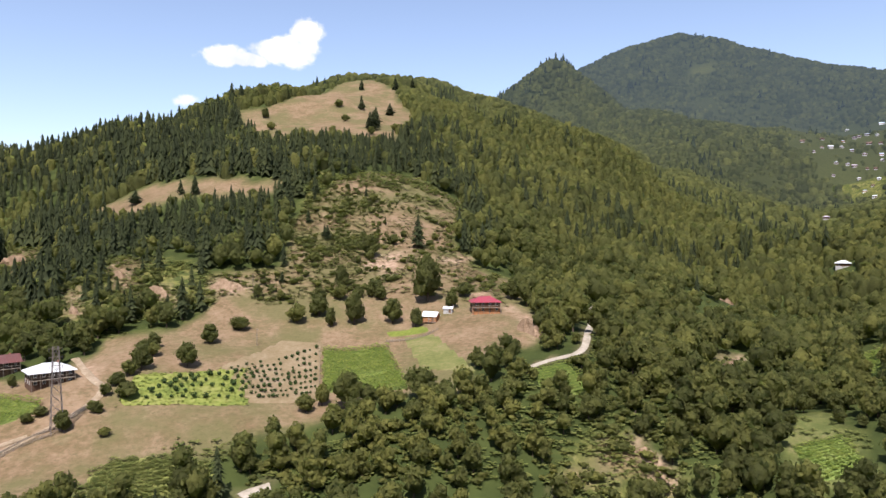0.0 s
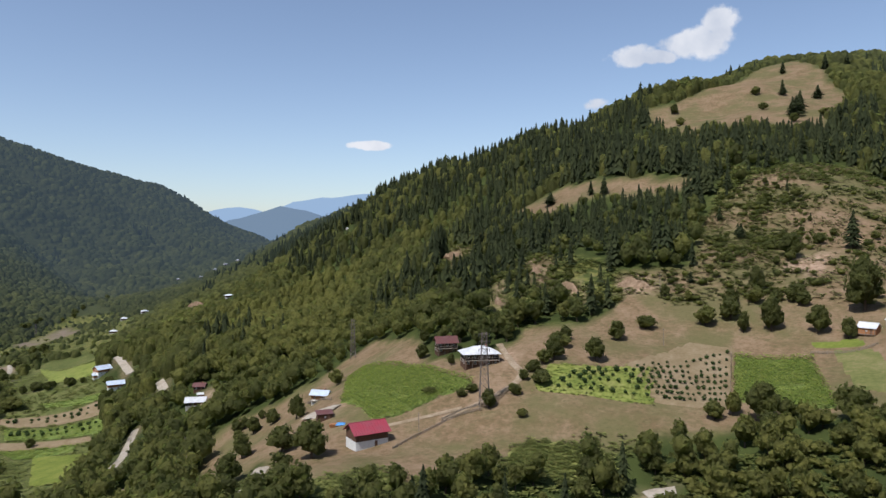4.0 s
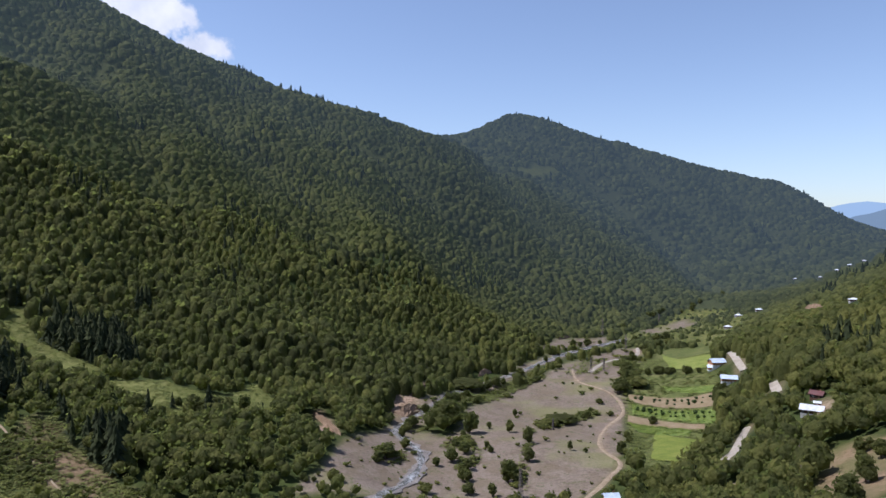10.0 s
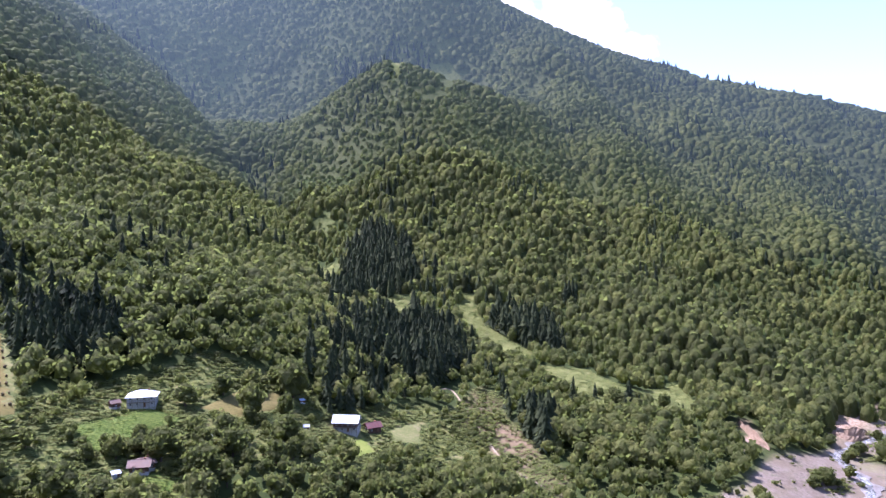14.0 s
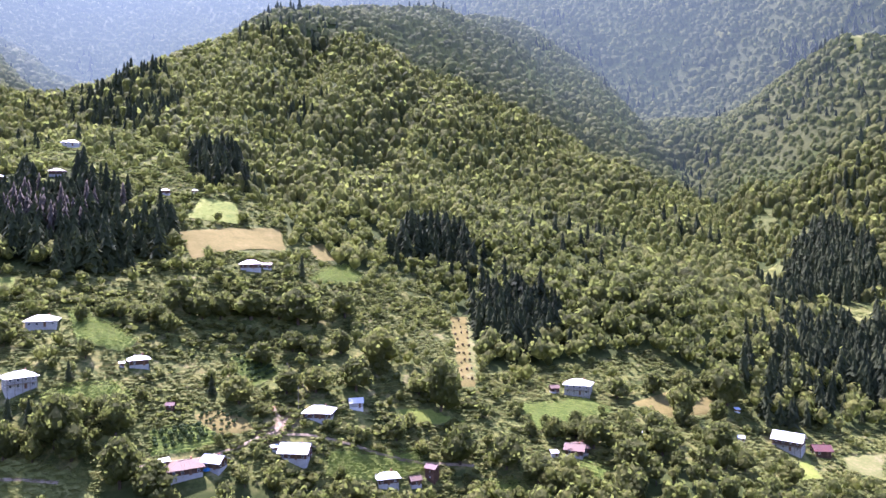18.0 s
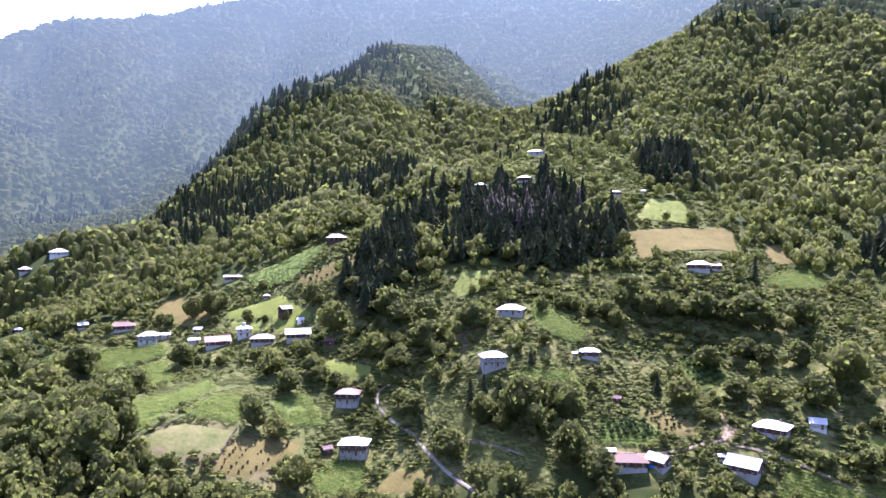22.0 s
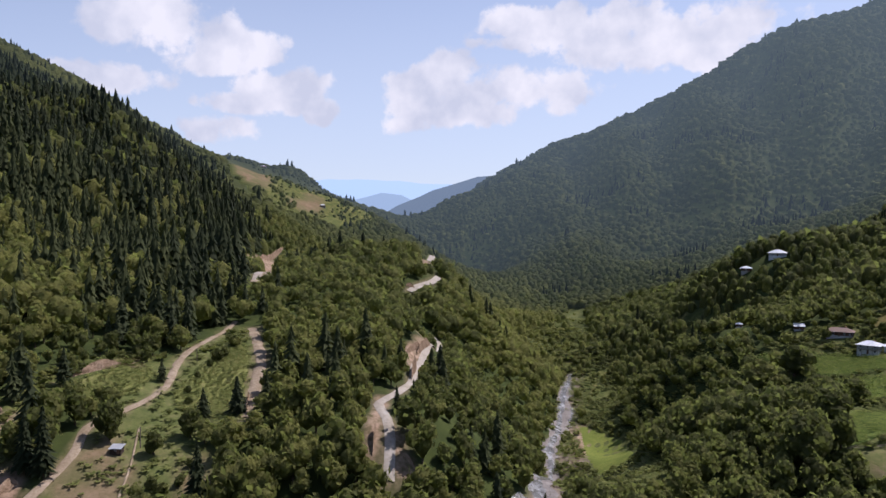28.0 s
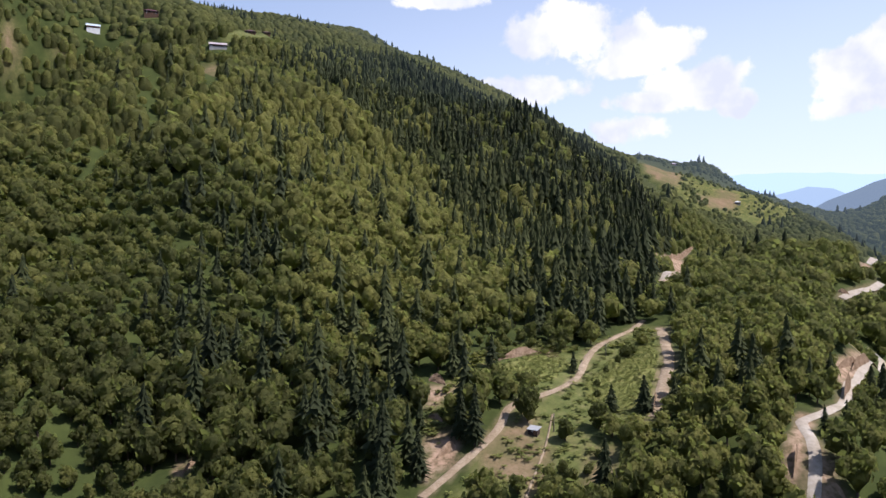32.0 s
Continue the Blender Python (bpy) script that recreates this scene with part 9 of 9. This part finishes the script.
def undergrowth():
    """Bracken and rank grass over the rough ground of the village slope and the pastures."""
    v0, f0 = TUFT
    x, y = scatter(135, 860, 1.75)
    r = np.hypot(x, y)
    brush = cover("brush", x, y)
    k = rng.uniform(0, 1, x.size) < np.maximum(cover("scrub", x, y) * np.where(r < 480, 1.0, 0.6) * (r < 720), np.maximum.reduce([brush * 0.62, cover("meadow", x, y) * 0.34, cover("thicket", x, y) * 0.8])) * np.clip(0.7 + 0.8 * rough(x, y, 9, 64), 0, 1)
    x, y = x[k], y[k]
    z = height(x, y)
    k = (near_ways(x, y, ROADS + RIVERS, 1.3) < 0.05) & open_to_valley(x, y, z + 3)
    for outline in FIELDS:
        k &= inside(x, y, outline, 0.5) < 0.4
    for hx, hy, hs in HOUSES:
        k &= (np.abs(x - hx) > hs * 0.6 + 0.5) | (np.abs(y - hy) > hs * 0.6 + 0.5)
    x, y, z = x[k], y[k], z[k]
    n = len(x)
    turn, size = rng.uniform(0, 6.28, n), rng.uniform(0.7, 1.5, n) * np.where(np.hypot(x, y) > 480, 1.35, 1.0)
    vx = (v0[None, :, 0] * np.cos(turn)[:, None] - v0[None, :, 1] * np.sin(turn)[:, None]) * 1.25 * size[:, None] + x[:, None]
    vy = (v0[None, :, 0] * np.sin(turn)[:, None] + v0[None, :, 1] * np.cos(turn)[:, None]) * 1.25 * size[:, None] + y[:, None]
    vz = v0[None, :, 2] * 0.95 * size[:, None] + z[:, None] - 0.1
    fs = (f0[None] + (len(v0) * np.arange(n))[:, None, None]).reshape(-1, 3)
    me = mesh_of("bracken", np.stack([vx, vy, vz], -1).reshape(-1, 3), fs, [M_BRACKEN], {"tint": np.repeat(rng.uniform(0, 1, n), len(v0))})
    tagged(new("bracken", me), "yellow-green bracken and rank grass on rough ground", "bracken", kind="stuff")


def spruce_stands():
    """Closed stands of spruce on the slopes near the village and the farm."""
    g = np.random.default_rng(14)
    forms = [spruce_form(7, 5, g) for _ in range(6)]
    x, y = scatter(150, 820, 4.5)
    z = height(x, y)
    k = (cover("stand", x, y, 6.0) > 0.6) & (rng.uniform(0, 1, x.size) < np.minimum(keep_clear(x, y) + 0.25, 0.85) * (cover("dry", x, y) < 0.3)) & (rough(x, y, 45, 66) > -0.35)
    k &= near_ways(x, y, ROADS, 1.8) < 0.05
    k &= open_to_valley(x, y, z + 14)
    for outline in FIELDS:
        k &= inside(x, y, outline, 1.0) < 0.3
    for hx, hy, hs in HOUSES:
        k &= np.hypot(x - hx, y - hy) > hs * 0.7 + 2.0
    x, y, z = x[k], y[k], z[k]
    s = rng.uniform(9, 24, x.size)
    k = ~hides(x, y, z, s, s * 0.3)
    plant("spruce_stand", forms, np.stack([x, y, z], -1)[k], s[k], s[k] * 1.5, M_NEEDLE, "dark close stand of tall spruces")


def far_range(label, glow, *crest):
    """A mountain range far off: a ridge with spurs, its haze painted as emission."""
    way = smooth_way([(x, y) for x, y, z in crest], 60.0)
    zs = np.interp(np.linspace(0, 1, len(way)), np.linspace(0, 1, len(crest)), [z for x, y, z in crest])
    out = way / np.linalg.norm(way, axis=1)[:, None]
    ks = np.linspace(-1, 0.25, 14)
    x, y = way[:, None, 0] + out[:, None, 0] * ks * 420, way[:, None, 1] + out[:, None, 1] * ks * 420
    fall = np.where(ks < 0, 1 + ks * 0.9, 1 - ks * 2)
    z = (zs[:, None] + 60) * fall - 60 + (1 - np.abs(fall)) * 60 * rough(x, y, 130, 71) + 8 * rough(x, y, 60, 72)
    n, m = x.shape
    i, j = np.meshgrid(np.arange(n - 1), np.arange(m - 1), indexing="ij")
    f = np.stack([i * m + j, (i + 1) * m + j, (i + 1) * m + j + 1, i * m + j + 1], -1).reshape(-1, 4)
    me = mesh_of("backdrop", np.stack([x, y, z], -1).reshape(-1, 3), f, [M_RANGE], {"painted_haze": np.full(n * m, min(0.97, 0.5 + 0.37 * glow)), "sunward": 0.5 * sunward(x, y).ravel(), "bright": np.full(n * m, 5.8 * glow), "tint": np.full(n * m, 0.3)}, True)
    tagged(new("backdrop", me), label, "mountains", kind="structure")


woods()
undergrowth()
spruce_stands()
shrubs()
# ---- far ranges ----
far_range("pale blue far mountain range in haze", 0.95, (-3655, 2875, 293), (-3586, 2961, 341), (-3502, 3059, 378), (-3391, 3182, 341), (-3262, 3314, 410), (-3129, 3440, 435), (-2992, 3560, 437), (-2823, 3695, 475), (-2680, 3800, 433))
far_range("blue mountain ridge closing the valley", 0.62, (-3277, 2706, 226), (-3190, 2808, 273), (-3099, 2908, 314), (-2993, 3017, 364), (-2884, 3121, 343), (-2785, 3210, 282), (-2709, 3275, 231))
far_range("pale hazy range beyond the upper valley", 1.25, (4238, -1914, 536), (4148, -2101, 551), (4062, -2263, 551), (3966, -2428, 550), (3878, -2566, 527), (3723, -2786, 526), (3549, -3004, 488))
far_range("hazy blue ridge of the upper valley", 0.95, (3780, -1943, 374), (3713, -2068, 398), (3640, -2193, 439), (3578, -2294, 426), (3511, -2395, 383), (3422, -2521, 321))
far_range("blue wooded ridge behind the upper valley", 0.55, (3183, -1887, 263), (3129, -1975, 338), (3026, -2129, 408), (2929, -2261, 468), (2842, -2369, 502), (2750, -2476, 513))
# a few dead trees among the village spruces
def dead_spruces(x0, y0, n, spread):
    g = np.random.default_rng(13)
    x, y = x0 + g.normal(0, spread, n), y0 + g.normal(0, spread * 0.7, n)
    s = g.uniform(17, 25, n)
    plant("dead_spruces", [spruce_form(7, 5, g) for _ in range(3)], np.stack([x, y, height(x, y)], -1), s, s, M_DEAD, "brown dead spruces among the living ones")


# ---- dead trees ----
dead_spruces(-46, -450, 46, 12)
